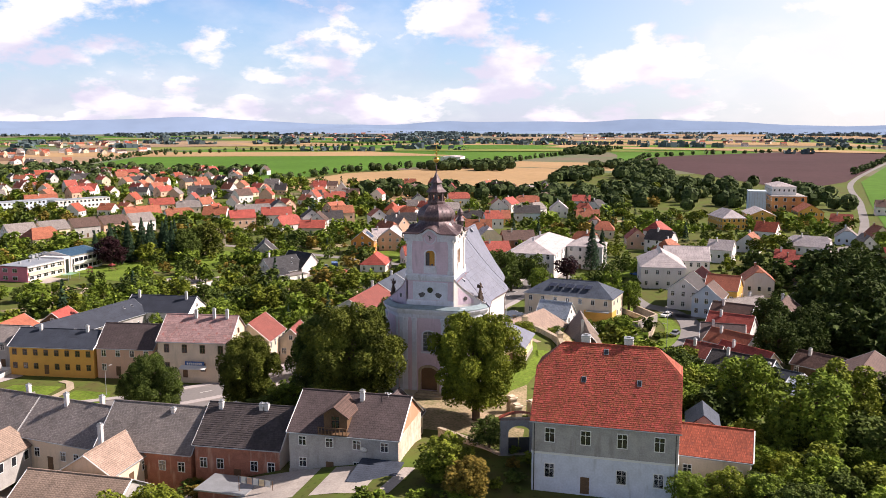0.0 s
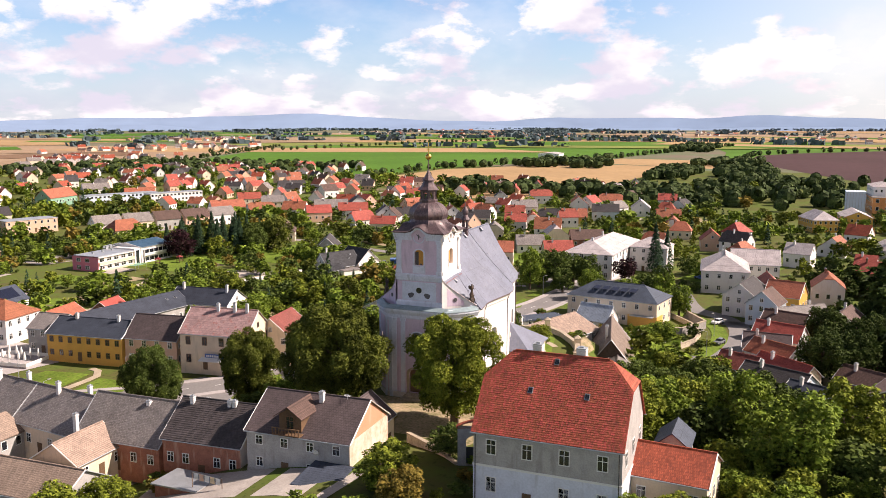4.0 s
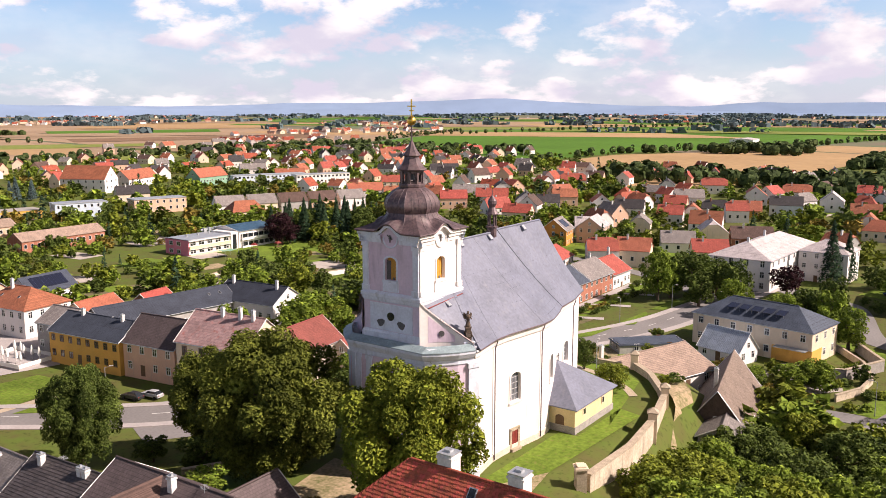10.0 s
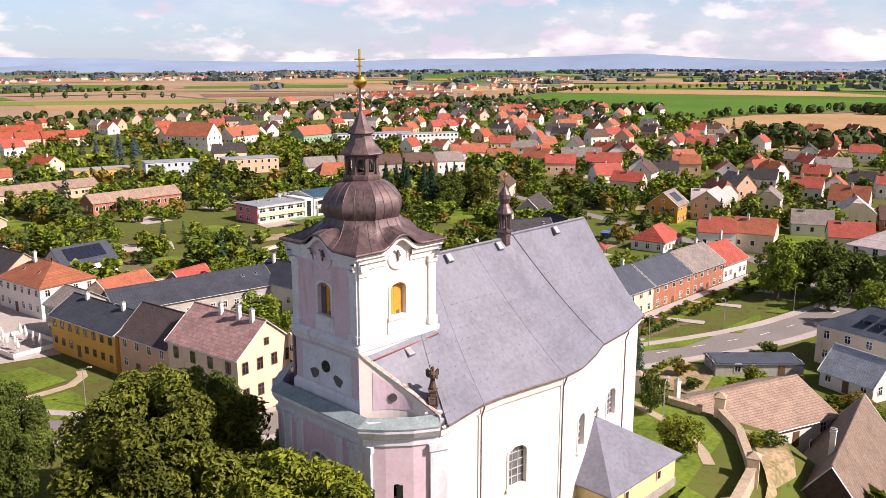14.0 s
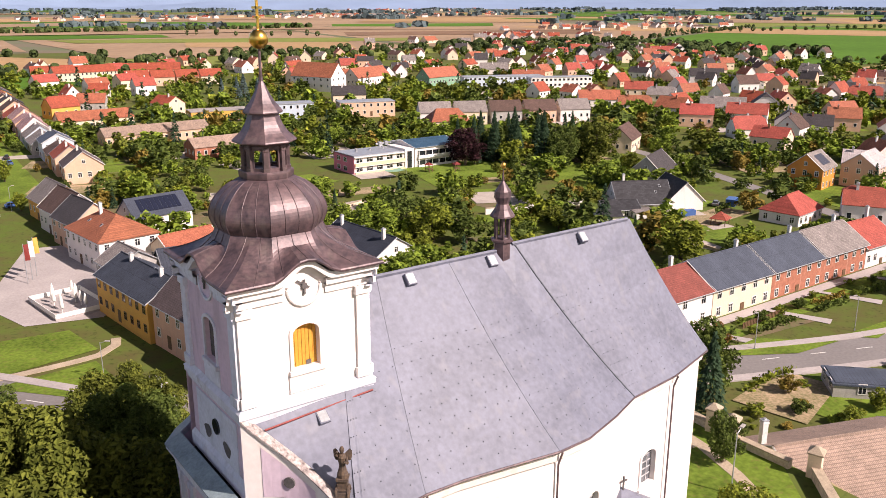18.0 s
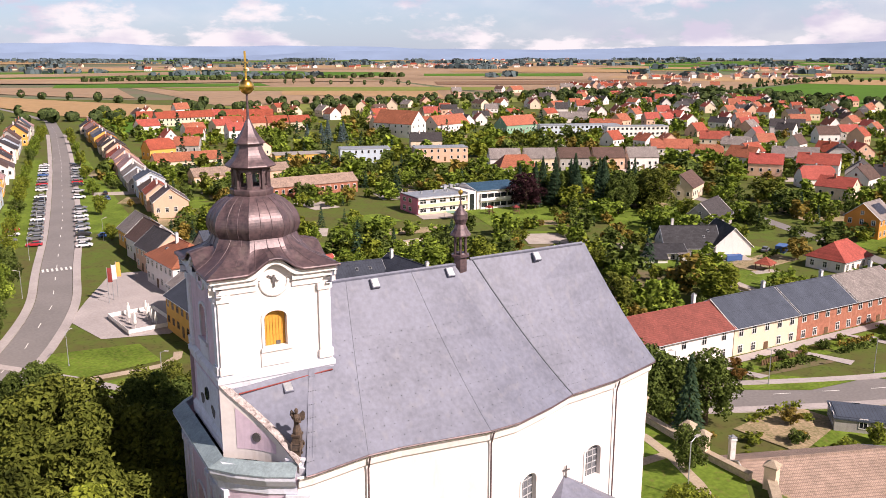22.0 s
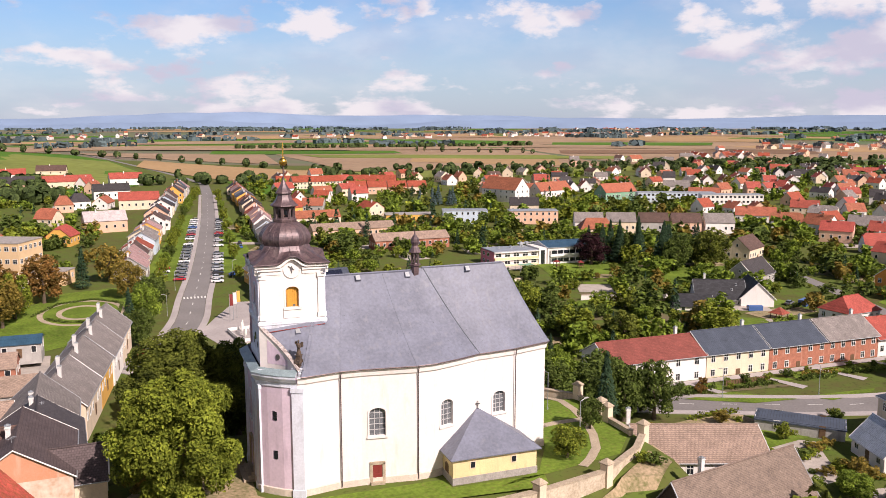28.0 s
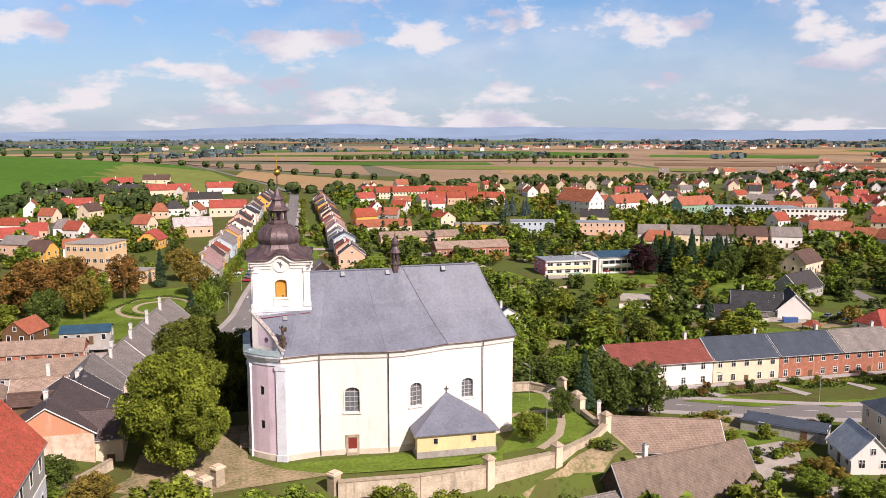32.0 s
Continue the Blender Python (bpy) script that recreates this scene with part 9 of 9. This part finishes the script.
CARS0 = [car(9.0, 70.7, 100, PAINTS[1], "black parked car by the road bend"), car(11.6, 68.6, 100, PAINTS[4], "silver parked car by the road bend"), car(112.9, -39.7, 150, PAINTS[0], "white car parked beside the lane"),
         car(-17.4, 101, 78, PAINTS[2], "red car parked in the street"), car(15.2, 194, 5, PAINTS[3], "blue car in the street entrance"), car(168, 92, 30, PAINTS[5], "grey car beside the white house")]
cr = random.Random(8)
for k in range(24):
    u = k / 23
    y = 184 + 165 * u + cr.uniform(-1, 1)
    for s in (-1, 1):
        if cr.random() < 0.82:
            copy_thing(CARS0[cr.choice((0, 1, 2, 5, 0, 1, 5, 1, 3, 4, 5, 2))], pose((2.6 + (y - 190) * 0.1045) + s * 6.3, y, height(6, y) + 0.15, 0, 0, 84 + (90 if s < 0 else -90) + cr.uniform(-4, 4)))["label"] = "parked car in the row along the long street"
for x, y, r in ((-9.4, 198, 0), (-8.2, 206, 2), (-7.8, 213, 0), (25, 257, 90), (26, 268, 84), (148, 96, 30), (60, 112, 20), (182, -28, 60), (90, -42, 160)):
    copy_thing(CARS0[cr.randrange(6)], pose(x, y, height(x, y) + 0.12, 0, 0, r))["label"] = "parked car beside the houses"

# ---- markings ----
zc = thing("zebra_crossing", pose(-1.2, 162, 0), "white painted zebra crossing over the street", "road marking")
for k in range(7):
    x = -3.9 + k * 1.05
    part("stripe", Geo().add([(x - 0.25, -1.6, 0), (x + 0.25, -1.6, 0), (x + 0.35, 1.6, 0), (x - 0.15, 1.6, 0)], [(0, 1, 2, 3)]), M_LINE, zc).matrix_basis = pose(1.0, 0, height(-1, 162) + 0.11)
for ln_, n0 in ((ROADS[1][1], 40), (ROADS[0][1], 34)):
    cl = thing("centre_line", pose(0, 0, 0), "broken white centre line on the asphalt", "road marking")
    pts = [Vector(p) for p in ln_]
    seg = [(a, b, (b - a).length) for a, b in zip(pts, pts[1:])]
    tot = sum(q[2] for q in seg)
    for k in range(n0):
        d = (k + 0.5) / n0 * tot * 0.92
        for a, b, L_ in seg:
            if d < L_:
                p = a.lerp(b, d / L_)
                t = (b - a).normalized()
                nn = Vector((-t.y, t.x)) * 0.09
                q = [p - t * 1.5 - nn, p + t * 1.5 - nn, p + t * 1.5 + nn, p - t * 1.5 + nn]
                part("dash", Geo().add([(v.x, v.y, height(v.x, v.y) + 0.11) for v in q], [(0, 1, 2, 3)]), M_LINE, cl)
                break
            d -= L_

# ---- garden plots, hedges, fences ----
gr = random.Random(21)
PLOTS = [((60, 140), (60, 185), 26), ((135, 230), (55, 245), 26), ((60, 175), (215, 330), 26), ((180, 320), (190, 400), 22), ((235, 420), (-15, 180), 30), ((-60, -35), (30, 110), 6), ((60, 110), (-70, -48), 6), ((30, 70), (140, 330), 18), ((300, 520), (200, 420), 24)]
for (xa, xb), (ya, yb), n in PLOTS:
    for k in range(n):
        x, y = gr.uniform(xa, xb), gr.uniform(ya, yb)
        if not off_road(x, y, 9):
            continue
        a = radians(gr.choice((-10, -24, 8)))
        L_, W_ = gr.uniform(4, 11), gr.uniform(3, 8)
        c_, s_ = math.cos(a), math.sin(a)
        q = [(x + c_ * u * L_ - s_ * v * W_, y + s_ * u * L_ + c_ * v * W_) for u, v in ((-1, -1), (1, -1), (1, 1), (-1, 1))]
        mt, lb = gr.choice(((M_BED, "dug vegetable bed in a garden"), (M_YARD, "pale gravel yard behind a house"), (M_GRASS, "bright mown garden lawn"), (M_GRASS, "bright mown garden lawn"), (M_SOIL, "dry bare garden soil")))
        drape("garden_plot", q, mt, 0.06 + 0.004 * k, lb, "garden plot", 30)


def hedge(line, h, w, mat, label):
    verts, faces = [], []
    for a, b in zip(line, line[1:]):
        a, b = Vector(a), Vector(b)
        n = max(4, int((b - a).length * 26))
        for k in range(n):
            p = a.lerp(b, gr.random())
            d = Vector((gr.gauss(0, 1), gr.gauss(0, 1), abs(gr.gauss(0, 1)))).normalized()
            z = gr.uniform(0.1, h)
            c = Vector((p.x + gr.uniform(-w, w), p.y + gr.uniform(-w, w), height(p.x, p.y) + z))
            u1 = d.orthogonal().normalized() * gr.uniform(0.15, 0.3)
            u2 = d.cross(u1)
            i = len(verts)
            verts += [tuple(c - u1), tuple(c - u2), tuple(c + u1), tuple(c + u2)]
            faces.append((i, i + 1, i + 2, i + 3))
    g = Geo()
    g.v, g.f, g.m = verts, faces, [0] * len(faces)
    hd = thing("hedge", pose(0, 0, 0), label, "hedge")
    part("foliage", g, mat, hd)


hedge([(84, 32.5), (95, 33)], 1.2, 0.5, L_DARK, "clipped dark hedge before the row houses")
hedge([(118, 33), (128, 32.5)], 1.1, 0.6, L_AUTUMN, "low shrubs before the brick houses")
hedge([(130, 31), (147, 30)], 1.3, 0.5, L_DARK, "clipped dark hedge before the row houses")
hedge([(78, 18.5), (84, 19.2), (89, 18.6)], 1.0, 0.7, L_LIME, "low yellow-green shrubs by the lawn")
hedge([(-46, 150), (-40, 164), (-30, 168), (-22, 160), (-23, 146)], 0.7, 0.4, L_DARK, "clipped low park hedge")
hedge([(-42, 146), (-36, 140), (-28, 139), (-24, 144)], 0.7, 0.4, L_DARK, "clipped low park hedge")
hedge([(94, -24), (99, -30), (107, -33)], 1.3, 0.6, L_FRESH, "garden hedge behind the solar house")
hedge([(160, 86), (178, 92), (200, 96)], 1.4, 0.5, L_DARK, "long clipped hedge by the footpath")
masonry("garden_wall", [(92, -22), (95, -32), (106, -37), (118, -30)], -11, -7.4, 0.5, "pale garden wall along the lane bend", wall_mat=M_PLINTH)
masonry("garden_wall", [(112, 120), (128, 116), (140, 113)], -11, -8.0, 0.4, "long white garden wall", wall_mat=M_WHITE)
fb = thing("picket_fence", pose(104, 33.5, height(104, 33.5)), "brown wooden front garden fence", "fence")
for k in range(28):
    part("picket", Geo().box(-6 + k * 0.42, -0.04, -0.3, -5.75 + k * 0.42, 0.04, 1.1), M_WOOD, fb)
part("rail", Geo().box(-6, 0.04, 0.7, 6, 0.1, 0.82), M_WOOD, fb)
ct = thing("container", pose(172, 90, height(172, 90), 0, 0, 25), "blue steel waste container by the white house", "container")
part("bin", Geo().box(-2.2, -1.2, 0, 2.2, 1.2, 1.9), PAINTS[3], ct)
for k in range(6):
    part("rib", Geo().box(-2.1 + k * 0.8, -1.28, 0.1, -1.95 + k * 0.8, -1.2, 1.85), PAINTS[3], ct)

# ---- front gardens of the row houses ----
row_strip = [(80.5, 38.8), (158, 38.8), (158, 36.4), (80.5, 36.4)]
drape("footway", row_strip, M_PAVE, 0.09, "pale paved footway before the row houses", "pavement")
for k, xa in enumerate((81, 92, 98.5, 109, 115, 126, 131.5, 142, 147)):
    xb = xa + (9.5 if k % 2 == 0 else 4.6)
    drape("front_lawn", [(xa, 36.0), (xb, 36.0), (xb + 1.0, 31.5), (xa + 1.0, 31.5)], M_GRASS, 0.10, "small mown front lawn", "lawn")
    if k % 2 == 0:
        drape("driveway", [(xb + 0.4, 36.4), (xb + 1.6, 36.4), (xb + 6.0, 27), (xb + 3.6, 26)], M_PAVE, 0.12, "narrow paved path from a house door to the road", "footpath")
drape("bed", [(81, 31.2), (107, 31.2), (113, 28), (94, 30)], M_BED, 0.09, "garden bed with low plants", "garden bed")
sr_ = random.Random(8)
for k in range(26):
    x = 82 + 72 * k / 25 + sr_.uniform(-1, 1)
    y = sr_.choice((31.2, 35.2, 33.5))
    h = sr_.uniform(0.9, 2.4)
    tree(x, y, h, h * 0.62, sr_.choice((L_FRESH, L_DARK, L_ORCH, L_LIME)), "small rounded shrub in a front garden", "mid", k=sr_.randrange(4), category="shrub", name="shrub")
for x0, x1 in ((82, 92), (98, 108.5), (115, 125)):
    hedge([(x0, 31.0), (x1, 30.6)], 0.9, 0.7, L_DARK, "low clipped hedge before the row houses")

# ---- inside the bend of the lane, and the yards behind the inn ----
ribbon("verge", [(76, -38.4), (88, -41), (100, -41.4), (111, -38.6), (119, -33), (122, -27)], 4.2, M_GRASS, 0.1, "mown grass verge inside the lane bend", "lawn")
masonry("garden_wall", [(81, -33), (88, -36), (96.2, -36.6), (106, -33.4), (114, -28), (119.5, -23.8)], -10.2, -8.3, 0.4, "old plastered garden wall inside the lane bend")
drape("yard", [(84, -16), (100, -19), (101, -30), (88, -33), (80, -26)], M_YARD, 0.06, "pale gravel yard by the solar house", "yard")
drape("yard", [(28, 112), (46, 112), (62, 110), (64, 128), (44, 132), (29, 130)], M_YARD, 0.07, "pale paved yard behind the inn", "yard")
masonry("yard_wall", [(30, 131), (46, 133), (66, 129), (67, 112)], -10.2, -7.6, 0.35, "cream yard wall behind the inn", wall_mat=M_CREAM)
masonry("garden_wall", [(74, 142), (96, 150), (112, 158)], -10.4, -8.6, 0.35, "pale garden wall below the school", wall_mat=M_CREAM)
masonry("garden_wall", [(112, 62), (132, 62), (134, 80)], -10.8, -9.0, 0.35, "pale garden wall behind the row houses", wall_mat=M_CREAM)
sail = thing("sun_sail", pose(118, 172, height(118, 172)), "bright green shade sail on thin poles", "shade sail")
for a_, b_ in ((-3, -2), (3, -2), (3, 2), (-3, 2)):
    part("pole", Geo().bar((a_, b_, -0.3), (a_, b_, 2.6), 0.05), M_METAL, sail)
part("sail", Geo().rings([[(-3, -2, 2.6), (0, -1.8, 2.35), (3, -2, 2.6)], [(-2.9, 0, 2.4), (0, 0, 2.3), (2.9, 0, 2.4)], [(-3, 2, 2.6), (0, 1.8, 2.35), (3, 2, 2.6)]], cap=False, closed=False), M_GREENW, sail)
for px, py, rr in ((132, 174, 20), (140, 170, -10)):
    pf = thing("climbing_frame", pose(px, py, height(px, py), 0, 0, rr), "wooden climbing frame with a small roof on the school lawn", "playground frame")
    for a_, b_ in ((-0.8, -0.8), (0.8, -0.8), (0.8, 0.8), (-0.8, 0.8)):
        part("post", Geo().box(a_ - 0.07, b_ - 0.07, -0.3, a_ + 0.07, b_ + 0.07, 2.4), M_WOOD, pf)
    part("platform", Geo().box(-0.9, -0.9, 1.0, 0.9, 0.9, 1.12), M_WOOD, pf)
    part("roof", Geo().add([(-1.1, -1.1, 2.35), (1.1, -1.1, 2.35), (1.1, 1.1, 2.35), (-1.1, 1.1, 2.35), (0, 0, 3.2)], [(0, 1, 4), (1, 2, 4), (2, 3, 4), (3, 0, 4), (3, 2, 1, 0)]), M_REDDOOR, pf)
    part("slide", Geo().rings([[(0.9, -0.3, 1.1), (0.9, 0.3, 1.1)], [(3.0, -0.3, 0.1), (3.0, 0.3, 0.1)], [(3.0, -0.3, 0.0), (3.0, 0.3, 0.0)], [(0.9, -0.3, 1.0), (0.9, 0.3, 1.0)]], cap=False, closed=False), PAINTS[2], pf)

# ---- aerials, washing line and timber ----
for x, y, z in ((22.2, 80.5, -0.2), (25.2, 64.0, 2.6), (-32.0, 22.4, 3.9), (-33.0, -2.0, 7.6), (64, 99, -2.4), (20.0, 92, -1.4)):
    an2 = thing("roof_aerial", pose(x, y, z, 0, 0, (x * 31) % 180), "thin metal television aerial on a roof ridge", "aerial")
    part("mast", Geo().bar((0, 0, -0.6), (0, 0, 2.0), 0.03), M_METAL, an2)
    part("boom", Geo().bar((-0.6, 0, 1.8), (0.6, 0, 1.8), 0.02), M_METAL, an2)
    for k in range(5):
        part("rod", Geo().bar((-0.5 + k * 0.25, -0.35, 1.8), (-0.5 + k * 0.25, 0.35, 1.8), 0.015), M_METAL, an2)
wash = thing("washing_line", pose(-45.5, 12.5, height(-45.5, 12.5), 0, 0, 85), "washing line with pale and pink cloths between posts", "washing line")
for q in (-2.6, 2.6):
    part("post", Geo().bar((q, 0, -0.3), (q, 0, 2.0), 0.05), M_WOOD, wash)
part("line", Geo().bar((-2.6, 0, 1.95), (2.6, 0, 1.95), 0.012), M_CANVAS, wash)
for k, mt in enumerate((M_CANVAS, M_BAND, M_CANVAS, M_PEACH, M_CANVAS)):
    part("cloth", Geo().rings([[(-2.3 + k * 0.95, -0.02, 1.95), (-1.5 + k * 0.95, -0.02, 1.95)], [(-2.3 + k * 0.95, 0.06, 1.5), (-1.5 + k * 0.95, -0.06, 1.5)], [(-2.28 + k * 0.95, -0.03, 1.0), (-1.52 + k * 0.95, 0.05, 1.05)]], cap=False, closed=False), mt, wash)
tim = thing("timber_stack", pose(97.5, 2.5, height(97.5, 2.5), 0, 0, 40), "untidy stack of reddish sawn timber by the garages", "timber")
tr_ = random.Random(4)
for k in range(14):
    b = part("plank", Geo().box(-1.8, -0.12, 0, 1.8, 0.12, 0.1), M_BRICKW, tim)
    b.matrix_basis = pose(tr_.uniform(-0.3, 0.3), (k % 5) * 0.27 - 0.5, 0.02 + 0.11 * (k // 5), 0, 0, tr_.uniform(-9, 9))

drape("yard", [(-76, 44), (-40, 42), (-36, 74), (-38, 108), (-70, 112)], M_YARD, 0.05, "dusty yards behind the street houses", "yard")

drape("yard", [(-48, -7), (-39.5, -8), (-39, 18), (-40, 26), (-47, 24), (-49, 8)], M_YARD, 0.06, "dusty paved back yard behind the hill houses", "yard")
drape("dry_bank", [(30, -21.5), (38.5, -18.9), (46.6, -13.2), (51, -8.6), (53, -13), (46, -18.5), (39, -23), (31, -24)], M_SOIL, 0.06, "dry ochre grass bank below the churchyard wall", "bank")
drape("yard", [(72, -14), (84, -12), (92, 2), (84, 8), (74, 4)], M_YARD, 0.05, "gravel yard below the churchyard wall", "yard")
drape("garden_plot", [(76, 8), (90, 12), (88, 20), (74, 18)], M_SOIL, 0.16, "dry bare garden soil by the road", "garden plot", 8)
for k in range(22):
    x, y = sr_.uniform(70, 104), sr_.uniform(-14, 16)
    if clear(x, y, 1.2) and off_road(x, y, 1.2):
        h = sr_.uniform(1.0, 3.2)
        tree(x, y, h, h * 0.6, sr_.choice((L_FRESH, L_DARK, L_LIME, L_AUTUMN)), "leafy shrub in the yards below the church", "mid", k=sr_.randrange(4), category="shrub", name="shrub")
